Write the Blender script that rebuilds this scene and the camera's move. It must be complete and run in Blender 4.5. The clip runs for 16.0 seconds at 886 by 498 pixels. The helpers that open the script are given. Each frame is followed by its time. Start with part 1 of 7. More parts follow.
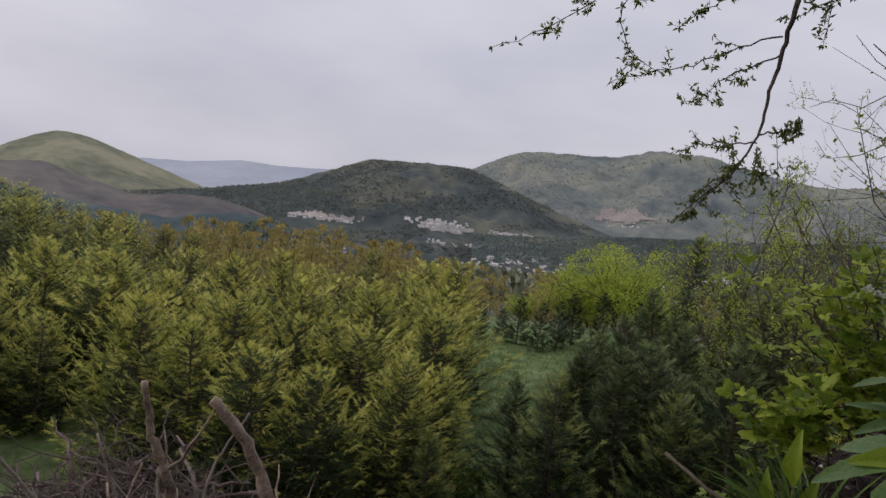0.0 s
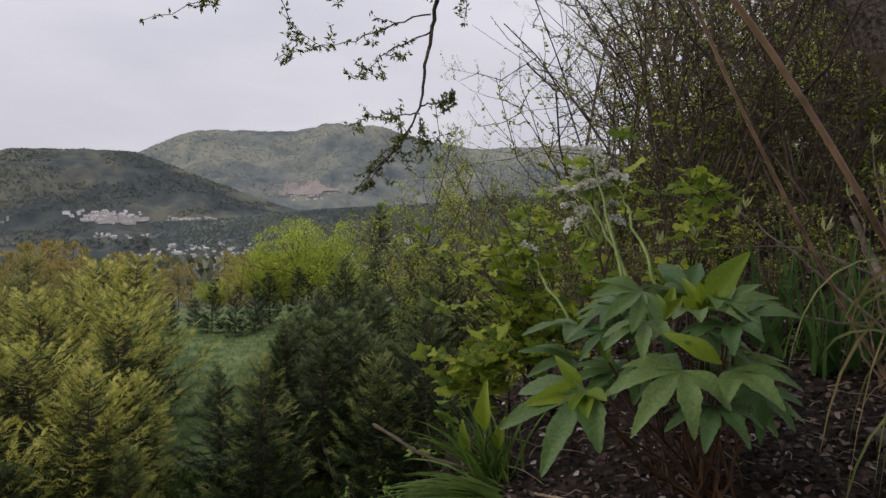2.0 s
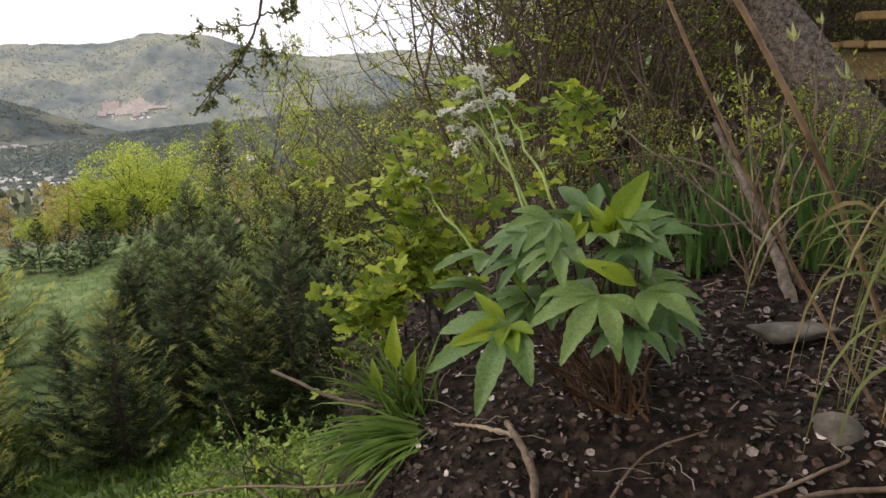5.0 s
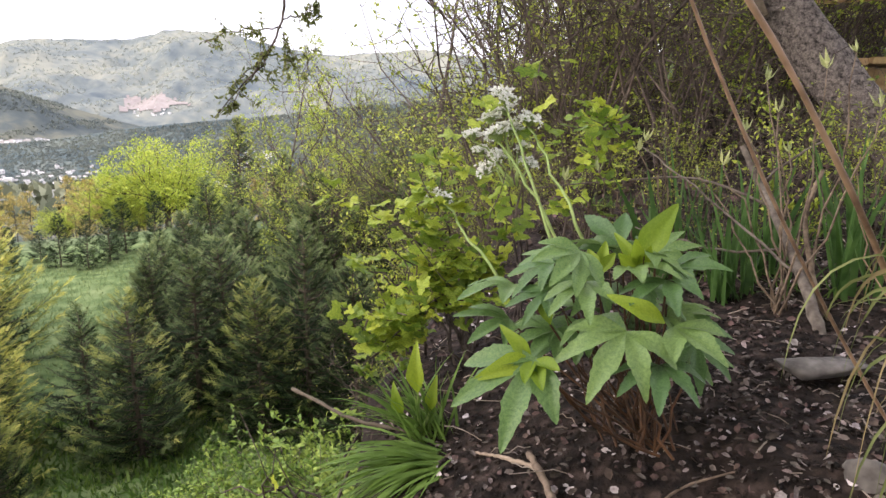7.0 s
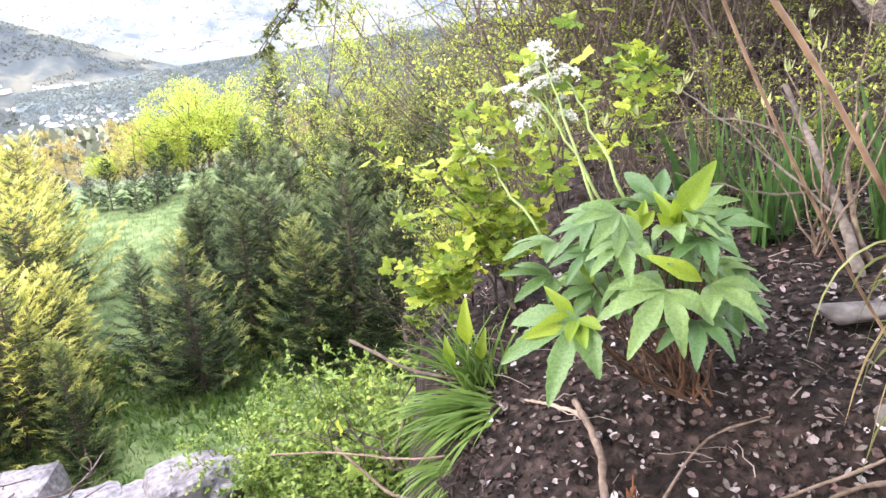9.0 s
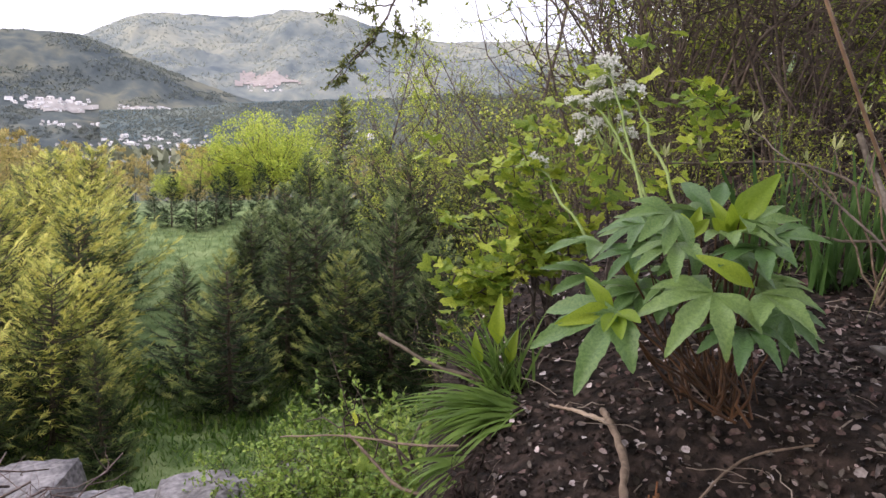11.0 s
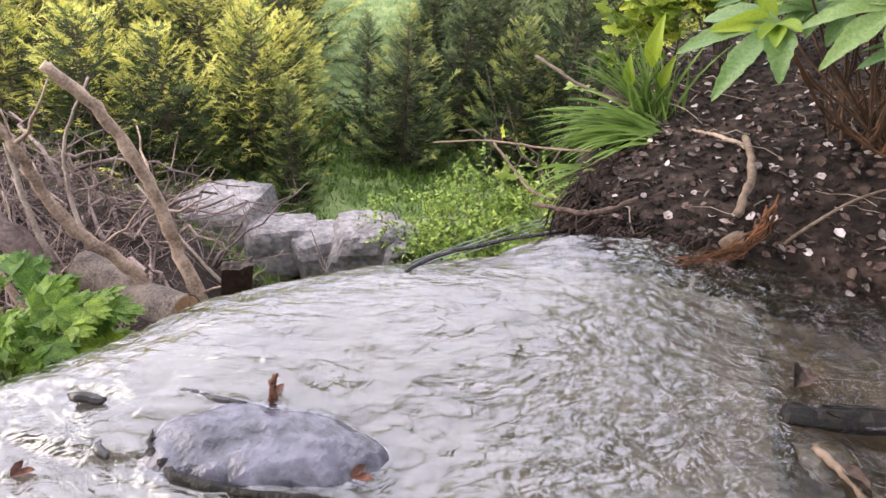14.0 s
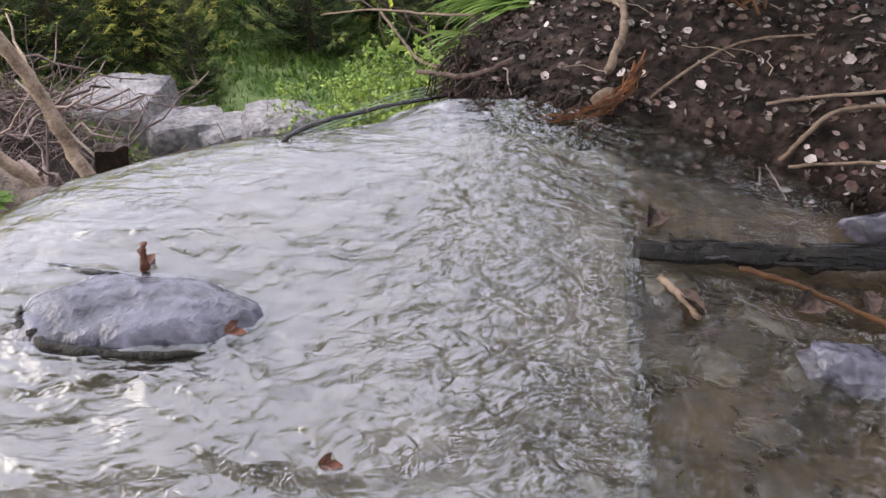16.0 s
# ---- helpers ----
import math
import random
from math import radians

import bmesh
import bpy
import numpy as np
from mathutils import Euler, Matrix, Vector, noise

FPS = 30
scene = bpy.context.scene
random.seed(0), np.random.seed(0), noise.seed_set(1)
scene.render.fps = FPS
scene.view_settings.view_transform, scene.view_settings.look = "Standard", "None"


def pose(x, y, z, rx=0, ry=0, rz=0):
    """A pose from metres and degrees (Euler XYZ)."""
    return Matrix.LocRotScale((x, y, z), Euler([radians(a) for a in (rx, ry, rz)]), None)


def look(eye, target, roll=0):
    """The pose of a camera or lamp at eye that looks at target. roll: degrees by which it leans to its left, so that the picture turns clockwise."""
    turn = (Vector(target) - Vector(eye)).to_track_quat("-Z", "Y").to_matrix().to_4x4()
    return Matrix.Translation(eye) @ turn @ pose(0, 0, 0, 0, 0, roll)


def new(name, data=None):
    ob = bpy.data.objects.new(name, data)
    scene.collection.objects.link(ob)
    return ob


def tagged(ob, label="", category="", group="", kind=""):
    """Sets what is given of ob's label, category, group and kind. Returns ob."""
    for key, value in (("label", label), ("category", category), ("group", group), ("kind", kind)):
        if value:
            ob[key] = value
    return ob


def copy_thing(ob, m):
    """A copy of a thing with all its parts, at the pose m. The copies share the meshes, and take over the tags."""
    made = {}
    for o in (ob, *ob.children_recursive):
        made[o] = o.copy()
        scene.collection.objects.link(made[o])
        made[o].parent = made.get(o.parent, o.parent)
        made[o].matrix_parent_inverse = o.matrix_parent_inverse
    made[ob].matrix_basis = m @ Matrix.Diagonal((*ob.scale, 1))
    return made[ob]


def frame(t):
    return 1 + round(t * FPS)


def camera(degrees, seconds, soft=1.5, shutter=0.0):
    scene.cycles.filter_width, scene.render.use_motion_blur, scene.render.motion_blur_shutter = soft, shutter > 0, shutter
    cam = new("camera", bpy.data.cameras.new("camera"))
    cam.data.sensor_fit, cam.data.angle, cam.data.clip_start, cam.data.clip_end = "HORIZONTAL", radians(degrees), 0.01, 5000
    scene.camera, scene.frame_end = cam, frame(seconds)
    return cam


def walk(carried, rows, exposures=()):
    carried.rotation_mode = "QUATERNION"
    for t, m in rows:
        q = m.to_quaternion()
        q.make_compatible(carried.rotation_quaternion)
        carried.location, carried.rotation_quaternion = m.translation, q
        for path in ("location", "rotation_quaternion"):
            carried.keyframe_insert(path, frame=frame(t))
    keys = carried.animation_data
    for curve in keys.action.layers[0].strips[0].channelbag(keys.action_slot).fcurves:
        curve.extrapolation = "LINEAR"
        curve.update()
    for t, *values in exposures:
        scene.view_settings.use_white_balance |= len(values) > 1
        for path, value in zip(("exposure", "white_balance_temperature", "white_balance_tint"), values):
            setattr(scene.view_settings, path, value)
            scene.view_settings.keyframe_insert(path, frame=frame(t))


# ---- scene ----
cam = camera(64.8, 16.0)
PATH = [
    (0, (0.114, -0.090, 0.379), (-1.068, 1.515, 0.206), 6.33),
    (0.5, (0.112, -0.072, 0.390), (-0.865, 1.659, 0.169), 4.50),
    (1, (0.106, -0.046, 0.390), (-0.719, 1.764, 0.186), 3.26),
    (1.5, (0.105, -0.063, 0.395), (-0.497, 1.831, 0.170), 1.31),
    (2, (0.103, -0.061, 0.400), (-0.281, 1.893, 0.218), 1.68),
    (2.5, (0.098, -0.050, 0.397), (-0.087, 1.935, 0.231), 2.02),
    (3, (0.095, -0.039, 0.395), (0.002, 1.947, 0.179), 1.70),
    (3.5, (0.081, -0.036, 0.410), (0.096, 1.957, 0.255), -1.50),
    (4, (0.059, -0.030, 0.412), (0.108, 1.951, 0.138), -1.32),
    (4.5, (0.029, -0.008, 0.412), (0.081, 1.957, 0.044), -1.07),
    (4.7, (0.022, -0.016, 0.419), (0.071, 1.936, -0.012), -1.02),
    (6.8, (-0.004, 0.001, 0.475), (0.001, 1.953, 0.038), 0.30),
    (7, (0.000, 0.000, 0.473), (0.000, 1.953, 0.041), 0.00),
    (7.5, (-0.001, 0.000, 0.476), (-0.000, 1.951, 0.033), 0.53),
    (8, (-0.004, -0.016, 0.474), (-0.016, 1.907, -0.075), 0.01),
    (8.5, (-0.008, -0.028, 0.524), (-0.084, 1.851, -0.159), -2.22),
    (9, (-0.006, -0.040, 0.542), (-0.126, 1.855, -0.086), -3.19),
    (9.2, (-0.005, -0.038, 0.539), (-0.126, 1.874, -0.032), -2.60),
    (11.3, (0.008, -0.054, 0.385), (-0.303, 1.864, -0.089), 5.79),
    (11.5, (0.018, -0.062, 0.363), (-0.330, 1.824, -0.203), 7.53),
    (12, (0.029, -0.078, 0.345), (-0.495, 1.711, -0.381), 8.35),
    (12.5, (0.039, -0.111, 0.332), (-0.657, 1.557, -0.525), 8.15),
    (13, (0.055, -0.119, 0.335), (-0.642, 1.481, -0.642), 6.07),
    (13.5, (0.064, -0.124, 0.333), (-0.588, 1.463, -0.695), 5.72),
    (14, (0.080, -0.128, 0.332), (-0.527, 1.447, -0.740), 5.27),
    (14.5, (0.102, -0.133, 0.331), (-0.440, 1.401, -0.832), 4.99),
    (15, (0.116, -0.134, 0.330), (-0.356, 1.403, -0.860), 5.88),
    (15.5, (0.137, -0.140, 0.330), (-0.258, 1.399, -0.885), 6.70),
    (16, (0.138, -0.138, 0.324), (-0.177, 1.342, -0.983), 7.40),
]
EXPOSURES = [(0, -1.04, 6500, 15), (1.0, -1.06, 6570, 15), (1.5, -0.98, 6600, 15), (3.5, -0.42, 6900, 14), (4.5, -0.17, 7100, 13), (7, 0.76, 6600, 17), (8, 0.83, 6500, 19), (9, 1.88, 6200, 21), (11.3, 0.4, 6500, 20), (11.6, 0.66, 6550, 19), (12, 1.28, 6600, 17), (12.5, 1.53, 6600, 18), (13.5, 1.41, 6600, 19), (16, 0.96, 6400, 16)]
walk(cam, [(t, look(eye, target, roll)) for t, eye, target, roll in PATH], EXPOSURES)

# ---------------------------------------------------------------- world and sun
world = bpy.data.worlds.new("overcast_sky")
scene.world = world
world.use_nodes = True
wn, wl = world.node_tree.nodes, world.node_tree.links
wn.clear()
SUN_EL, SUN_ROT = radians(24), radians(250)
sky = wn.new("ShaderNodeTexSky")
sky.sky_type = "NISHITA"
sky.sun_disc = False
sky.sun_elevation, sky.sun_rotation = SUN_EL, SUN_ROT
sky.air_density, sky.dust_density, sky.ozone_density = 1.0, 4.0, 1.0
tc = wn.new("ShaderNodeTexCoord")
mp = wn.new("ShaderNodeMapping")
mp.inputs["Scale"].default_value = (1.6, 1.6, 5.0)
cl = wn.new("ShaderNodeTexNoise")
cl.inputs["Scale"].default_value, cl.inputs["Detail"].default_value = 1.5, 4.0
ramp = wn.new("ShaderNodeValToRGB")
ramp.color_ramp.elements[0].position, ramp.color_ramp.elements[0].color = 0.3, (8.9, 9.3, 10.6, 1)
ramp.color_ramp.elements[1].position, ramp.color_ramp.elements[1].color = 0.7, (11.6, 11.8, 12.8, 1)
wmix = wn.new("ShaderNodeMixRGB")
wmix.inputs["Fac"].default_value = 0.86
wbg = wn.new("ShaderNodeBackground")
wbg.inputs["Strength"].default_value = 0.08
wout = wn.new("ShaderNodeOutputWorld")
wl.new(tc.outputs["Generated"], mp.inputs["Vector"])
wl.new(mp.outputs["Vector"], cl.inputs["Vector"])
wl.new(cl.outputs["Fac"], ramp.inputs["Fac"])
wl.new(sky.outputs["Color"], wmix.inputs["Color1"])
wl.new(ramp.outputs["Color"], wmix.inputs["Color2"])
# an overcast sky is brighter towards the zenith
wsep = wn.new("ShaderNodeSeparateXYZ")
wrise = wn.new("ShaderNodeMapRange")
wrise.inputs["From Min"].default_value, wrise.inputs["From Max"].default_value = 0.0, 0.75
wrise.inputs["To Min"].default_value, wrise.inputs["To Max"].default_value = 1.5, 1.9
wgain = wn.new("ShaderNodeVectorMath")
wgain.operation = "SCALE"
wl.new(tc.outputs["Generated"], wsep.inputs[0])
wl.new(wsep.outputs["Z"], wrise.inputs["Value"])
wl.new(wmix.outputs["Color"], wgain.inputs[0])
wl.new(wrise.outputs["Result"], wgain.inputs["Scale"])
wl.new(wgain.outputs["Vector"], wbg.inputs["Color"])
wl.new(wbg.outputs["Background"], wout.inputs["Surface"])

sun_data = bpy.data.lights.new("sun", "SUN")
sun_data.energy, sun_data.angle, sun_data.color = 1.5, radians(70), (1.0, 0.91, 0.74)
sun = new("sun", sun_data)
sun.matrix_world = look((0, 0, 0), (-math.sin(SUN_ROT) * math.cos(SUN_EL), -math.cos(SUN_ROT) * math.cos(SUN_EL), -math.sin(SUN_EL)))
sun.location = (0, -8, 40)

# ---------------------------------------------------------------- materials
def material(name, dark, light, rough=0.8, scale=8.0, fine=60.0, bump=0.3, spec=0.3, through_light=0.0, spread=0.0, island=False, metal=0.0, coat=0.0, bump_dist=0.01):
    """Two scales of noise between two colours; spread: how far single pieces differ in tone; through_light: share of light that a thin leaf lets through."""
    m = bpy.data.materials.new(name)
    m.use_nodes = True
    n, l = m.node_tree.nodes, m.node_tree.links
    n.clear()
    tex = n.new("ShaderNodeTexCoord")
    big, small = n.new("ShaderNodeTexNoise"), n.new("ShaderNodeTexNoise")
    big.inputs["Scale"].default_value, big.inputs["Detail"].default_value = scale, 3.0
    small.inputs["Scale"].default_value, small.inputs["Detail"].default_value = fine, 4.0
    l.new(tex.outputs["Object"], big.inputs["Vector"])
    l.new(tex.outputs["Object"], small.inputs["Vector"])
    add = n.new("ShaderNodeMath")
    add.operation = "MULTIPLY_ADD"
    add.inputs[1].default_value = 0.45
    half = n.new("ShaderNodeMath")
    half.operation = "MULTIPLY"
    half.inputs[1].default_value = 0.55
    l.new(big.outputs["Fac"], half.inputs[0])
    l.new(small.outputs["Fac"], add.inputs[0])
    l.new(half.outputs[0], add.inputs[2])
    r = n.new("ShaderNodeValToRGB")
    r.color_ramp.elements[0].position, r.color_ramp.elements[0].color = 0.36, (*dark, 1)
    r.color_ramp.elements[1].position, r.color_ramp.elements[1].color = 0.64, (*light, 1)
    l.new(add.outputs[0], r.inputs["Fac"])
    colour = r.outputs["Color"]
    if spread:
        hsv = n.new("ShaderNodeHueSaturation")
        src = n.new("ShaderNodeNewGeometry").outputs["Random Per Island"] if island else n.new("ShaderNodeObjectInfo").outputs["Random"]
        mr = n.new("ShaderNodeMapRange")
        mr.inputs["To Min"].default_value, mr.inputs["To Max"].default_value = 1 - spread, 1 + spread
        l.new(src, mr.inputs["Value"])
        l.new(mr.outputs["Result"], hsv.inputs["Value"])
        hr = n.new("ShaderNodeMapRange")
        hr.inputs["To Min"].default_value, hr.inputs["To Max"].default_value = 0.5 + spread * 0.06, 0.5 - spread * 0.06
        l.new(src, hr.inputs["Value"])
        l.new(hr.outputs["Result"], hsv.inputs["Hue"])
        l.new(colour, hsv.inputs["Color"])
        colour = hsv.outputs["Color"]
    p = n.new("ShaderNodeBsdfPrincipled")
    p.inputs["Roughness"].default_value = rough
    p.inputs["Specular IOR Level"].default_value = spec
    p.inputs["Metallic"].default_value = metal
    p.inputs["Coat Weight"].default_value = coat
    l.new(colour, p.inputs["Base Color"])
    if bump:
        b = n.new("ShaderNodeBump")
        b.inputs["Strength"].default_value, b.inputs["Distance"].default_value = bump, bump_dist
        l.new(add.outputs[0], b.inputs["Height"])
        l.new(b.outputs["Normal"], p.inputs["Normal"])
    out = n.new("ShaderNodeOutputMaterial")
    if through_light:
        t = n.new("ShaderNodeBsdfTranslucent")
        l.new(colour, t.inputs["Color"])
        mx = n.new("ShaderNodeMixShader")
        mx.inputs["Fac"].default_value = through_light
        l.new(p.outputs[0], mx.inputs[1])
        l.new(t.outputs[0], mx.inputs[2])
        l.new(mx.outputs[0], out.inputs["Surface"])
    else:
        l.new(p.outputs[0], out.inputs["Surface"])
    return m


LEAF = dict(rough=0.5, through_light=0.35, bump=0.0, scale=3.0, fine=25.0)
NEEDLE = dict(island=True, scale=1.2, fine=6, rough=0.7, bump=0, spec=0.1)
# near-black stands for shade inside the crown as well as needle age
M_DEEP = material("old_shaded_inner_needles", (0.012, 0.024, 0.01), (0.038, 0.06, 0.022), spread=0.4, through_light=0.05, **NEEDLE)
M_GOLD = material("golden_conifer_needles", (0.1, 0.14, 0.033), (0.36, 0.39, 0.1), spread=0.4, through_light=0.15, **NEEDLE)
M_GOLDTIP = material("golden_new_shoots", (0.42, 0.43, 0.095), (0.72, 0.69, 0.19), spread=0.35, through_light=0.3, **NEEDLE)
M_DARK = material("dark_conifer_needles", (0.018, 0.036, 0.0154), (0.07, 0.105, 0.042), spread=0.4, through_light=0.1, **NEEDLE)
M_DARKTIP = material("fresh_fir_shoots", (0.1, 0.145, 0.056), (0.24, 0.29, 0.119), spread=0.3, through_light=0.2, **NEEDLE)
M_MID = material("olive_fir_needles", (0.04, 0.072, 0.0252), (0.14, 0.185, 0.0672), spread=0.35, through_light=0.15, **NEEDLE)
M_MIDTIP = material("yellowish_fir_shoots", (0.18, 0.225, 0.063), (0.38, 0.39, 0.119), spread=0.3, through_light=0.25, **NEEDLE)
M_PINE = material("pine_needles", (0.24, 0.21, 0.066), (0.56, 0.46, 0.165), spread=0.35, island=True, scale=0.8, fine=4, rough=0.7, through_light=0.15, bump=0)
M_BRUSH = material("dry_red_brown_brushwood", (0.07, 0.05, 0.045), (0.27, 0.205, 0.185), rough=0.9, scale=4, fine=40, bump=0.4)
M_BARK = material("grey_brown_bark", (0.0408, 0.0306, 0.0218), (0.153, 0.122, 0.09), rough=0.9, scale=7, fine=50, bump=0.6)
M_TWIG = material("thin_twig_bark", (0.02, 0.015, 0.0125), (0.2, 0.155, 0.13), rough=0.9, scale=9, fine=60, bump=0.2)
M_DEAD = material("dead_weathered_wood", (0.136, 0.105, 0.0816), (0.378, 0.315, 0.261), rough=0.85, scale=6, fine=70, bump=0.5)
M_LIMB = material("peeling_brown_limb", (0.15, 0.102, 0.0714), (0.495, 0.378, 0.288), rough=0.8, scale=9, fine=60, bump=0.5)
M_SPRING = material("young_spring_leaves", (0.17, 0.235, 0.028), (0.56, 0.64, 0.105), spread=0.35, island=True, **LEAF)
M_OLIVE = material("olive_forest_leaves", (0.1, 0.14, 0.028), (0.46, 0.51, 0.105), spread=0.4, island=True, **LEAF)
M_BRIGHT = material("bright_green_leaves", (0.3, 0.4, 0.045), (0.56, 0.61, 0.11), spread=0.3, island=True, **LEAF)
M_GRASS = material("grass_blades", (0.068, 0.136, 0.0238), (0.189, 0.306, 0.063), spread=0.4, island=True, **LEAF)
M_MEADOW = material("meadow_grass_blades", (0.122, 0.177, 0.0612), (0.297, 0.369, 0.153), spread=0.3, island=True, **LEAF)
M_STRAW = material("dry_straw_blades", (0.1, 0.08, 0.035), (0.34, 0.27, 0.13), spread=0.35, island=True, rough=0.6, through_light=0.25, bump=0, scale=3, fine=25)
M_IRIS = material("iris_blades", (0.034, 0.0884, 0.0204), (0.117, 0.225, 0.0585), spread=0.3, island=True, **LEAF)
M_LOBED = material("broad_lobed_leaf", (0.085, 0.165, 0.0504), (0.175, 0.285, 0.0868), spread=0.3, rough=0.36, through_light=0.28, bump=0.25, scale=30, fine=120, bump_dist=0.002, spec=0.4)
M_YOUNG = material("young_yellow_green_leaf", (0.19, 0.29, 0.022), (0.29, 0.39, 0.036), spread=0.15, rough=0.45, through_light=0.4, bump=0.2, scale=30, fine=120, bump_dist=0.002)
M_STEM = material("pale_green_stem", (0.15, 0.224, 0.0544), (0.324, 0.414, 0.135), rough=0.5, scale=12, fine=60, bump=0.1, through_light=0.1)
M_REDSTEM = material("reddish_leaf_stalk", (0.022, 0.011, 0.005), (0.11, 0.05, 0.019), rough=0.6, scale=12, fine=70, bump=0.2)
M_WHITE = material("white_flower_petals", (0.78, 0.78, 0.72), (0.9, 0.9, 0.86), rough=0.6, through_light=0.25, bump=0, spread=0.15, island=True)
M_FALLEN = material("fallen_pale_petals", (0.2, 0.165, 0.16), (0.6, 0.53, 0.52), rough=0.7, bump=0.2, spread=0.3, island=True, scale=30, fine=160)
M_CHIP = material("brown_leaf_litter", (0.01, 0.0065, 0.005), (0.12, 0.082, 0.066), rough=0.85, bump=0.4, spread=0.55, island=True, scale=25, fine=140)
M_SOILCLOD = material("soil_crumbs", (0.005, 0.0038, 0.0033), (0.036, 0.025, 0.021), rough=0.95, bump=0.6, spread=0.4, island=True, scale=30, fine=150)
M_ROCK = material("grey_brown_stone", (0.0612, 0.0544, 0.0496), (0.216, 0.194, 0.176), rough=0.85, scale=7, fine=60, bump=0.6)
M_BOULDER = material("pale_grey_boulder", (0.1, 0.095, 0.098), (0.34, 0.318, 0.318), rough=0.85, scale=2.2, fine=18, bump=0.6, bump_dist=0.03)
M_DECK = material("planed_pine_boards", (0.204, 0.129, 0.0578), (0.468, 0.324, 0.162), rough=0.65, scale=3, fine=40, bump=0.25, spread=0.12)
M_CUT = material("fresh_cut_wood", (0.238, 0.136, 0.068), (0.495, 0.324, 0.189), rough=0.8, scale=14, fine=90, bump=0.3)
M_ORANGE = material("orange_fibrous_root", (0.06, 0.022, 0.009), (0.2, 0.08, 0.028), rough=0.7, scale=25, fine=140, bump=0.4)
M_ROOT = material("pale_root", (0.19, 0.136, 0.0952), (0.468, 0.369, 0.279), rough=0.75, scale=18, fine=110, bump=0.5)
M_ROOTDARK = material("weathered_root", (0.0816, 0.0578, 0.0408), (0.243, 0.18, 0.135), rough=0.85, scale=18, fine=110, bump=0.5)
M_CHAR = material("wet_blackened_wood", (0.006, 0.006, 0.007), (0.035, 0.03, 0.028), rough=0.25, scale=20, fine=120, bump=0.6, spec=0.6)
M_WETROCK = material("wet_slate_stone", (0.03, 0.03, 0.042), (0.15, 0.145, 0.19), rough=0.14, scale=26, fine=90, bump=0.8, spec=0.6)
M_HOUSE = material("whitewashed_wall", (0.66, 0.64, 0.61), (0.86, 0.84, 0.82), rough=0.8, scale=0.3, fine=2, bump=0, spread=0.2)
M_ROOF = material("weathered_roof", (0.3, 0.27, 0.265), (0.62, 0.59, 0.58), rough=0.8, scale=0.3, fine=2, bump=0, spread=0.5)
M_GLASSY = material("dark_window_glass", (0.03, 0.035, 0.04), (0.06, 0.065, 0.07), rough=0.2, scale=1, fine=4, bump=0)
M_LIME = material("lime_green_shrub_leaves", (0.1, 0.19, 0.0308), (0.34, 0.46, 0.098), spread=0.35, island=True, **LEAF)
M_THREAD = material("pale_green_net_thread", (0.238, 0.313, 0.286), (0.495, 0.576, 0.54), rough=0.5, bump=0)

# ---------------------------------------------------------------- mesh helpers
class Geo:
    """Gathers points and faces as arrays."""
    def __init__(self):
        self.v, self.f, self.count = [], {}, 0

    def add(self, v, f):
        v, f = np.asarray(v, float).reshape(-1, 3), np.asarray(f, int)
        self.v.append(v)
        self.f.setdefault(f.shape[1], []).append(f + self.count)
        self.count += len(v)

    def mesh(self, name, mat, smooth=True):
        me = bpy.data.meshes.new(name)
        v = np.concatenate(self.v)
        blocks = [np.concatenate(b) for b in self.f.values()]
        me.vertices.add(len(v))
        me.vertices.foreach_set("co", v.ravel())
        total = np.concatenate([np.full(len(b), b.shape[1]) for b in blocks])
        me.loops.add(int(total.sum()))
        me.loops.foreach_set("vertex_index", np.concatenate([b.ravel() for b in blocks]))
        me.polygons.add(len(total))
        me.polygons.foreach_set("loop_start", np.concatenate([[0], np.cumsum(total)[:-1]]))
        me.polygons.foreach_set("use_smooth", np.full(len(total), smooth))
        me.update(calc_edges=True)
        me.validate()
        for one in mat if isinstance(mat, (list, tuple)) else [mat]:
            me.materials.append(one)
        return me


def geo_object(name, geo, mat, parent=None, label="", smooth=True):
    ob = new(name, geo.mesh(name, mat, smooth))
    if parent is not None:
        ob.parent = parent
    if label:
        ob["label"] = label
    return ob


def part(name, bm, mat, parent, label=""):
    me = bpy.data.meshes.new(name)
    bm.to_mesh(me)
    bm.free()
    me.materials.append(mat)
    ob = new(name, me)
    ob.parent = parent
    if label:
        ob["label"] = label
    return ob


def thing(name, place, label, category, group="", turn=0.0, size=1.0):
    ob = new(name)
    ob.empty_display_size = 0.05
    ob.matrix_world = pose(*place, 0, 0, turn) @ Matrix.Scale(size, 4)
    return tagged(ob, label, category, group)


def unit(v):
    v = np.asarray(v, float)
    return v / (np.linalg.norm(v, axis=-1, keepdims=True) + 1e-12)


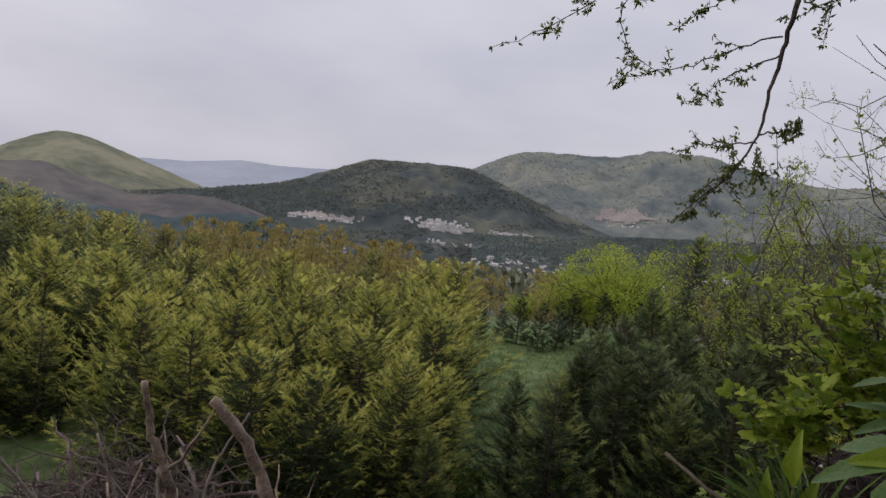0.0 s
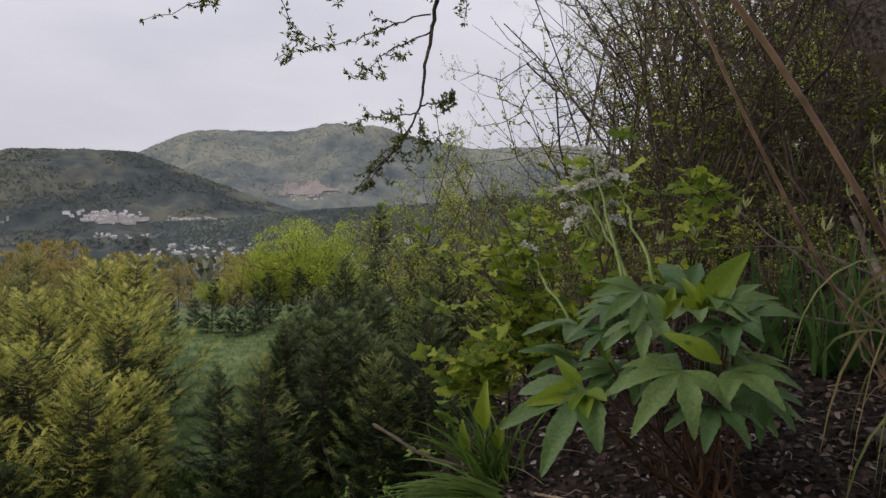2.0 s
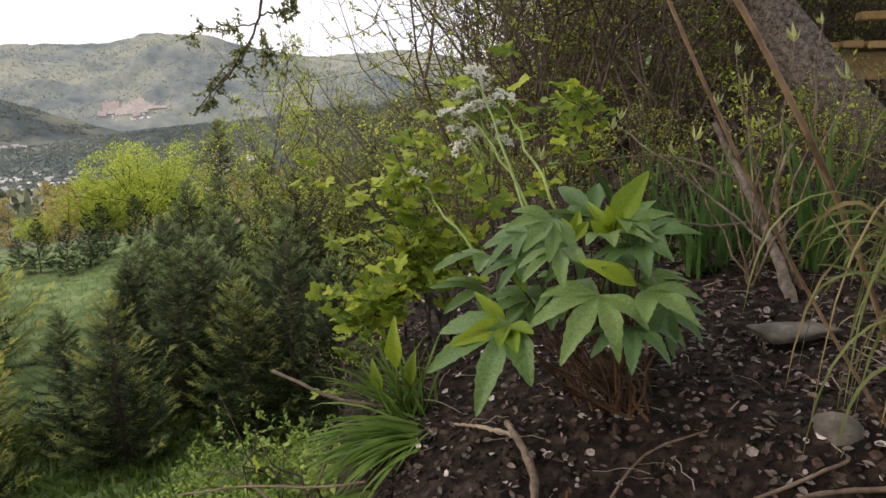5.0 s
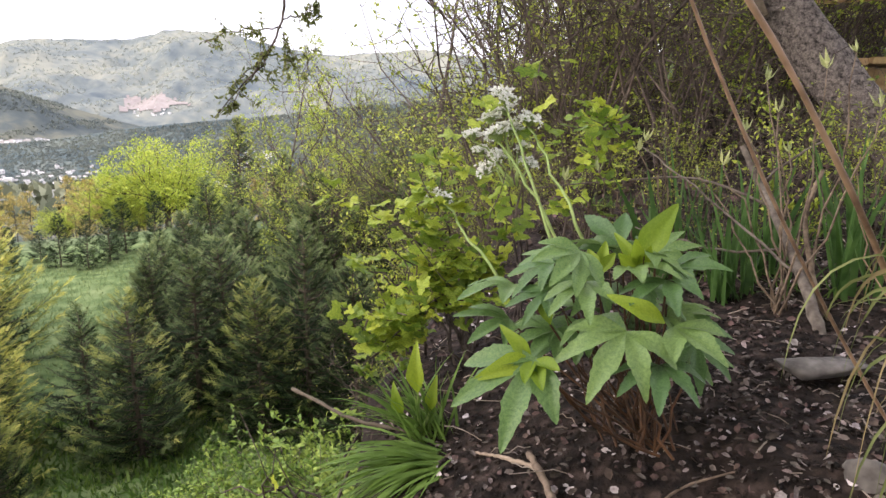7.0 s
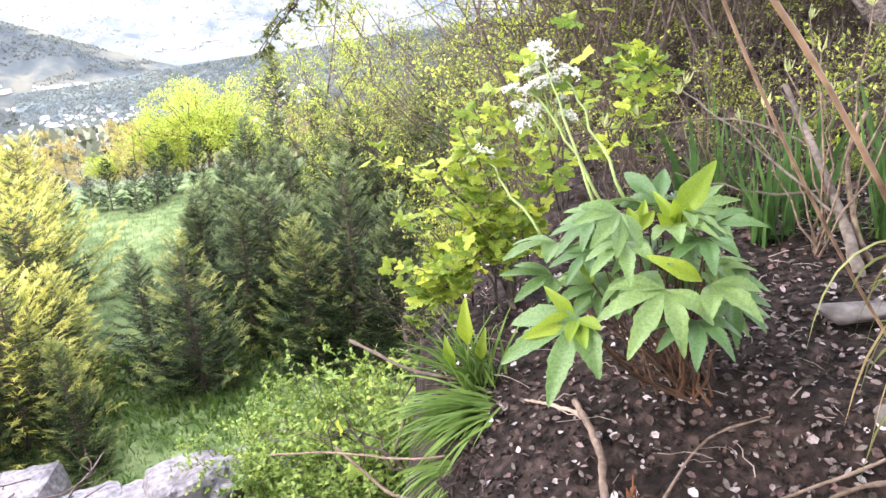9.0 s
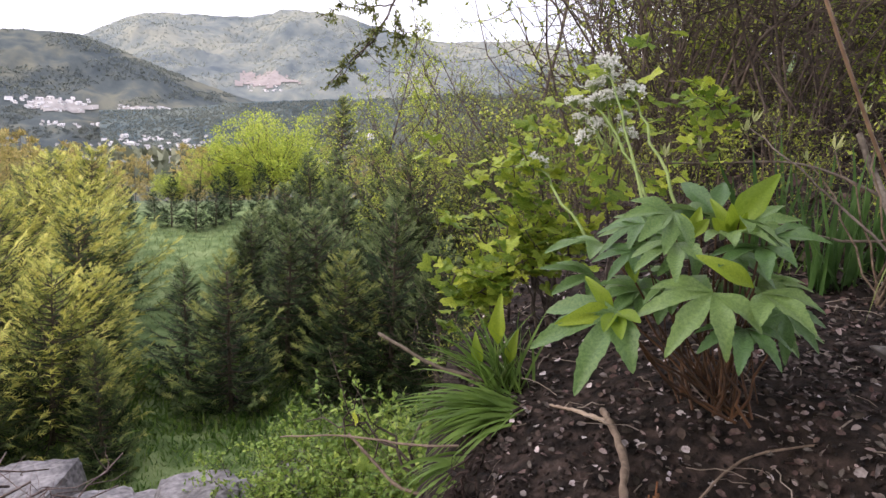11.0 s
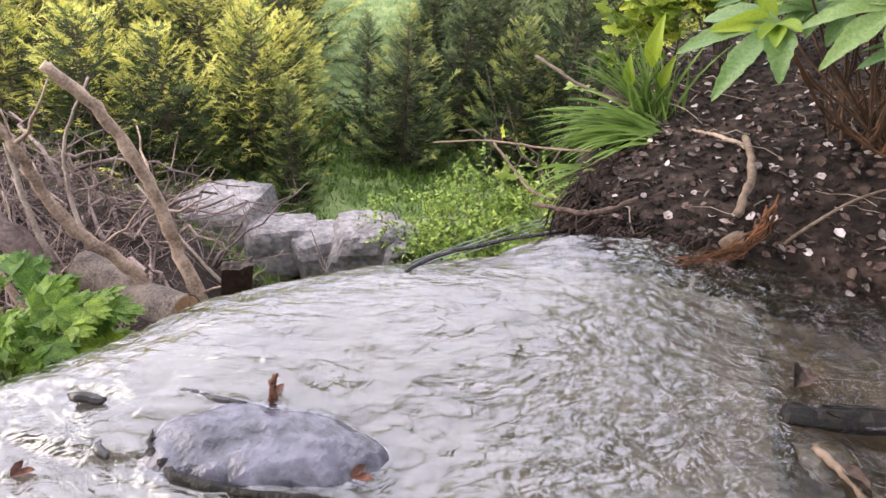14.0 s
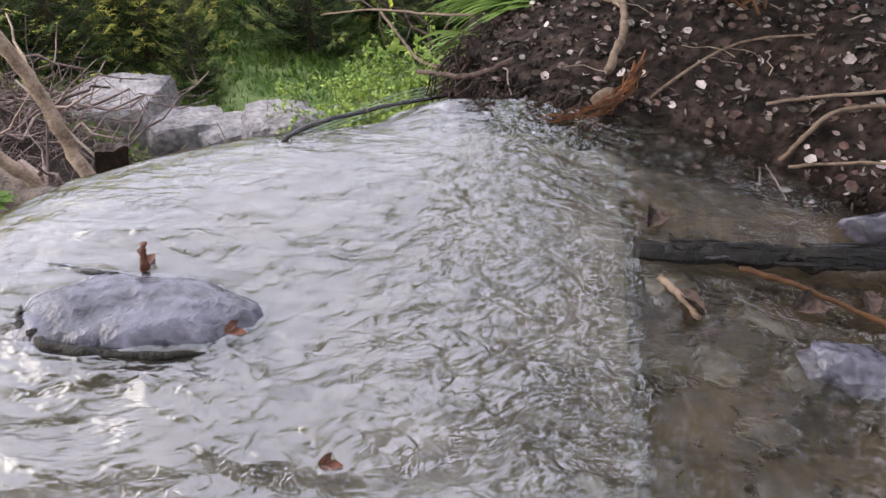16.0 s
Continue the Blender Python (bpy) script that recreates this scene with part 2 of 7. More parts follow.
def tube(geo, pts, radii, sides=6, cap=True):
    """A bent round bar through pts."""
    pts, radii = np.asarray(pts, float), np.broadcast_to(radii, len(pts))
    tan = unit(np.gradient(pts, axis=0))
    side = unit(np.cross(tan, (0.31, 0.17, 0.93) if abs(unit(pts[-1] - pts[0])[2]) < 0.8 else (0.95, 0.2, 0.1)))
    up = np.cross(tan, side)
    a = np.linspace(0, 2 * np.pi, sides, endpoint=False)
    ring = pts[:, None] + radii[:, None, None] * (np.cos(a)[None, :, None] * side[:, None] + np.sin(a)[None, :, None] * up[:, None])
    i, j = np.meshgrid(np.arange(len(pts) - 1), np.arange(sides), indexing="ij")
    k = (j + 1) % sides
    quads = np.stack([i * sides + j, i * sides + k, (i + 1) * sides + k, (i + 1) * sides + j], -1).reshape(-1, 4)
    base = geo.count
    geo.add(ring.reshape(-1, 3), quads)
    if cap and sides > 3:
        n = len(pts)
        geo.f.setdefault(sides, []).append(np.array([base + np.arange(sides)[::-1], base + (n - 1) * sides + np.arange(sides)]))


def bend(a, b, sag=0.0, wob=0.0, n=6, rng=None, toward=(0, 0, -1)):
    """A line from a to b, bowed by sag and uneven by wob."""
    t = np.linspace(0, 1, n)[:, None]
    p = np.asarray(a, float) * (1 - t) + np.asarray(b, float) * t + np.asarray(toward, float) * sag * 4 * t * (1 - t)
    if wob and rng is not None:
        p[1:-1] += rng.normal(0, wob, (n - 2, 3))
    return p


def scatter(geo, shape, faces, places, along, normal, size, width=None):
    """Copies of one small shape (x across, y along, z out) at places, turned to along and normal."""
    along = unit(along)
    normal = np.asarray(normal, float) - along * (np.asarray(normal, float) * along).sum(-1, keepdims=True)
    normal = unit(normal)
    across = np.cross(along, normal)
    size = np.broadcast_to(size, len(places))[:, None, None]
    width = size if width is None else np.broadcast_to(width, len(places))[:, None, None]
    s = np.asarray(shape, float)
    v = places[:, None] + width * s[None, :, :1] * across[:, None] + size * (s[None, :, 1:2] * along[:, None] + s[None, :, 2:] * normal[:, None])
    f = np.asarray(faces)
    idx = (np.arange(len(places)) * len(s))[:, None, None] + f[None]
    geo.add(v.reshape(-1, 3), idx.reshape(-1, f.shape[1]))


LEAF_V = [(0, 0, 0), (-0.3, 0.4, 0.05), (0, 0.45, -0.03), (0.3, 0.4, 0.05), (0, 1, -0.12)]
LEAF_F = [(0, 2, 1), (0, 3, 2), (1, 2, 4), (2, 3, 4)]
LEAF2_V = [(0, 0, 0), (-0.3, 0.45, 0.06), (0.3, 0.45, 0.06), (0, 1, -0.1)]
LEAF2_F = [(0, 2, 1), (1, 2, 3)]
SPRAY_V = [(0, 0, 0), (-0.16, 0.35, 0.02), (0.16, 0.4, 0.02), (0, 1, -0.06)]
SPRAY_F = [(0, 2, 1), (1, 2, 3)]


def smoothstep(a, b, x):
    t = np.clip((np.asarray(x, float) - a) / (b - a), 0, 1)
    return t * t * (3 - 2 * t)


_table = np.random.RandomState(5).rand(256, 256)


def value_noise(x, y, scale, octaves=4):
    """Soft hills between -1 and 1."""
    out, amp, total = 0, 1.0, 0.0
    for o in range(octaves):
        u, v = np.asarray(x, float) * scale * 2**o + 17.3 * o, np.asarray(y, float) * scale * 2**o + 9.1 * o
        i, j = np.floor(u).astype(int), np.floor(v).astype(int)
        a, b = u - i, v - j
        a, b = a * a * (3 - 2 * a), b * b * (3 - 2 * b)
        g = lambda p, q: _table[p % 256, q % 256]
        out = out + amp * ((g(i, j) * (1 - a) + g(i + 1, j) * a) * (1 - b) + (g(i, j + 1) * (1 - a) + g(i + 1, j + 1) * a) * b)
        total += amp
        amp *= 0.5
    return 2 * out / total - 1

# ---------------------------------------------------------------- the lie of the land
EDGE = np.array([(-2.4, -4), (-0.95, -0.9), (-0.435, 0.06), (-0.36, 0.22), (-0.325, 0.325), (-0.27, 0.395), (-0.21, 0.465), (-0.145, 0.515), (-0.08, 0.565), (-0.03, 0.72), (-0.07, 0.95), (-0.13, 1.15), (-0.16, 1.4), (-0.02, 1.8), (0.25, 2.6), (0.8, 5), (1.6, 10), (3, 20), (9, 80), (30, 400)])
FOOT = np.array([(-0.3, 0.5), (-0.05, 0.60), (0.10, 0.625), (0.28, 0.645), (0.42, 0.575), (0.62, 0.50), (1.2, 0.38), (3.0, 0.3)])
WATER_Z = -0.112


def beyond(line, x, y):
    """Signed distance from a line of points: positive on its left."""
    best = np.full(np.shape(x), 1e9)
    sign = np.ones(np.shape(x))
    for (ax, ay), (bx, by) in zip(line[:-1], line[1:]):
        dx, dy = bx - ax, by - ay
        t = np.clip(((x - ax) * dx + (y - ay) * dy) / (dx * dx + dy * dy), 0, 1)
        d = np.hypot(x - ax - t * dx, y - ay - t * dy)
        near = d < best
        best = np.where(near, d, best)
        sign = np.where(near, np.sign(dx * (y - ay) - dy * (x - ax)), sign)
    return best * sign


def height(x, y):
    x, y = np.asarray(x, float), np.asarray(y, float)
    d = np.hypot(x, y)
    off = beyond(EDGE, x, y)
    bank = beyond(FOOT, x, y)
    # the garden bed and the wooded hillside
    bed = -0.10 + 0.34 * np.clip(x - 0.02, -0.3, 0.28) + 0.15 * np.clip(x - 0.30, 0, 50) + 0.02 * np.clip(y - 1.0, 0, 60)
    bed = bed + value_noise(x, y, 3.0) * 0.012 + value_noise(x, y, 0.5) * 0.12 * smoothstep(1.5, 5, d)
    floor = -0.165 + value_noise(x, y, 6.0) * 0.010 - 0.025 * smoothstep(0.12, 0.34, x) + 0.03 * smoothstep(-0.5, -3, y)
    rise = smoothstep(-0.01, 0.26, bank) * 0.55 + smoothstep(0.0, 0.07, bank) * 0.45
    flat = floor + (np.maximum(bed, floor) - floor) * rise
    flat = flat + (value_noise(x, y, 14.0) * 0.012 + value_noise(x + 5, y, 34.0, 2) * 0.006) * smoothstep(0.0, 0.1, bank)
    # the drop to the terrace, gentler under the brush heap, and the valley after it
    s = np.clip(off, 0, None)
    az = np.degrees(np.arctan2(x, y))
    heap = smoothstep(-35, -47, az)
    soft = 0.7 + 1.6 * smoothstep(-8, 4, az)
    ledge = -1.5 * (1 - np.exp(-s / 0.45)) - 3.2 * (1 - np.exp(-((s / 4.2) ** 2)))
    drop = -4.7 * (1 - np.exp(-s / soft)) * (1 - heap) + ledge * heap - 0.25 * smoothstep(8, 20, s)
    drop = drop + value_noise(x, y, 0.35) * 0.12 * smoothstep(0.6, 3, s)
    far = -0.19 * np.clip(d - 30, 0, 130) - 118 * smoothstep(140, 1250, d) * smoothstep(0, 60, s)
    # the plantation climbs a low shoulder
    drop = drop + 2.3 * smoothstep(-52, -72, az) * smoothstep(13, 30, d) * (1 - smoothstep(60, 140, d))
    drop = drop + 1.6 * np.exp(-(((x + 5.6) / 1.8) ** 2) - ((y - 3.0) / 1.5) ** 2)
    low = np.minimum(flat, 0.02) * np.exp(-s / 0.5) + drop + far
    return np.where(off > 0, low, flat)


def make_ground():
    rings = np.concatenate([np.linspace(0.02, 0.3, 10, endpoint=False), np.geomspace(0.3, 4600, 300)])
    turns = np.linspace(0, 2 * np.pi, 560, endpoint=False)
    r, a = np.meshgrid(rings, turns, indexing="ij")
    x, y = 0.05 + r * np.sin(a), 0.25 + r * np.cos(a)
    z = height(x, y)
    n = len(turns)
    i, j = np.meshgrid(np.arange(len(rings) - 1), np.arange(n), indexing="ij")
    k = (j + 1) % n
    g = Geo()
    g.add(np.stack([x, y, z], -1).reshape(-1, 3), np.stack([i * n + j, i * n + k, (i + 1) * n + k, (i + 1) * n + j], -1).reshape(-1, 4)[:, ::-1])
    hub = g.count
    g.add([(0.05, 0.25, float(height(0.05, 0.25)))], np.zeros((0, 3), int))
    g.f.setdefault(3, []).append(np.array([(hub, b, (b + 1) % n) for b in range(n)])[:, ::-1])
    return g


def ground_material():
    """Dark humus near by, grass on the terrace and the slope, dull woods far off, told apart by place."""
    m = bpy.data.materials.new("humus_and_grass")
    m.use_nodes = True
    n, l = m.node_tree.nodes, m.node_tree.links
    p = n["Principled BSDF"]
    p.inputs["Roughness"].default_value = 0.95
    p.inputs["Specular IOR Level"].default_value = 0.2
    geo = n.new("ShaderNodeNewGeometry")

    def tex(scale, detail=5.0):
        t = n.new("ShaderNodeTexNoise")
        t.inputs["Scale"].default_value, t.inputs["Detail"].default_value = scale, detail
        l.new(geo.outputs["Position"], t.inputs["Vector"])
        return t.outputs["Fac"]

    def ramp_of(fac, *stops):
        r = n.new("ShaderNodeValToRGB")
        while len(r.color_ramp.elements) < len(stops):
            r.color_ramp.elements.new(0.5)
        for e, (pos, c) in zip(r.color_ramp.elements, stops):
            e.position, e.color = pos, (*c, 1)
        l.new(fac, r.inputs["Fac"])
        return r.outputs["Color"]

    soil = ramp_of(tex(38.0, 8.0), (0.3, (0.006, 0.0045, 0.004)), (0.5, (0.023, 0.016, 0.013)), (0.72, (0.070, 0.049, 0.041)))
    grass = ramp_of(tex(2.2, 8.0), (0.3, (0.06, 0.10, 0.03)), (0.5, (0.14, 0.20, 0.07)), (0.72, (0.25, 0.31, 0.13)))
    woods = ramp_of(tex(0.12, 9.0), (0.3, (0.045, 0.06, 0.045)), (0.55, (0.10, 0.11, 0.08)), (0.75, (0.22, 0.20, 0.16)))
    sep = n.new("ShaderNodeSeparateXYZ")
    l.new(geo.outputs["Position"], sep.inputs[0])
    length = n.new("ShaderNodeVectorMath")
    length.operation = "LENGTH"
    l.new(geo.outputs["Position"], length.inputs[0])

    def mask(value, a, b):
        r = n.new("ShaderNodeMapRange")
        r.inputs["From Min"].default_value, r.inputs["From Max"].default_value = a, b
        l.new(value, r.inputs["Value"])
        return r.outputs["Result"]

    def mix(fac, a, b):
        x = n.new("ShaderNodeMixRGB")
        l.new(fac, x.inputs["Fac"])
        l.new(a, x.inputs["Color1"])
        l.new(b, x.inputs["Color2"])
        return x.outputs["Color"]

    # bare ground covers the steep slope
    bare = n.new("ShaderNodeMath")
    bare.operation = "MULTIPLY"
    l.new(mask(length.outputs["Value"], 7.6, 9.0), bare.inputs[0])
    l.new(mask(sep.outputs["Z"], -3.0, -4.3), bare.inputs[1])
    wide = n.new("ShaderNodeMath")
    wide.operation = "MAXIMUM"
    l.new(bare.outputs[0], wide.inputs[0])
    l.new(mask(length.outputs["Value"], 9.0, 10.5), wide.inputs[1])
    c = mix(wide.outputs[0], soil, grass)
    c = mix(mask(length.outputs["Value"], 27, 36), c, woods)
    fields = ramp_of(tex(0.022, 7.0), (0.34, (0.10, 0.12, 0.085)), (0.5, (0.25, 0.235, 0.20)), (0.66, (0.42, 0.40, 0.37)))
    c = mix(mask(length.outputs["Value"], 220, 420), c, fields)
    l.new(c, p.inputs["Base Color"])
    b = n.new("ShaderNodeBump")
    b.inputs["Strength"].default_value, b.inputs["Distance"].default_value = 1.0, 0.02
    l.new(tex(42.0, 12.0), b.inputs["Height"])
    l.new(b.outputs["Normal"], p.inputs["Normal"])
    return m


ground = geo_object("ground", make_ground(), ground_material())
tagged(ground, "dark humus hillside dropping to a grassy terrace and valley", "ground", kind="structure")


# ---------------------------------------------------------------- far hills
def hill_material(name, dark, mid, light, scale):
    m = bpy.data.materials.new(name)
    m.use_nodes = True
    n, l = m.node_tree.nodes, m.node_tree.links
    p = n["Principled BSDF"]
    p.inputs["Roughness"].default_value = 1.0
    p.inputs["Specular IOR Level"].default_value = 0.0
    t = n.new("ShaderNodeTexCoord")
    a, b = n.new("ShaderNodeTexNoise"), n.new("ShaderNodeTexNoise")
    a.inputs["Scale"].default_value, a.inputs["Detail"].default_value = scale, 6.0
    b.inputs["Scale"].default_value, b.inputs["Detail"].default_value = scale * 7, 5.0
    s = n.new("ShaderNodeMath")
    h = n.new("ShaderNodeMath")
    h.operation = "MULTIPLY"
    for x in (a, b):
        l.new(t.outputs["Object"], x.inputs["Vector"])
    s.operation, s.inputs[1].default_value = "MULTIPLY_ADD", 0.55
    h.inputs[1].default_value = 0.645
    l.new(b.outputs["Fac"], s.inputs[0])
    l.new(a.outputs["Fac"], s.inputs[2])
    l.new(s.outputs[0], h.inputs[0])
    r = n.new("ShaderNodeValToRGB")
    r.color_ramp.elements.new(0.5)
    for e, (pos, c) in zip(r.color_ramp.elements, ((0.38, dark), (0.5, mid), (0.62, light))):
        e.position, e.color = pos, (*c, 1)
    l.new(h.outputs[0], r.inputs["Fac"])
    l.new(r.outputs["Color"], p.inputs["Base Color"])
    bmp = n.new("ShaderNodeBump")
    bmp.inputs["Strength"].default_value, bmp.inputs["Distance"].default_value = 0.4, 12.0
    l.new(b.outputs["Fac"], bmp.inputs["Height"])
    l.new(bmp.outputs["Normal"], p.inputs["Normal"])
    return m


HILL_GRIDS = {}


def hill(name, far, line, mat, label, depth=0.3, rough=0.26, seed=0, foot_z=-155.0):
    """A ridge whose crest follows (bearing, rise) in degrees as seen from the garden, with gullied slopes."""
    line = np.array(line, float)
    az = np.linspace(line[0, 0], line[-1, 0], 300)
    el = np.interp(az, line[:, 0], line[:, 1])
    el = np.convolve(np.pad(el, 4, "edge"), np.ones(9) / 9, "valid")
    rows = np.linspace(0, 1, 70)
    a, t = np.meshgrid(np.radians(az), rows, indexing="ij")
    crest = far * np.tan(np.radians(el))[:, None]
    dist = far * (1 - depth * (1 - t))
    shape = t ** 0.8
    z = foot_z + (crest - foot_z) * shape
    x, y = dist * np.sin(a), dist * np.cos(a)
    gully = value_noise(x + seed * 331, y, 5.0 / far, 5)
    z = z + gully * (crest - foot_z) * rough * np.sin(np.pi * np.clip(t, 0, 1)) ** 0.7
    z = z - np.abs(value_noise(x + seed * 19, y - seed * 7, 14.0 / far, 4)) * (crest - foot_z) * 0.20 * np.sin(np.pi * np.clip(t, 0, 1)) ** 0.7
    z = z + value_noise(x + seed * 77, y, 90.0 / far, 3) * (crest - foot_z) * 0.016
    back = np.stack([x[:, -1] * 1.15, y[:, -1] * 1.15, np.full(len(az), foot_z)], -1)
    v = np.concatenate([np.stack([x, y, z], -1), back[:, None]], 1)
    n = v.shape[1]
    i, j = np.meshgrid(np.arange(len(az) - 1), np.arange(n - 1), indexing="ij")
    g = Geo()
    g.add(v.reshape(-1, 3), np.stack([i * n + j, (i + 1) * n + j, (i + 1) * n + j + 1, i * n + j + 1], -1).reshape(-1, 4))
    HILL_GRIDS[name] = v[:, :-1]
    return tagged(geo_object(name, g, mat), label, "hill", kind="structure")


# distance haze is painted into these base colours: paler and bluer further off
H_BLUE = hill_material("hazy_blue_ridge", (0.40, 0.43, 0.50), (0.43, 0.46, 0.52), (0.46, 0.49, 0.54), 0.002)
# the pale yellow-green of this hill stands for sunlight on it
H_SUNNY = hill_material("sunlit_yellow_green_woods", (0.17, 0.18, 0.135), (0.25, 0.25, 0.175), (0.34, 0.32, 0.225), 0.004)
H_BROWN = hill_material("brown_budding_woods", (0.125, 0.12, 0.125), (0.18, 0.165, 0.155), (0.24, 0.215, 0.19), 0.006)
# strong tone contrast on dark and right hills also stands for gully shade
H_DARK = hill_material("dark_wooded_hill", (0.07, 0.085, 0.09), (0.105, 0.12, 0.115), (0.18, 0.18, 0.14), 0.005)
H_RIGHT = hill_material("haze_greyed_wooded_ridge", (0.13, 0.155, 0.165), (0.21, 0.23, 0.215), (0.31, 0.31, 0.255), 0.0035)
H_FOOT = hill_material("haze_blued_valley_woods", (0.075, 0.10, 0.11), (0.115, 0.145, 0.145), (0.19, 0.21, 0.18), 0.012)

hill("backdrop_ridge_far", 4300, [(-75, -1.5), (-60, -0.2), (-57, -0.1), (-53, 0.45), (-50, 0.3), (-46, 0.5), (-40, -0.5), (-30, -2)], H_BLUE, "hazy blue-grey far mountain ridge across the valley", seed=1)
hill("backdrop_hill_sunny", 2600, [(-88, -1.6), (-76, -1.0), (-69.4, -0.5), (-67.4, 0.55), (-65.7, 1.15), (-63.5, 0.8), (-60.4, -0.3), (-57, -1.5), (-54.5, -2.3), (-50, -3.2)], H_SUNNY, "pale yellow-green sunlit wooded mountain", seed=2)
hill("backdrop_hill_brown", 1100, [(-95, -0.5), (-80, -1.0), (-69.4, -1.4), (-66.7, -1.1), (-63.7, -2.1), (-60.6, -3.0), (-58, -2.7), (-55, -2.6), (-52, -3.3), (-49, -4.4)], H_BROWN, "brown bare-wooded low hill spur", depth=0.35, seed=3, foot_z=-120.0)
hill("backdrop_ridge_right", 3000, [(-42, -1.0), (-37, 0.6), (-34.5, 1.9), (-31.9, 3.2), (-30.5, 3.7), (-27.3, 3.8), (-23, 3.9), (-20.3, 4.8), (-17.4, 4.4), (-12.3, 3.5), (-9, 3.0), (0, 3.0), (15, 2.0)], H_RIGHT, "wooded mountain ridge over the valley, grey-green with painted haze", rough=0.46, seed=4)
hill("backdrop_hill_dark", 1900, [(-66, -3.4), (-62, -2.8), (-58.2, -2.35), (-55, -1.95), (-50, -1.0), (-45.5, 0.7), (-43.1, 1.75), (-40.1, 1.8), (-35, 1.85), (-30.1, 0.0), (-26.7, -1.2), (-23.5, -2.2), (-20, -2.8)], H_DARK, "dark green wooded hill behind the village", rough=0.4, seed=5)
hill("backdrop_foothill_right", 1500, [(-34, -3.4), (-28, -3.0), (-24, -2.4), (-19, -2.0), (-14, -1.6), (-8, -1.0), (5, 0.0)], H_FOOT, "wooded valley floor and foothills, blued by painted haze", depth=0.22, seed=6)
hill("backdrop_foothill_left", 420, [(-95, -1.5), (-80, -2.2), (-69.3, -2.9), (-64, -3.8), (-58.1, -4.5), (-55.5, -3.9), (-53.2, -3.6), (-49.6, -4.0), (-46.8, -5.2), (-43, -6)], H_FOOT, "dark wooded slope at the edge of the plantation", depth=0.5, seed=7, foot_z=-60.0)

# ---------------------------------------------------------------- trees
def conifer_parts(seed, tall, wide, whorls, twigs, bare=0.03, rich=True, full=1.35):
    """Trunk, boughs and three needle tones of a young fir, set by age and by painted shade and light: whorled boughs
    that dip and then sweep up, each a flat frond of side twigs feathered with needles.
    """
    rng = np.random.RandomState(seed)
    trunk, boughs, inner, crown, shoots = Geo(), Geo(), Geo(), Geo(), Geo()
    tube(trunk, bend((0, 0, -0.25), (0, 0, tall * 0.97), 0, 0.01, 8, rng), np.linspace(0.045, 0.006, 8) * tall / 2.6, 6)
    P, A, N, S, T = [], [], [], [], []
    z = np.array([0, 0, 1])
    lump = rng.uniform(0, 6, 4)
    for w in range(whorls):
        h = bare + (0.985 - bare) * (w / (whorls - 1)) ** 0.92
        n = rng.randint(5, 8) if h < 0.85 else 5
        for b in range(n):
            az = 2 * np.pi * (b + rng.uniform(-0.45, 0.45)) / n + w * 2.4
            reach = wide * ((1 - h**full) ** 0.85 * 0.96 + 0.06) * (1 + 0.16 * math.sin(2 * az + lump[0] + 3 * h) + 0.12 * math.sin(3 * az + lump[1] - 5 * h)) * rng.uniform(0.78, 1.12)
            out = np.array([np.cos(az), np.sin(az), 0])
            side = np.cross(out, z)
            lift = rng.uniform(0.0, 0.60) + 0.7 * h**1.5
            start = z * (h + rng.uniform(-0.02, 0.02)) * tall
            path = lambda u: start + out * (u * reach)[:, None] + z * ((lift * u**1.5 - 0.20 * np.sin(u * np.pi) * (1 - h)) * reach)[:, None]
            if reach > 0.2:
                tube(boughs, path(np.linspace(0, 0.85, 4)), np.linspace(0.012, 0.003, 4) * tall / 2.6, 3, False)
            k = max(5, int(twigs * (0.3 + 0.85 * reach / wide)))
            t = np.append((np.arange(k - 1) + rng.uniform(0.2, 0.8, k - 1)) / (k - 1) * 0.82 + 0.14, 0.93)
            sgn = np.where(np.arange(k) % 2, 1.0, -1.0)
            sgn[-1] = 0.0
            slope = lift * 1.5 * t**0.5 - 0.25 * np.cos(t * np.pi)
            d = out + side * (sgn * rng.uniform(0.75, 1.15, k) * (1 - 0.35 * t))[:, None] + z * (slope * 0.75 + rng.normal(0.10, 0.28, k))[:, None]
            roll = rng.normal(0, 0.4)
            P.append(path(t))
            A.append(d)
            N.append(z + side * roll - out * (slope * 0.5)[:, None] + rng.normal(0, 0.12, (k, 3)))
            S.append(((0.09 + 0.13 * np.sin(np.clip(t, 0.12, 0.9) * np.pi) ** 0.8) * (0.5 + 0.5 * reach / wide) * rng.uniform(0.6, 1.3, k) + 0.03) * (0.55 + 0.45 * tall / 2.75))
            # inner and lower sprays take the shaded tone, upper ones the lit tone
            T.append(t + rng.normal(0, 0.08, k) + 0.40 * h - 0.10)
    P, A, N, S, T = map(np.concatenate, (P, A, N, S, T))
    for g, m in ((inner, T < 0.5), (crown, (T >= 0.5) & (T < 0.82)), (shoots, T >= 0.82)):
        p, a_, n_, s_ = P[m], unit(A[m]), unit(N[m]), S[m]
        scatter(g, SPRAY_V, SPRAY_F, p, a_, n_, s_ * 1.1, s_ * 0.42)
        for sg in (-1, 1):
            sd_ = np.cross(a_, n_) * sg
            for at, ln in ((0.12, 0.56), (0.36, 0.50), (0.60, 0.38)) if rich else ((0.25, 0.62),):
                jit = rng.normal(0, 0.16, p.shape)
                scatter(g, SPRAY_V, SPRAY_F, p + a_ * (s_ * at)[:, None], a_ * 0.85 + sd_ * 0.8 + jit, n_ + jit, s_ * ln, s_ * (0.26 if rich else 0.42))
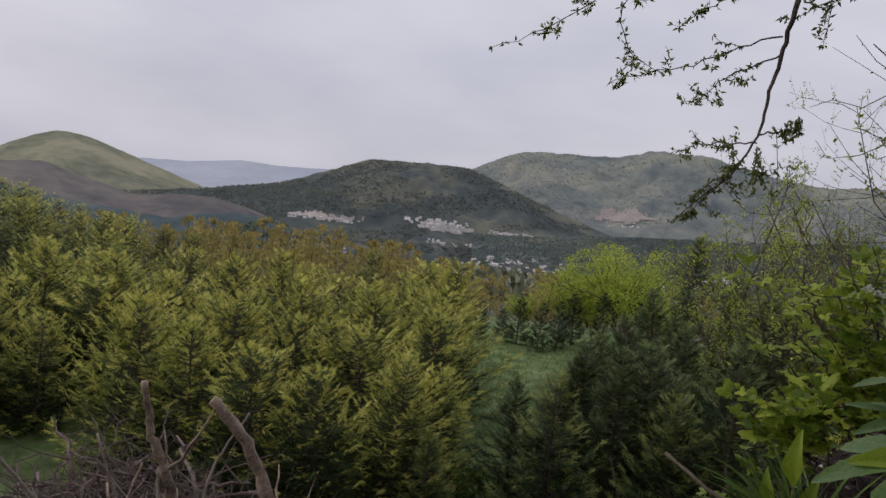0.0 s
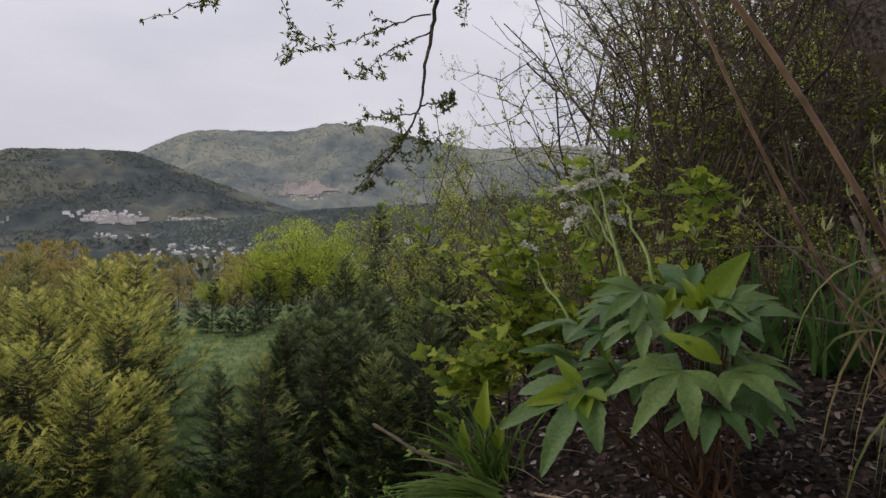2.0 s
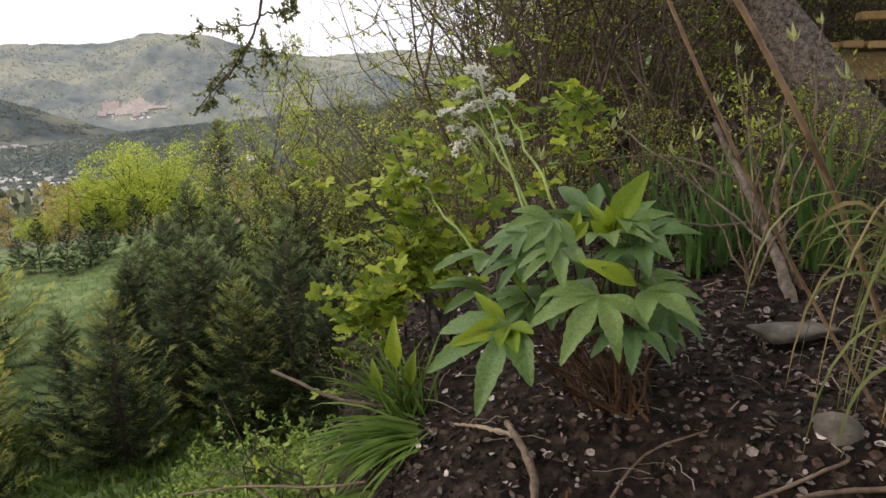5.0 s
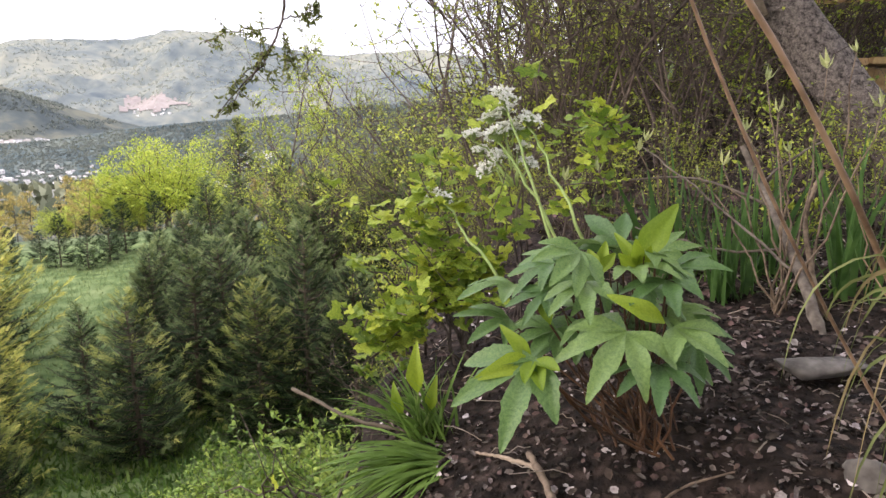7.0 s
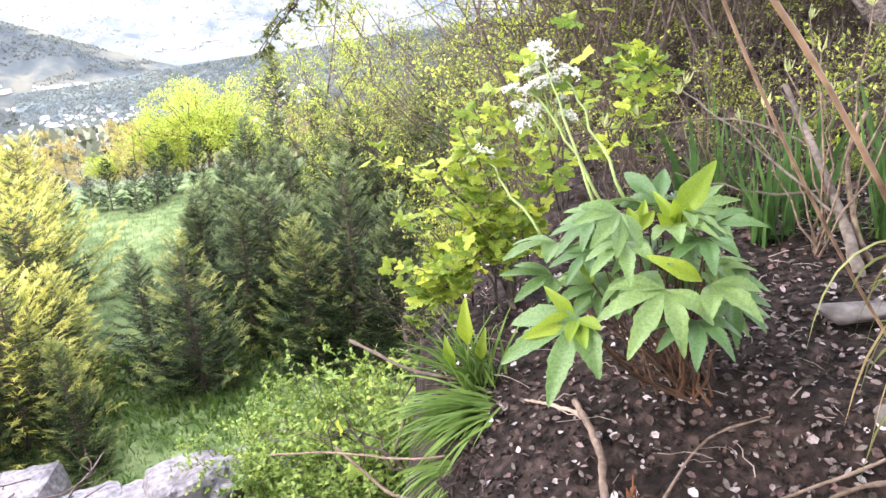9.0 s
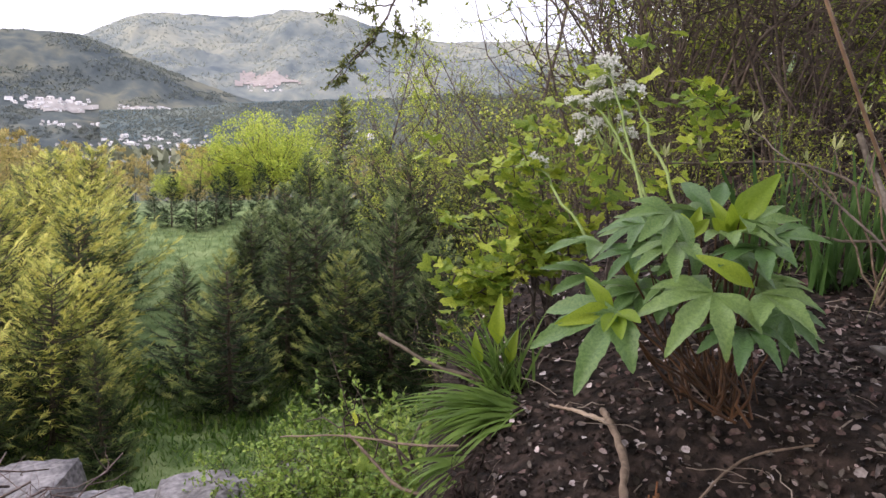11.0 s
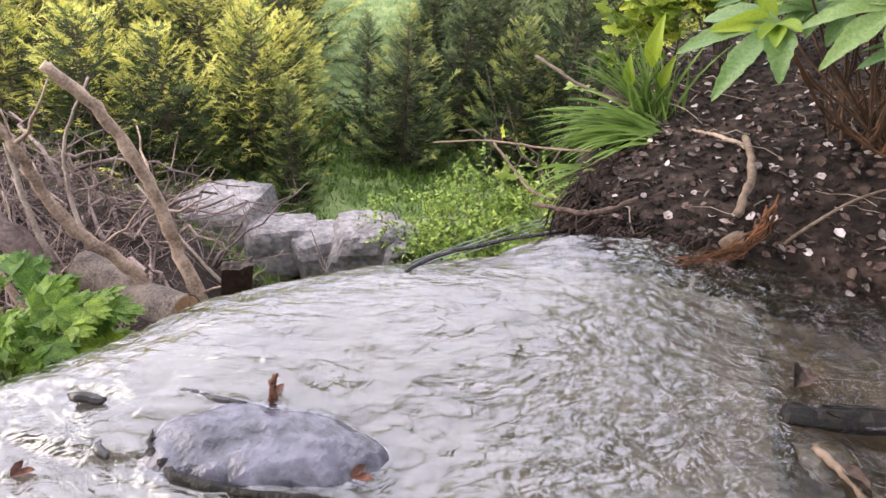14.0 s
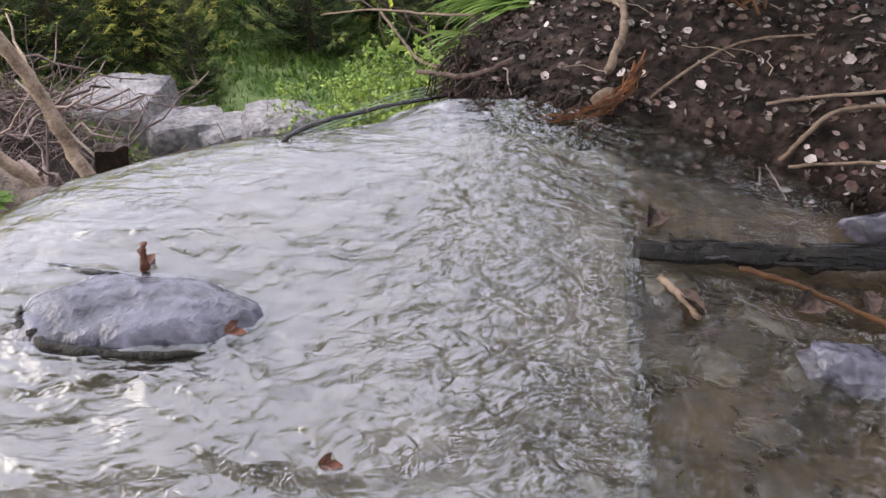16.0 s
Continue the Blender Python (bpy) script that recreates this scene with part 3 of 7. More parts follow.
    return trunk, boughs, inner, crown, shoots


def conifer(name, seed, tall, wide, whorls, twigs, mats, label, category="conifer", group="", rich=True, full=1.35):
    trunk, boughs, inner, crown, shoots = conifer_parts(seed, tall, wide, whorls, twigs, rich=rich, full=full)
    t = thing(name, (0, 0, 0), label, category, group)
    geo_object("trunk", trunk, M_BARK, t)
    tagged(geo_object("bough_mass", boughs, M_BARK, t), kind="stuff")
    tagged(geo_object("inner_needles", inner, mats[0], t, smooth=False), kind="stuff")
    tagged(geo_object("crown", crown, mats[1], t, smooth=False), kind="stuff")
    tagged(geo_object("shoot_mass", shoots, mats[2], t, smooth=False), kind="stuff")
    return t


def on_ground(x, y, sink=0.03):
    return float(height(np.array(x), np.array(y))) - sink


def polar(az, d):
    return d * math.sin(radians(az)), d * math.cos(radians(az))


def plant(protos, spots, rng, lean=4):
    """Sets copies of the prototypes at (x, y, size) spots; the first spots take the prototypes themselves."""
    for n, (x, y, s) in enumerate(spots):
        m = pose(x, y, on_ground(x, y), rng.uniform(-lean, lean), rng.uniform(-lean, lean), rng.uniform(0, 360)) @ Matrix.Scale(s, 4)
        if n < len(protos):
            protos[n].matrix_basis = m
        else:
            src = protos[rng.randint(len(protos))]
            c = copy_thing(src, m)
            c.scale = (s * rng.uniform(0.86, 1.2), s * rng.uniform(0.86, 1.2), s * rng.uniform(0.88, 1.14))


rng = np.random.RandomState(11)
SHADE_LEAVES = 760


def spots_in(rng, count, az, dist, size, apart, bar=None):
    out = []
    for _ in range(count * 40):
        a, d = rng.uniform(*az), math.sqrt(rng.uniform(dist[0] ** 2, dist[1] ** 2))
        x, y = polar(a, d)
        if all((x - p) ** 2 + (y - q) ** 2 > (apart * (0.7 + d / 40)) ** 2 for p, q, _ in out) and (bar is None or bar(a, d)):
            out.append((x, y, rng.uniform(*size)))
        if len(out) == count:
            break
    return sorted(out, key=lambda p: p[0] ** 2 + p[1] ** 2)


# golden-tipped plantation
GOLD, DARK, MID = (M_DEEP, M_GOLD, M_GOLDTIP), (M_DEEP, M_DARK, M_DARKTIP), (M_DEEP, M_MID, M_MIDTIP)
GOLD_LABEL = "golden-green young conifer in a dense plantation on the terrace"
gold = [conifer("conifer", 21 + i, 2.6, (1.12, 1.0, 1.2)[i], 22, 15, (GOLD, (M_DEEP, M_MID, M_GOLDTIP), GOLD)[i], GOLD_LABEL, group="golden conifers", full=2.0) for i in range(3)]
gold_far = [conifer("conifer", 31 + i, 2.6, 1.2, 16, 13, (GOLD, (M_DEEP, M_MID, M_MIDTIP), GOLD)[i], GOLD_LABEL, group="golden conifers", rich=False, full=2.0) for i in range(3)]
lawn_bar = lambda a, d: a < -34.8 - max(0, 14 - d) * 0.6
near_gold = [(*polar(-38.8, 9.9), 0.95), (*polar(-45.0, 9.5), 0.86), (*polar(-35.6, 11.0), 0.8), (*polar(-50.5, 9.8), 0.9), (*polar(-41.6, 11.6), 1.06), (*polar(-36.6, 12.4), 1.08), (*polar(-47.5, 11.9), 1.0), (*polar(-55.5, 10.6), 0.95), (*polar(-53, 12.4), 1.05), (*polar(-60, 11.2), 1.0)]
plant(gold, near_gold + spots_in(rng, 46, (-82, -33), (13.0, 19), (0.85, 1.15), 1.1, lawn_bar), rng)
far_spots = spots_in(rng, 110, (-82, -33.6), (19, 33), (0.8, 1.05), 1.05, lambda a, d: lawn_bar(a, d) and d < 23 + 10 * float(smoothstep(-54, -64, a)))


def under_skyline(x, y, tall):
    """The size at which a tree of that height reaches the even skyline of the plantation."""
    az = math.degrees(math.atan2(x, y))
    return (0.42 - math.hypot(x, y) * math.tan(radians(4.9 - 0.26 * max(0.0, -62 - az))) - on_ground(x, y)) / tall


far_spots = [(x, y, min(s, under_skyline(x, y, 2.75))) for x, y, s in far_spots]
plant(gold_far, [p for p in far_spots if p[2] > 0.35], rng)
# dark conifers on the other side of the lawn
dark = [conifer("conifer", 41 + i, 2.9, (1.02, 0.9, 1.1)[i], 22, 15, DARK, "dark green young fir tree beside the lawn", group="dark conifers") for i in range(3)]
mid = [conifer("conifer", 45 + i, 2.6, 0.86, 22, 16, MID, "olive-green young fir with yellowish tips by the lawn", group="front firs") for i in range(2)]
plant(mid, [(*polar(-25.2, 10.3), 0.95), (*polar(-15.5, 10.2), 0.95), (*polar(-35.2, 8.9), 0.62)], rng, lean=2)
dark_spots = spots_in(rng, 40, (-27, -1), (12.4, 21), (0.85, 1.1), 1.15, lambda a, d: a > -25.5 + (d - 12) * 0.55)
dark_spots = [(x, y, s * (0.76 + 0.42 * float(smoothstep(-24, -9, math.degrees(math.atan2(x, y)))))) for x, y, s in dark_spots]
plant(dark, [(*polar(-28.6, 11.4), 0.74), (*polar(-20.6, 11.6), 0.95), (*polar(-17.6, 11.9), 1.0), (*polar(-11.6, 10.2), 1.0), (*polar(-7.5, 9.6), 0.95), (*polar(-23.4, 13.2), 0.9), *dark_spots], rng)
small = [conifer("conifer", 51, 1.6, 0.46, 14, 12, (M_DEEP, M_DARK, M_DARK), "small dark fir on the far edge of the lawn", group="small firs", rich=False)]
plant(small, [(*polar(a, 25 + 1.4 * math.sin(a * 3)), rng.uniform(0.65, 1.2)) for a in (-32.4, -30.6, -29.4, -27.6, -26.1, -24.9, -22.8, -21.0, -19.6, -17.2, -15.4)], rng)
# the lone tall dark conifer
lone = conifer("conifer", 61, 6.4, 2.1, 24, 24, (M_DARK, M_MID, M_MIDTIP), "tall dark layered conifer standing above the valley", group="")
plant([lone], [(*polar(-16.3, 44), 1.06)], rng)


def branching(seed, tall, spread, levels, leaf_count, leaf_size, trunk_r, droop=0.0, start=0.25, upright=0.6, kids=(5, 5, 4), sides=5, leaf_levels=1):
    """A broadleaved tree: tapered trunk, limbs, twigs, and leaves along the twigs. Returns wood and leaves."""
    rng = np.random.RandomState(seed)
    wood, leaves = Geo(), Geo()
    tips = []

    def grow(a, d, length, r, level):
        n = 6 if level == 0 else (4 if level < 3 else 2)
        pts = [np.asarray(a, float)]
        dd = unit(d)
        for i in range(n):
            dd = unit(dd + rng.normal(0, 0.10 + 0.05 * level, 3) + np.array([0, 0, 0.06 * upright - droop * level * 0.1]))
            pts.append(pts[-1] + dd * length / n)
        pts = np.array(pts)
        tube(wood, pts, np.linspace(r, r * (0.35 if level < levels else 0.25), len(pts)), sides if level == 0 else (4 if level == 1 else 3), False)
        if level >= levels - leaf_levels + 1:
            tips.append(pts)
        if level < levels:
            for k in range(kids[min(level, len(kids) - 1)] + rng.randint(0, 2)):
                t = rng.uniform(start if level == 0 else 0.2, 1.0)
                i = min(int(t * n), n - 1)
                p = pts[i] + (pts[i + 1] - pts[i]) * (t * n - i)
                az = rng.uniform(0, 2 * np.pi)
                ax = unit(pts[i + 1] - pts[i])
                q = unit(np.cross(ax, (np.cos(az), np.sin(az), 0.3)))
                grow(p, ax * upright + q * spread, length * rng.uniform(0.32, 0.58) * (1.15 - 0.5 * t), r * rng.uniform(0.3, 0.5), level + 1)

    grow((0, 0, -0.1), (rng.normal(0, 0.06), rng.normal(0, 0.06), 1), tall, trunk_r, 0)
    if leaf_count and tips:
        pick = rng.randint(0, len(tips), leaf_count)
        t = rng.rand(leaf_count)
        P = np.array([tips[i][min(int(u * (len(tips[i]) - 1)), len(tips[i]) - 2)] for i, u in zip(pick, t)])
        Q = np.array([tips[i][min(int(u * (len(tips[i]) - 1)) + 1, len(tips[i]) - 1)] for i, u in zip(pick, t)])
        P = P + (Q - P) * rng.rand(leaf_count, 1)
        A = unit(Q - P + 1e-6) * 0.5 + rng.normal(0, 0.6, (leaf_count, 3))
        scatter(leaves, LEAF2_V, LEAF2_F, P + rng.normal(0, leaf_size * 0.3, P.shape), A, rng.normal(0, 0.6, A.shape) + (0, 0, 1), leaf_size * rng.uniform(0.6, 1.3, leaf_count), leaf_size * rng.uniform(0.5, 1.1, leaf_count))
    return wood, leaves


def broadleaf(name, label, mat, group="", category="tree", bark=None, **kw):
    wood, leaves = branching(**kw)
    t = thing(name, (0, 0, 0), label, category, group)
    geo_object("trunk", wood, bark or M_BARK, t)
    if leaves.count:
        tagged(geo_object("crown", leaves, mat, t, smooth=False), kind="stuff")
    return t


# bright tree by the lawn
def dome_tree(seed, tall, wide, limbs, leaf_count, leaf_size, mat, label):
    """A short trunk with limbs that fan up into a broad, uneven dome of leaf clumps."""
    rr = np.random.RandomState(seed)
    t = thing("tree", (0, 0, 0), label, "tree", "spring trees")
    g, lv = Geo(), Geo()
    tube(g, bend((0, 0, -0.3), (0.1, 0, tall * 0.32), 0.03, 0.02, 6, rr), np.linspace(0.16, 0.11, 6), 8)
    geo_object("trunk", g, M_BARK, t)
    share = leaf_count // limbs
    for k in range(limbs):
        az, r = k * 2.4 + rr.normal(0, 0.2), wide / 2 * math.sqrt((k + 0.6) / limbs)
        top = tall * (0.28 + 0.72 * math.sqrt(max(0.0, 1 - (1.95 * r / wide) ** 2))) * rr.choice([rr.uniform(0.9, 1.0), rr.uniform(0.45, 0.9)], p=[0.55, 0.45])
        tip = np.array([r * math.cos(az), r * math.sin(az), top])
        line = bend((0.05, 0, tall * rr.uniform(0.15, 0.32)), tip, 0.08 * r, 0.05, 8, rr, (math.cos(az), math.sin(az), -0.2))
        g = Geo()
        tube(g, line, np.linspace(0.042, 0.010, 8), 5)
        geo_object("limb", g, M_BARK, t)
        hubs = line[rr.randint(3, 8, 9)] + rr.normal(0, 0.38, (9, 3)) * (1, 1, 0.8)
        P = hubs[rr.randint(0, 9, share)] + rr.normal(0, 0.19, (share, 3)) * (1, 1, 0.7)
        scatter(lv, LEAF2_V, LEAF2_F, P, rr.normal(0, 1, P.shape), rr.normal(0, 0.6, P.shape) + (0, 0, 1), leaf_size * rr.uniform(0.6, 1.3, share))
    tagged(geo_object("crown", lv, mat, t, smooth=False), kind="stuff")
    return t


bright = dome_tree(71, 4.3, 5.4, 56, 20000, 0.105, M_BRIGHT, "broad domed bright yellow-green spring tree behind the lawn")
plant([bright], [(*polar(-21.8, 33), 1.0)], rng)
for a, d, s in ((-25.3, 34, 0.66), (-18.6, 40, 0.6), (-29.2, 42, 0.45), (-23.9, 44, 0.6)):
    x, y = polar(a, d)
    copy_thing(bright, pose(x, y, on_ground(x, y), 0, 0, a * 40) @ Matrix.Scale(s, 4))

# light pine wood behind the plantation, with gaps that show the village
def pine_tree(seed):
    """A slender pine: a bare pole, level side branches and separate tufts of needles."""
    rr = np.random.RandomState(seed)
    t = thing("pine_tree", (0, 0, 0), "slender pine with tufted olive crown behind the plantation", "pine", "pine wood")
    g, br, lv = Geo(), Geo(), Geo()
    tube(g, bend((0, 0, -0.3), (rr.normal(0, 0.12), rr.normal(0, 0.12), 5.0), 0.05, 0.03, 7, rr), np.linspace(0.06, 0.014, 7), 6)
    geo_object("trunk", g, M_BARK, t)
    hubs = [np.array([0, 0, 5.0])]
    for k in range(26):
        h = rr.uniform(0.06, 0.98)
        az, L = k * 2.4 + rr.normal(0, 0.3), (0.25 + 1.05 * (1 - h) ** 0.6) * rr.uniform(0.6, 1.1)
        a0 = np.array([0, 0, h * 5])
        b0 = a0 + np.array([math.cos(az) * L, math.sin(az) * L, L * rr.uniform(0.1, 0.5)])
        tube(br, bend(a0, b0, 0.05, 0.02, 4, rr), np.linspace(0.016, 0.005, 4), 3, False)
        hubs += [b0, a0 + (b0 - a0) * rr.uniform(0.4, 0.8) + rr.normal(0, 0.08, 3)]
    geo_object("branch_mass", br, M_BARK, t)["kind"] = "stuff"
    H = np.repeat(np.array(hubs), 16, 0)
    P = H + rr.normal(0, 0.07, H.shape)
    scatter(lv, SPRAY_V, SPRAY_F, P, rr.normal(0, 0.7, P.shape) + (0, 0, 0.55), rr.normal(0, 1, P.shape), rr.uniform(0.20, 0.36, len(P)), rr.uniform(0.16, 0.28, len(P)))
    tagged(geo_object("crown", lv, M_PINE, t, smooth=False), kind="stuff")
    return t


pines = [pine_tree(81 + i) for i in range(4)]
pine_spots = spots_in(rng, 105, (-68, -40), (24, 62), (0.8, 1.12), 1.1) + spots_in(rng, 78, (-41, -4), (27, 62), (0.7, 1.1), 1.5, lambda a, d: not (-26.5 < a < -14 and d < 42) and (d > 31 or a < -34))
pine_spots = [(x, y, s * (0.4 - math.hypot(x, y) * math.tan(radians(5.2 + 1.3 * float(smoothstep(-42, -31, math.degrees(math.atan2(x, y)))))) - on_ground(x, y)) / 5.0) for x, y, s in pine_spots]
plant(pines, [(x, y, min(s, 1.3)) for x, y, s in pine_spots if s > 0.35], rng)

# the bare thin tree and the budding wood on the hillside
thin = broadleaf("tree", "thin nearly bare budding tree with fine twigs", M_OLIVE, "hillside wood", seed=91, tall=5.2, spread=0.7, levels=3, leaf_count=700, leaf_size=0.05, trunk_r=0.032, start=0.25, upright=0.8, kids=(12, 6, 4), bark=M_TWIG)
plant([thin], [(*polar(-9.7, 17.0), 1.0)], rng)
wood = [
    broadleaf("tree", "budding hillside tree with bare grey-brown twigs", M_OLIVE, "hillside wood", seed=101, tall=6.0, spread=0.75, levels=3, leaf_count=3400, leaf_size=0.036, trunk_r=0.05, start=0.12, kids=(13, 7, 4), bark=M_TWIG),
    broadleaf("tree", "spindly hillside tree with sparse yellow-green leaves", M_SPRING, "hillside wood", seed=102, tall=5.2, spread=0.8, levels=3, leaf_count=4400, leaf_size=0.036, trunk_r=0.045, start=0.1, kids=(13, 7, 4), bark=M_TWIG),
    broadleaf("tree", "leafy olive-green young tree in the wood", M_OLIVE, "hillside wood", seed=103, tall=4.2, spread=0.85, levels=3, leaf_count=4600, leaf_size=0.035, trunk_r=0.04, start=0.08, kids=(13, 7, 4), bark=M_TWIG),
]
wood_spots = spots_in(rng, 50, (-6, 50), (5.5, 22), (0.75, 1.25), 1.0, lambda a, d: d > 6.4 + max(0, (12 - a)) * 0.45)
plant(wood, wood_spots, rng, lean=8)
for x, y, s in spots_in(rng, 5, (10, 28), (6.2, 13), (0.7, 1.1), 0.7):
    src = wood[rng.randint(3)]
    copy_thing(src, pose(x, y, on_ground(x, y), rng.uniform(-9, 9), rng.uniform(-9, 9), rng.uniform(0, 360)) @ Matrix.Scale(s, 4))
# feathery young trees above the dark conifers
feather = broadleaf("tree", "feathery yellow-green young tree behind the firs", M_SPRING, "hillside wood", seed=107, tall=4.6, spread=0.9, levels=3, leaf_count=3800, leaf_size=0.06, trunk_r=0.04, start=0.1, kids=(13, 7, 4), bark=M_TWIG)
plant([feather], [(*polar(-10.8, 15.5), 1.05)], rng)
for az, d, s in ((-13.0, 19, 1.1), (-8.2, 14, 0.85), (-11.8, 21, 1.2)):
    x, y = polar(az, d)
    copy_thing(feather, pose(x, y, on_ground(x, y), 0, 0, az * 50) @ Matrix.Scale(s, 4))


def bush_parts(seed, stems, tall, wide, twigs, leaf_count, leaf_size, r=0.006, low=0.05, arch=0.3):
    """Many stems fanning from the ground, each with side twigs and leaves down to the foot."""
    rng = np.random.RandomState(seed)
    wood_geo, leaf_geo = Geo(), Geo()
    lines = []
    for _ in range(stems):
        az, out = rng.uniform(0, 2 * np.pi), wide * rng.uniform(0.15, 1.0)
        foot = np.array([np.cos(az), np.sin(az), 0]) * wide * 0.12 * rng.rand()
        tip = np.array([np.cos(az) * out, np.sin(az) * out, tall * rng.uniform(0.55, 1.0)])
        line = bend(foot - (0, 0, 0.05), tip, arch * out, 0.03 * tall, 6, rng, (0, 0, 1))
        tube(wood_geo, line, np.linspace(r, r * 0.35, 6) * rng.uniform(0.6, 1.3), 4, False)
        lines.append(line)
        for _ in range(twigs):
            t = rng.uniform(0.15, 1) * 4.99
            p = line[int(t)] + (line[int(t) + 1] - line[int(t)]) * (t % 1)
            q = p + rng.normal(0, 1, 3) * (0.16, 0.16, 0.10) * tall + (0, 0, 0.09 * tall)
            tw = bend(p, q, 0.02 * tall, 0.015 * tall, 4, rng)
            tube(wood_geo, tw, np.linspace(r * 0.4, r * 0.18, 4), 3, False)
            lines.append(tw)
    pick = rng.randint(0, len(lines), leaf_count)
    P, A = [], []
    for i in pick:
        ln = lines[i]
        t = max(low, rng.rand()) * (len(ln) - 1.01)
        a = ln[int(t) + 1] - ln[int(t)]
        P.append(ln[int(t)] + a * (t % 1))
        A.append(unit(a) * 0.5 + rng.normal(0, 0.7, 3))
    P, A = np.array(P), np.array(A)
    scatter(leaf_geo, LEAF2_V, LEAF2_F, P, A, rng.normal(0, 0.5, A.shape) + (0, 0, 1), leaf_size * rng.uniform(0.6, 1.3, len(P)), leaf_size * rng.uniform(0.6, 1.1, len(P)))
    return wood_geo, leaf_geo


def bush(name, label, mat, group="", category="shrub", bark=None, **kw):
    w, lv = bush_parts(**kw)
    t = thing(name, (0, 0, 0), label, category, group)
    tagged(geo_object("branch_mass", w, bark or M_TWIG, t), kind="stuff")
    tagged(geo_object("foliage", lv, mat, t, smooth=False), kind="stuff")
    return t


shrubs = [
    bush("shrub", "tangled undergrowth shrub with fresh green leaves", M_SPRING, "undergrowth", seed=111, stems=16, tall=1.1, wide=0.6, twigs=11, leaf_count=2900, leaf_size=0.022),
    bush("shrub", "tangled brown undergrowth shrub with few leaves", M_OLIVE, "undergrowth", seed=112, stems=22, tall=1.3, wide=0.7, twigs=12, leaf_count=1000, leaf_size=0.019),
    bush("shrub", "dense olive-green undergrowth shrub", M_OLIVE, "undergrowth", seed=113, stems=14, tall=0.9, wide=0.6, twigs=11, leaf_count=2900, leaf_size=0.021),
]
plant(shrubs, spots_in(rng, 78, (-4, 50), (2.3, 12), (0.6, 1.4), 0.55, lambda a, d: d > 2.2 + max(0, 14 - a) * 0.10 and not (16 < a < 42 and d < 4.6)), rng, lean=6)
low = [bush("shrub", "low leafy ground shrub at the wood's edge", M_SPRING, "low undergrowth", seed=121, stems=12, tall=0.45, wide=0.35, twigs=7, leaf_count=900, leaf_size=0.02, r=0.003),
       bush("shrub", "low brown twiggy ground shrub", M_OLIVE, "low undergrowth", seed=122, stems=16, tall=0.5, wide=0.4, twigs=8, leaf_count=300, leaf_size=0.018, r=0.003)]
for x, y, s in spots_in(rng, 34, (8, 46), (3.1, 7), (0.5, 1.1), 0.45):
    if (x - 1.95) ** 2 + (y - 3.0) ** 2 > 0.55 and (x - 1.5) ** 2 + (y - 2.6) ** 2 > 0.25:
        src = shrubs[rng.randint(3)]
        copy_thing(src, pose(x, y, on_ground(x, y), rng.uniform(-6, 6), rng.uniform(-6, 6), rng.uniform(0, 360)) @ Matrix.Scale(s, 4))
plant(low, spots_in(rng, 60, (2, 48), (1.75, 5), (0.35, 0.85), 0.3, lambda a, d: not (14 < a < 42 and d > 3.2)), rng, lean=6)
# bare scrub in the gully below the stream
for k, (x, y, s) in enumerate(((-2.9, 4.9, 0.9), (-2.5, 4.6, 1.0), (-3.0, 3.9, 0.9), (-2.4, 3.8, 1.0), (-1.9, 4.4, 1.2), (-2.2, 5.1, 1.0), (-3.6, 4.6, 0.8), (-2.7, 5.6, 0.8), (-3.3, 4.2, 0.8), (-3.2, 5.1, 0.7), (-2.1, 3.4, 0.8), (-2.7, 3.3, 0.8))):
    copy_thing(low[1], pose(x, y, on_ground(x, y), 0, 0, k * 67) @ Matrix.Scale(s, 4))
# shrubs hanging on the lip of the slope, between garden and conifers
edge_bush = [bush("shrub", "feathery light green shrub on the lip of the slope", M_SPRING, "slope shrubs", seed=131, stems=18, tall=1.4, wide=0.8, twigs=9, leaf_count=2600, leaf_size=0.035)]
plant(edge_bush, [(0.05, 4.2, 0.55), (0.3, 5.6, 1.0), (0.1, 8.0, 1.5), (-0.6, 11.5, 1.9), (-1.3, 15, 2.3), (-0.2, 6.9, 1.0), (-2.5, 19, 2.4), (0.5, 9.5, 1.5)], rng)

# unseen tree, added behind the eye to shade bed and stream
shade = thing("garden_tree", (-1.3, -2.6, on_ground(-1.3, -2.6)), "unseen broad leafy tree added to shade the bed and stream", "tree")
rs = np.random.RandomState(19)
g = Geo()
tube(g, bend((0, 0, -0.2), (0.3, 0.5, 3.0), 0.05, 0.03, 8, rs), np.linspace(0.2, 0.13, 8), 10)
geo_object("trunk", g, M_BARK, shade)
lv = Geo()
for k in range(15):
    az, rr = k * 2.4, rs.uniform(1.6, 4.2)
    tip = np.array([0.3 + math.cos(az) * rr, 0.6 + math.sin(az) * rr, rs.uniform(3.2, 5.2)])
    tip[1] = min(tip[1], 2.3)
    if tip[0] < -1.5:
        tip[1] = min(tip[1], 0.2)
    g = Geo()
    line = bend((0.25, 0.4, 2.6), tip, 0.3, 0.08, 9, rs, (0, 0, 1))
    tube(g, line, np.linspace(0.07, 0.012, 9), 6)
    geo_object("limb", g, M_BARK, shade)
    n = SHADE_LEAVES
    P = line[rs.randint(2, 9, n)] + rs.normal(0, 0.55, (n, 3)) * (1, 1, 0.55)
    scatter(lv, LEAF2_V, LEAF2_F, P, rs.normal(0, 1, P.shape), rs.normal(0, 0.6, P.shape) + (0, 0, 1), rs.uniform(0.10, 0.2, n))
tagged(geo_object("crown", lv, M_OLIVE, shade, smooth=False), kind="stuff")
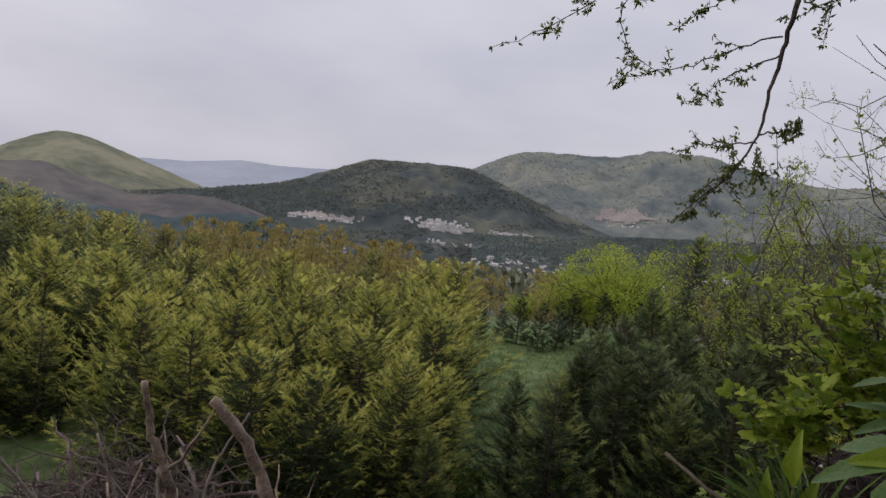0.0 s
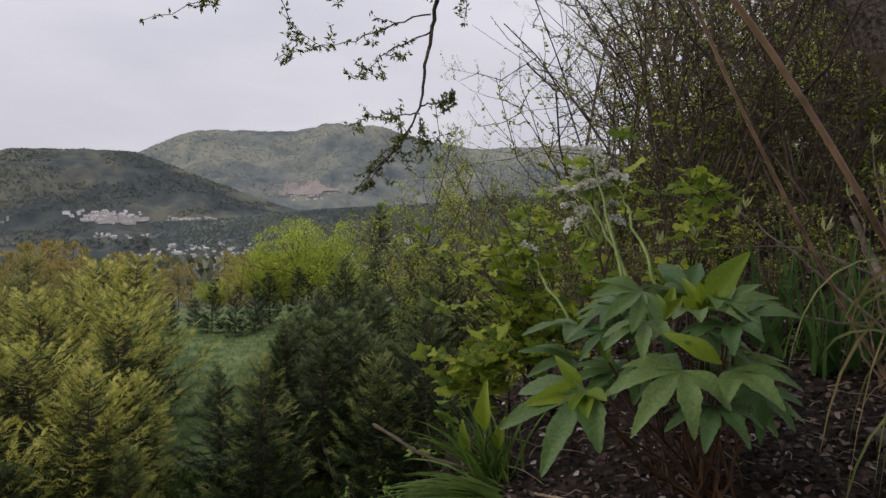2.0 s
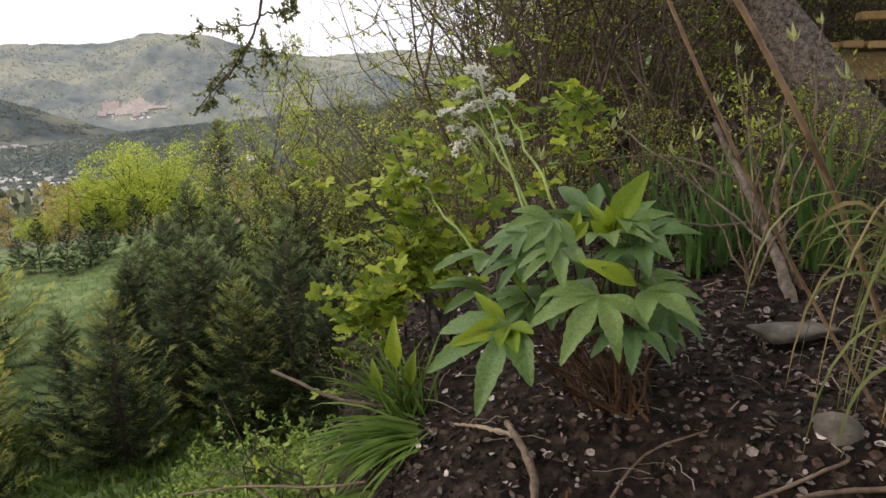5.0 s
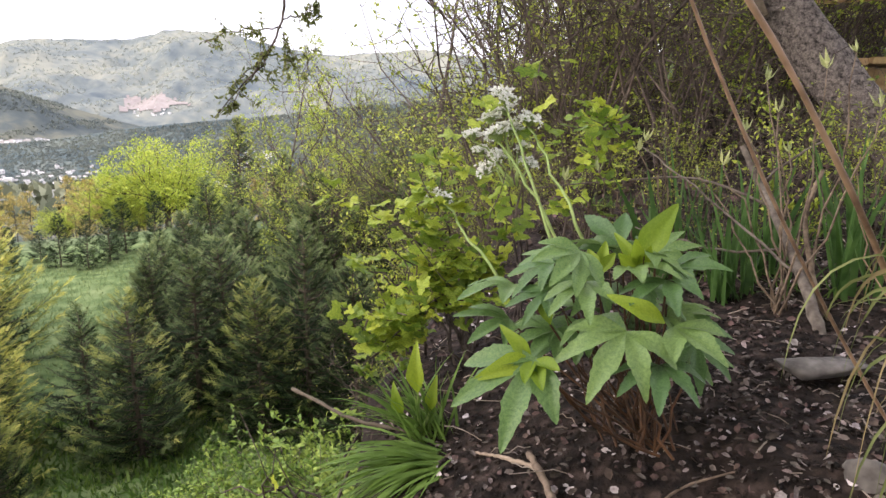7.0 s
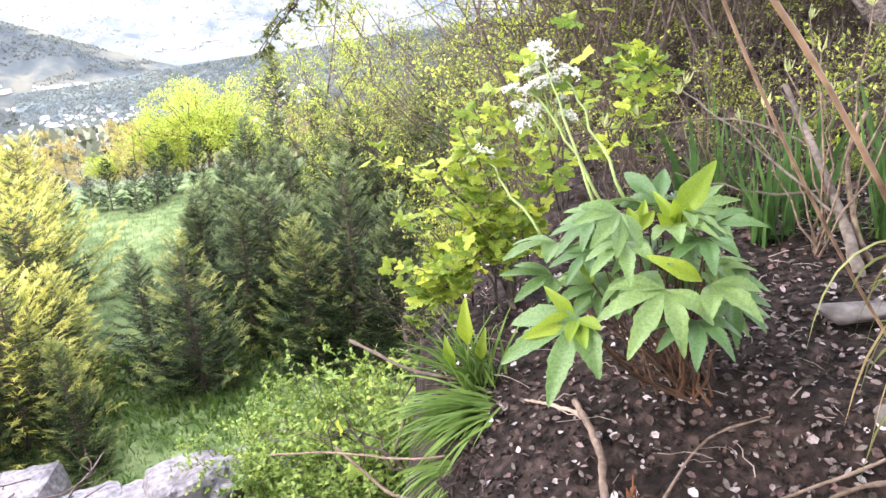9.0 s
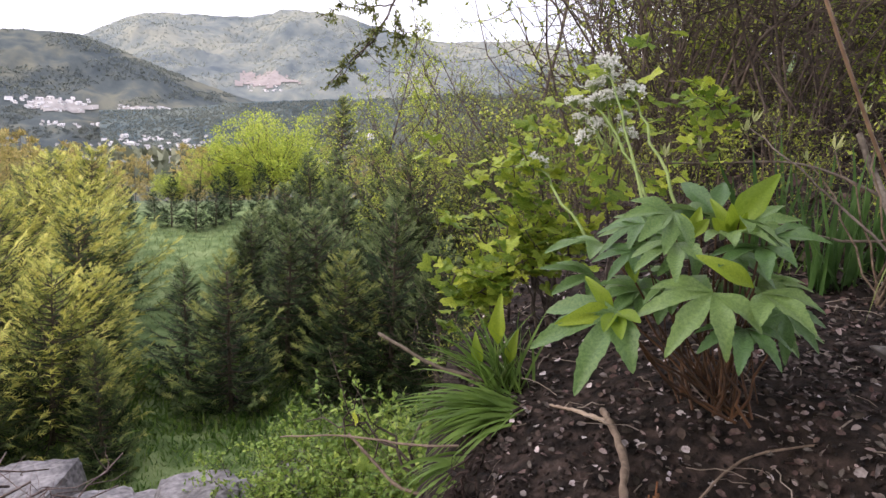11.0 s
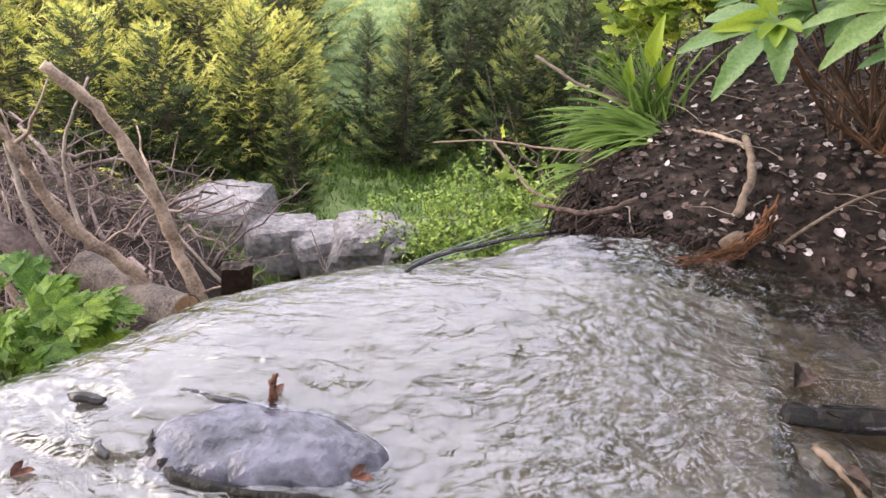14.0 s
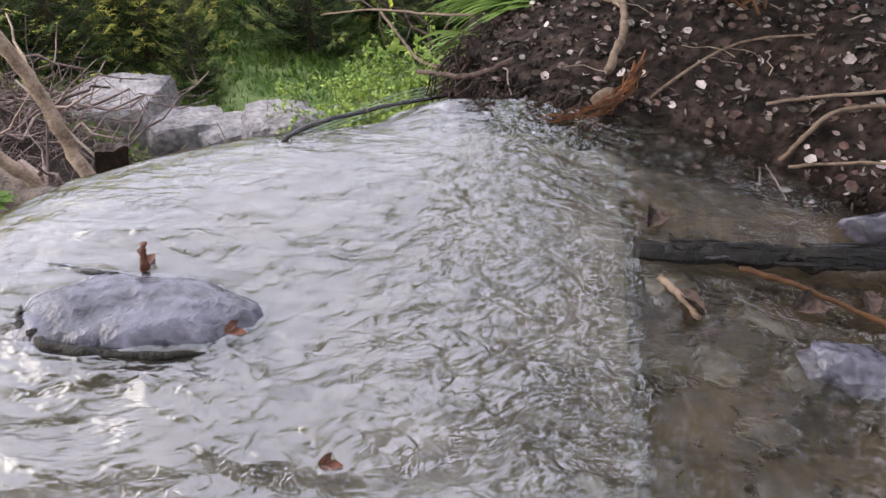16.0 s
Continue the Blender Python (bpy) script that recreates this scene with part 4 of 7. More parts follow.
# more unseen trees, added all round the back to block light
back_tree = broadleaf("tree", "unseen leafy tree added behind the stream for shade", M_OLIVE, "garden trees", seed=105, tall=5.5, spread=0.9, levels=3, leaf_count=3000, leaf_size=0.18, trunk_r=0.1, start=0.2, kids=(12, 7, 4))
plant([back_tree], [(-2.2, -5.2, 1.0)], rng)
for x, y in ((0.8, -4.8), (3.2, -3.2), (4.4, -0.4), (-4.6, -6.4), (2.4, -5.6), (-0.6, -6.2)):
    copy_thing(back_tree, pose(x, y, on_ground(x, y), 0, 0, x * 90))

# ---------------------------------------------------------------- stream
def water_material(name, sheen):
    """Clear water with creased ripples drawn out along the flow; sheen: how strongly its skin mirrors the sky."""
    m = bpy.data.materials.new(name)
    m.use_nodes = True
    n, l = m.node_tree.nodes, m.node_tree.links
    p = n["Principled BSDF"]
    p.inputs["Base Color"].default_value = (0.95, 0.96, 0.97, 1)
    p.inputs["Roughness"].default_value = 0.05
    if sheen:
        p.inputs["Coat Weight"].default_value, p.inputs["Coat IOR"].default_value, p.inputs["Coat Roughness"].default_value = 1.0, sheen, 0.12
    p.inputs["IOR"].default_value = 1.34
    p.inputs["Transmission Weight"].default_value = 1.0
    t = n.new("ShaderNodeTexCoord")
    mp2 = n.new("ShaderNodeMapping")
    mp2.vector_type = "TEXTURE"
    mp2.inputs["Rotation"].default_value = (0, 0, radians(20))
    mp2.inputs["Scale"].default_value = (1 / 19, 1 / 30, 1 / 19)
    l.new(t.outputs["Object"], mp2.inputs["Vector"])
    normal = None
    for kind, scale, detail, twist, deep in (("FBM", 2.9, 2.5, 0.9, 0.0044), ("RIDGED_MULTIFRACTAL", 2.1, 2.0, 0.7, 0.0018)):
        a = n.new("ShaderNodeTexNoise")
        a.noise_type = kind
        a.inputs["Scale"].default_value, a.inputs["Detail"].default_value = scale, detail
        a.inputs["Distortion"].default_value = twist
        b = n.new("ShaderNodeBump")
        b.inputs["Strength"].default_value, b.inputs["Distance"].default_value = 1.0, deep
        l.new(mp2.outputs["Vector"], a.inputs["Vector"])
        l.new(a.outputs["Fac"], b.inputs["Height"])
        if normal:
            l.new(normal, b.inputs["Normal"])
        normal = b.outputs["Normal"]
    l.new(normal, p.inputs["Normal"])
    l.new(normal, p.inputs["Coat Normal"])
    return m


def make_water():
    xs, ys = np.arange(-0.58, 0.8, 0.0045), np.arange(-0.45, 0.70, 0.0045)
    x, y = np.meshgrid(xs, ys, indexing="ij")
    off = beyond(EDGE, x, y)
    along, across = x * 0.96 + y * 0.27 + 0.05 * value_noise(x, y, 5.0, 2), y * 0.96 - x * 0.27 + 0.04 * value_noise(x + 3, y, 6.0, 2)
    flow = value_noise(along, across * 2.6, 13.0, 2)
    ridge = 1 - 2 * np.abs(value_noise(along + 7, across * 3.0, 17.0, 2))
    fast = 0.7 + 0.9 * smoothstep(0.35, 0.0, y)
    z = WATER_Z + flow * 0.0040 * fast + ridge * 0.0028 * fast + value_noise(along, across * 2, 4.0, 2) * 0.005 + value_noise(along, across * 2.0, 42.0, 2) * 0.0013
    z = z - np.clip(off + 0.10, 0, None) ** 2 * 1.6
    keep = (off < 0.06) & (beyond(FOOT, x, y) < 0.06)
    idx = -np.ones(x.shape, int)
    g = Geo()
    quad = keep[:-1, :-1] & keep[1:, :-1] & keep[1:, 1:] & keep[:-1, 1:]
    use = np.zeros(x.shape, bool)
    for a, b in ((0, 0), (1, 0), (1, 1), (0, 1)):
        use[a : a + quad.shape[0], b : b + quad.shape[1]] |= quad
    idx[use] = np.arange(use.sum())
    i, j = np.nonzero(quad)
    g.add(np.stack([x[use], y[use], z[use]], -1), np.stack([idx[i, j], idx[i + 1, j], idx[i + 1, j + 1], idx[i, j + 1]], -1))
    return g


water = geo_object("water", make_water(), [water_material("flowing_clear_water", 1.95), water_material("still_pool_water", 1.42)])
centre = np.zeros(len(water.data.polygons) * 3)
water.data.polygons.foreach_get("center", centre)
centre = centre.reshape(-1, 3)
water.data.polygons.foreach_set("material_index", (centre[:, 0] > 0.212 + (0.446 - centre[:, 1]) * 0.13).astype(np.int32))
water.visible_shadow = False
tagged(water, "shallow clear stream sliding over a stone slab", "water", kind="structure")

# ---------------------------------------------------------------- terrace and slope
def rock_mesh(seed, size, rough=0.25, cuts=3, flat=1.0, block=(0.45, 0.8)):
    """A broken stone: a ball pressed by planes and roughened."""
    rng = np.random.RandomState(seed)
    bm = bmesh.new()
    bmesh.ops.create_icosphere(bm, subdivisions=cuts, radius=1.0)
    planes = [(unit(rng.normal(0, 1, 3)), rng.uniform(*block)) for _ in range(11)]
    for v in bm.verts:
        p = np.array(v.co)
        for n, d in planes:
            over = p @ n - d
            if over > 0:
                p = p - n * over * 0.92
        p = p * (1 + 0.06 * rough * float(noise.noise(Vector(p * 3.1 + seed))) * 4 + 0.05 * rough * float(noise.noise(Vector(p * 9 + seed))))
        v.co = Vector((p[0] * size[0], p[1] * size[1], p[2] * size[2] * flat))
    for f in bm.faces:
        f.smooth = True
    return bm


def stone(name, place, size, seed, mat, label, category="stone", group="", turn=0.0, rough=0.25, cuts=3, block=(0.45, 0.8)):
    me = bpy.data.meshes.new(name)
    bm = rock_mesh(seed, size, rough, cuts, 1.0, block)
    bm.to_mesh(me)
    bm.free()
    me.materials.append(mat)
    ob = new(name, me)
    ob.matrix_world = pose(*place, 0, 0, turn)
    return tagged(ob, label, category, group)


def block_mesh(seed, size):
    """A quarried block: a cube with skewed faces, chipped edges and a rough hewn surface."""
    bm = bmesh.new()
    bmesh.ops.create_cube(bm, size=2.0)
    bmesh.ops.subdivide_edges(bm, edges=bm.edges[:], cuts=9, use_grid_fill=True)
    rng = np.random.RandomState(seed)
    skew = rng.normal(0, 0.16, (3, 3))
    for v in bm.verts:
        p = np.array(v.co)
        r = np.linalg.norm(p)
        p = p * (1 - 0.16 * smoothstep(1.2, 1.75, r))
        p = p + skew @ p * 0.8
        q = Vector(p * 1.3 + seed)
        p = p * (1 + 0.10 * noise.noise(q) + 0.05 * noise.noise(q * 3.1) + 0.03 * noise.noise(q * 8))
        v.co = Vector(p * size)
    return bm


for n, (x, y, w, d, h) in enumerate(((-5.0, 5.6, 0.62, 0.44, 0.50), (-4.28, 5.70, 0.42, 0.34, 0.36), (-3.78, 5.86, 0.38, 0.32, 0.33), (-3.36, 6.06, 0.42, 0.34, 0.38), (-2.92, 6.3, 0.36, 0.32, 0.36), (-2.5, 6.55, 0.34, 0.32, 0.34))):
    me = bpy.data.meshes.new("boulder")
    bm = block_mesh(200 + n, (w, d, h))
    bm.to_mesh(me)
    bm.free()
    me.materials.append(M_BOULDER)
    ob = new("boulder", me)
    ob.matrix_world = pose(x, y, -4.45 + h * 0.45, n * 13 % 11 - 5, n * 29 % 13 - 6, 42 + n * 37 % 26 - 13)
    tagged(ob, "pale grey quarried boulder at the foot of the slope", "boulder", "boulders")

meadow = Geo()
r2 = np.random.RandomState(77)
n = 26000
a, d = np.radians(r2.uniform(-60, -5, n)), np.sqrt(r2.uniform(6.5**2, 25**2, n))
gx, gy = d * np.sin(a), d * np.cos(a)
gz = height(gx, gy)
P = np.stack([gx, gy, gz], -1)
A = r2.normal(0, 0.45, P.shape) + (0, 0, 1)
scatter(meadow, [(-0.09, 0, 0), (0.09, 0, 0), (0.0, 1, 0.1)], [(0, 1, 2)], P, A, r2.normal(0, 1, P.shape), r2.uniform(0.03, 0.075, n) * (0.8 + d / 20))
tagged(geo_object("meadow_grass", meadow, M_MEADOW), "short tufted pale green grass on the terrace", "grass", kind="stuff")

rank = Geo()
n = 15000
a, d = np.radians(r2.uniform(-50, -8, n)), np.sqrt(r2.uniform(6.2**2, 12.5**2, n))
gx, gy = d * np.sin(a), d * np.cos(a)
P = np.stack([gx, gy, height(gx, gy)], -1)
scatter(rank, [(-0.10, 0, 0), (0.10, 0, 0), (0.07, 0.6, 0.05), (-0.07, 0.6, 0.05), (0.0, 1, 0.2)], [(0, 1, 2), (0, 2, 3), (3, 2, 4)], P, r2.normal(0, 0.6, P.shape) + (0, 0, 1), r2.normal(0, 1, P.shape), r2.uniform(0.06, 0.22, n) * (0.7 + 0.6 * value_noise(gx, gy, 0.8, 3)))
tagged(geo_object("rank_grass", rank, M_GRASS), "rank tussocky green grass between the young firs", "grass", kind="stuff")

# light green shrubs in front of the boulders
light = [bush("shrub", "bright light-green leafy shrub below the bank", M_LIME, "bank shrubs", seed=141, stems=26, tall=1.3, wide=0.75, twigs=8, leaf_count=4200, leaf_size=0.058, low=0.25)]
plant(light, [(-2.75, 6.3, 0.95), (-2.2, 6.1, 1.15), (-1.6, 6.2, 1.25), (-1.1, 6.4, 1.2), (-2.1, 6.9, 1.05), (-0.8, 5.8, 1.2), (-1.4, 5.6, 1.1), (-1.9, 5.4, 0.9)], np.random.RandomState(3))

# brush heap on the slope
r3 = np.random.RandomState(55)
heap = thing("brush_heap", (-3.4, 2.5, on_ground(-3.4, 2.5)), "heap of dead grey-brown branches and twigs on the slope", "brush heap")
base = np.array(heap.matrix_world.translation)
for k in range(270):
    p = np.array([r3.uniform(-3.6, 0.1), r3.uniform(-1.5, 1.7), 0])
    if beyond(EDGE, base[0] + p[0], base[1] + p[1]) < 0.9:
        p[:2] = r3.normal(-0.3, 0.5, 2)
    p[2] = float(height(base[0] + p[0], base[1] + p[1])) - base[2] + r3.uniform(-0.05, 0.2)
    az, up = r3.uniform(0, 2 * np.pi), r3.uniform(-0.1, 0.4)
    q = p + np.array([np.cos(az), np.sin(az), up]) * r3.uniform(0.5, 1.4)
    g = Geo()
    line = bend(p, q, r3.uniform(-0.1, 0.18), 0.04, 7, r3, (0.3, 0.2, 1))
    r0 = r3.choice([0.006, 0.009, 0.014, 0.024], p=[0.3, 0.3, 0.25, 0.15])
    tube(g, line, np.linspace(r0, r0 * 0.4, 7), 5)
    for _ in range(4):
        i = r3.randint(2, 6)
        tube(g, bend(line[i], line[i] + r3.normal(0, 0.2, 3) + (0, 0, 0.08), 0.03, 0.02, 4, r3), np.linspace(r0 * 0.45, r0 * 0.15, 4), 3, False)
    geo_object("branch", g, M_BRUSH, heap)
g = Geo()
for k in range(3400):
    p = np.array([r3.uniform(-3.8, 2.4), r3.uniform(-1.9, 2.9), 0])
    if beyond(EDGE, base[0] + p[0], base[1] + p[1]) < 0.5 or (p[0] > 0.2 and r3.rand() < 0.75):
        continue
    if math.degrees(math.atan2(base[0] + p[0], base[1] + p[1])) > -46 and math.hypot(base[0] + p[0], base[1] + p[1]) > 2.4 and r3.rand() < 0.8:
        continue
    p[2] = float(height(base[0] + p[0], base[1] + p[1])) - base[2] + r3.uniform(0, 0.22 if p[0] < 0.1 else 0.1)
    tube(g, bend(p, p + r3.normal(0, 0.22, 3) + (0, 0, 0.04), 0.04, 0.03, 5, r3), np.linspace(0.005, 0.002, 5), 3, False)
tagged(geo_object("twig_mass", g, M_BRUSH, heap), kind="stuff")


def limb(name, pts, r0, r1, mat, label, side=(), sides=9, seed=1):
    rr = np.random.RandomState(seed)
    t = thing(name, pts[0], label, "dead branch", "cut limbs")
    o = np.array(pts[0])
    pts = np.array(pts, float) - o
    s = np.linspace(0, 1, len(pts))
    u = np.linspace(0, 1, len(pts) * 5)
    fine = np.stack([np.interp(u, s, pts[:, i]) for i in range(3)], -1)
    for _ in range(3):
        fine[1:-1] = (fine[:-2] + 2 * fine[1:-1] + fine[2:]) / 4
    fine[1:-1] += rr.normal(0, r0 * 0.12, fine[1:-1].shape)
    g = Geo()
    tube(g, fine, np.linspace(r0, r1, len(fine)) * rr.uniform(0.9, 1.1, len(fine)), sides)
    geo_object("stem", g, mat, t)
    for at, d, ln, r in side:
        g = Geo()
        i = int(at * (len(fine) - 1))
        tube(g, bend(fine[i], fine[i] + unit(d) * ln, ln * 0.08, ln * 0.02, 7, rr), np.linspace(r, r * 0.35, 7), 6)
        geo_object("side_branch", g, mat, t)
    return t


limb("fallen_limb", [(-2.52, 2.57, -2.62), (-2.57, 2.59, -2.41), (-2.75, 2.61, -2.07), (-2.84, 2.62, -1.79), (-2.96, 2.59, -1.48), (-3.07, 2.51, -1.22), (-3.21, 2.35, -0.98)], 0.050, 0.032, M_LIMB, "bent peeling brown limb propped upright in the brush", [(0.3, (-0.5, 0.3, 0.6), 0.5, 0.012), (0.45, (0.6, 0.3, 0.3), 0.35, 0.01), (0.55, (-0.6, 0.5, 0.4), 0.5, 0.014), (0.2, (0.7, 0.1, 0.5), 0.4, 0.01), (0.93, (-0.4, -0.1, 0.5), 0.16, 0.012)], seed=2)
limb("fallen_limb", [(-2.70, 2.42, -2.5), (-2.83, 2.34, -2.12), (-3.03, 2.21, -1.91), (-3.20, 2.15, -1.61), (-3.25, 2.13, -1.42), (-3.32, 2.08, -1.23), (-3.34, 2.04, -1.08), (-3.38, 2.02, -0.86)], 0.044, 0.018, M_LIMB, "forked brown limb standing in the brush heap", [(0.5, (-0.2, -0.05, 0.9), 0.4, 0.014), (0.62, (0.45, 0.3, 0.8), 0.45, 0.013), (0.35, (-0.6, 0.2, 0.5), 0.4, 0.011), (0.25, (0.3, 0.5, 0.5), 0.4, 0.01)], seed=3)
limb("fallen_limb", [(-2.96, 2.04, -2.6), (-2.98, 2.02, -2.3), (-3.02, 1.98, -1.9), (-3.16, 2.02, -1.62), (-3.3, 2.1, -1.35)], 0.026, 0.012, M_DEAD, "split grey dead limb leaning on the heap", [(0.6, (-0.5, 0.2, 0.6), 0.35, 0.01)], seed=4)
limb("fallen_limb", [(-3.5, 1.75, -1.62), (-3.25, 1.9, -1.75), (-3.05, 1.98, -2.0)], 0.085, 0.075, M_BRUSH, "thick red-brown cut limb lying on the slope", seed=5)


M_STEMBARK = material("grey_log_bark", (0.042, 0.034, 0.029), (0.19, 0.155, 0.132), rough=0.9, scale=8, fine=60, bump=0.7)


def cut_log(a, b, r, label):
    a, b = np.array(a, float), np.array(b, float)
    t = thing("log", a, label, "log", "cut logs")
    g = Geo()
    rr = np.random.RandomState(9)
    line = bend((0, 0, 0), b - a, 0.03, 0.008, 9, rr)
    tube(g, line, r * rr.uniform(0.93, 1.07, 9), 14, False)
    geo_object("bark", g, M_STEMBARK, t)
    for end, inner in ((line[0], line[1]), (line[-1], line[-2])):
        g = Geo()
        tube(g, [end + unit(inner - end) * 0.012, end, end - unit(inner - end) * 0.004], [r * 0.97, r * 0.96, r * 0.9], 14)
        geo_object("cut_face", g, M_CUT, t, "pale sawn end grain", smooth=False)


cut_log((-2.42, 2.31, -2.29), (-3.30, 2.37, -2.30), 0.11, "sawn log with a pale cut face below the stream")
rb = np.random.RandomState(66)
for k in range(7):
    x, y = -2.9 - 0.16 * k, 1.75 + 0.14 * (k * 3 % 7)
    z0 = on_ground(x, y)
    lean = np.array([-0.62 + rb.normal(0, 0.12), rb.normal(-0.05, 0.25), 0.75])
    p = np.array([x, y, z0])
    pts = [p]
    for _ in range(4):
        pts.append(pts[-1] + unit(lean) * rb.uniform(0.3, 0.5))
        lean = lean + rb.normal(0, 0.22, 3) + (0, 0, -0.06)
    limb("fallen_limb", [tuple(q) for q in pts], rb.uniform(0.018, 0.032), 0.008, M_LIMB if k % 2 else M_DEAD, "long crooked dead limb leaning out of the brush heap", [(0.5, (-0.4, 0.3, 0.7), 0.45, 0.009), (0.7, (-0.6, -0.3, 0.5), 0.4, 0.007), (0.35, (0.4, 0.3, 0.6), 0.35, 0.008)], seed=70 + k)
limb("fallen_limb", [(-2.3, 2.9, -2.75), (-2.7, 2.8, -2.35), (-3.3, 2.9, -1.95)], 0.016, 0.006, M_DEAD, "thin bare grey stick in the brush", [(0.5, (0.2, 0.3, 0.8), 0.5, 0.006), (0.3, (0.6, 0.3, 0.7), 0.5, 0.006)], seed=7)
limb("fallen_limb", [(-2.98, 4.92, -4.5), (-3.07, 4.94, -3.9), (-3.19, 4.96, -3.68), (-3.29, 4.98, -3.49), (-3.33, 4.97, -3.37)], 0.012, 0.004, M_DEAD, "thin arching grey twig in the gully", [(0.5, (0.5, 0.3, 0.6), 0.6, 0.005), (0.3, (-0.6, 0.3, 0.5), 0.5, 0.005)], seed=8)

# ---------------------------------------------------------------- the garden bed
def lobed_leaf_mesh(name, seed, lobes, spread, droop, fold, mat, teeth=True):
    """A hand-shaped leaf one unit long: toothed lobes, joined at the base and widest past the middle, each folded along its midrib and drooping."""
    rng = np.random.RandomState(seed)
    g = Geo()
    m = 25
    for k in range(lobes):
        u = 0 if lobes == 1 else 2 * k / (lobes - 1) - 1
        ang = u * spread + rng.normal(0, 0.03)
        length = (1 - 0.30 * abs(u) ** 1.5) * rng.uniform(0.92, 1.05)
        wide = length * rng.uniform(0.16, 0.20) if lobes == 1 else (rng.uniform(0.14, 0.16) if lobes < 4 else rng.uniform(0.115, 0.14))
        t = np.linspace(0, 1, m)
        peak = 0.45 if lobes == 1 else 0.56
        w = wide * np.where(t < peak, np.sin(np.clip(t / peak, 0, 1) * np.pi / 2) ** 1.1, np.clip((1 - t) / (1 - peak), 0, 1) ** 0.78) + 0.012
        w[-1] = 0.002
        if lobes > 1:
            w = np.maximum(w, np.where(t < 0.34, t * length * math.tan(spread / (lobes - 1)), 0))
        if teeth:
            w[14:-2] *= np.where(np.arange(m - 16) % 3 == 0, 1.08, 0.95)
        c, sn = math.cos(ang), math.sin(ang)
        dz = -droop * (t * length) ** 2 * (1 + 0.5 * abs(u)) * rng.uniform(0.7, 1.3) + 0.07 * np.sin(t * 3) * rng.uniform(0.3, 1)
        mid_line = np.stack([sn * t * length, c * t * length, dz], -1)
        side = np.stack([np.full(m, c), np.full(m, -sn), np.zeros(m)], -1)
        up = np.array([0, 0, 1])
        lift = (w * fold)[:, None] * up
        wave = 0.14 * w[:, None] * np.sin(t * 8 + rng.rand() * 6)[:, None] * up
        v = np.stack([mid_line - side * w[:, None] + lift + wave, mid_line - side * w[:, None] * 0.5 + lift * 0.62, mid_line, mid_line + side * w[:, None] * 0.5 + lift * 0.62, mid_line + side * w[:, None] + lift - wave], 1).reshape(-1, 3)
        i = np.arange(m - 1)[:, None] * 5
        g.add(v, np.concatenate([i + [q, q + 1, q + 6, q + 5] for q in range(4)]))
    return g.mesh(name, mat)


def aimed(at, tip, normal, size):
    """The pose of a leaf at a point that points to tip, with its face to normal."""
    y = (Vector(tip) - Vector(at)).normalized()
    z = (Vector(normal) - y * Vector(normal).dot(y)).normalized()
    x = y.cross(z)
    m = Matrix((x, y, z)).transposed().to_4x4()
    return Matrix.Translation(at) @ m @ Matrix.Scale(size, 4)


PLANT_FOOT = np.array([0.285, 0.895, -0.005])
perennial = thing("perennial_plant", PLANT_FOOT, "lush perennial with large toothed hand-shaped green leaves in bare soil", "plant")
hand = [lobed_leaf_mesh("leaf", 300 + i, 5, radians(74), 0.24, 0.32, M_LOBED) for i in range(3)]
hand5 = [lobed_leaf_mesh("leaf", 310 + i, (5, 3, 4)[i], radians((64, 42, 55)[i]), 0.14, 0.36, M_LOBED) for i in range(3)]
broad = [lobed_leaf_mesh("young_leaf", 330 + i, 1, 0.0, 0.25, 0.55, M_YOUNG, False) for i in range(2)]
young = [lobed_leaf_mesh("young_leaf", 320 + i, 3, radians(30), -0.12, 0.55, M_YOUNG, False) for i in range(2)]
# where each blade joins its stalk, and where its middle lobe points
HAND_LEAVES = [
    (0.240, 0.867, 0.171, 0.174, 0.779, 0.130),
    (0.302, 0.872, 0.175, 0.345, 0.790, 0.155),
    (0.120, 0.858, 0.137, 0.020, 0.782, 0.072),
    (0.277, 0.842, 0.134, 0.255, 0.755, 0.126),
    (0.112, 1.055, 0.183, 0.014, 1.008, 0.182),
    (0.101, 1.021, 0.138, 0.014, 0.976, 0.147),
    (0.229, 0.989, 0.206, 0.141, 0.955, 0.213),
    (0.328, 0.967, 0.231, 0.393, 0.913, 0.245),
    (0.305, 0.919, 0.226, 0.257, 0.834, 0.216),
    (0.202, 1.070, 0.212, 0.103, 1.063, 0.213),
    (0.273, 1.041, 0.246, 0.228, 1.112, 0.293),
    (0.326, 1.044, 0.236, 0.398, 1.059, 0.268),
    (0.344, 0.901, 0.143, 0.332, 0.834, 0.107),
]
YOUNG_LEAVES = [
    (0.286, 0.858, 0.185, 0.220, 0.868, 0.225, 1),
    (0.151, 0.936, 0.157, 0.138, 0.953, 0.205, 1),
    (0.117, 0.868, 0.133, 0.079, 0.877, 0.177, 1),
    (0.117, 0.867, 0.131, 0.048, 0.830, 0.130, 1),
    (0.119, 0.857, 0.135, 0.126, 0.792, 0.113, 3),
    (0.283, 0.982, 0.234, 0.334, 0.984, 0.323, 1),
    (0.279, 0.983, 0.234, 0.254, 0.999, 0.279, 1),
    (0.280, 0.980, 0.230, 0.262, 0.950, 0.285, 3),
    (0.231, 1.000, 0.212, 0.245, 1.030, 0.261, 3),
]
rp = np.random.RandomState(8)


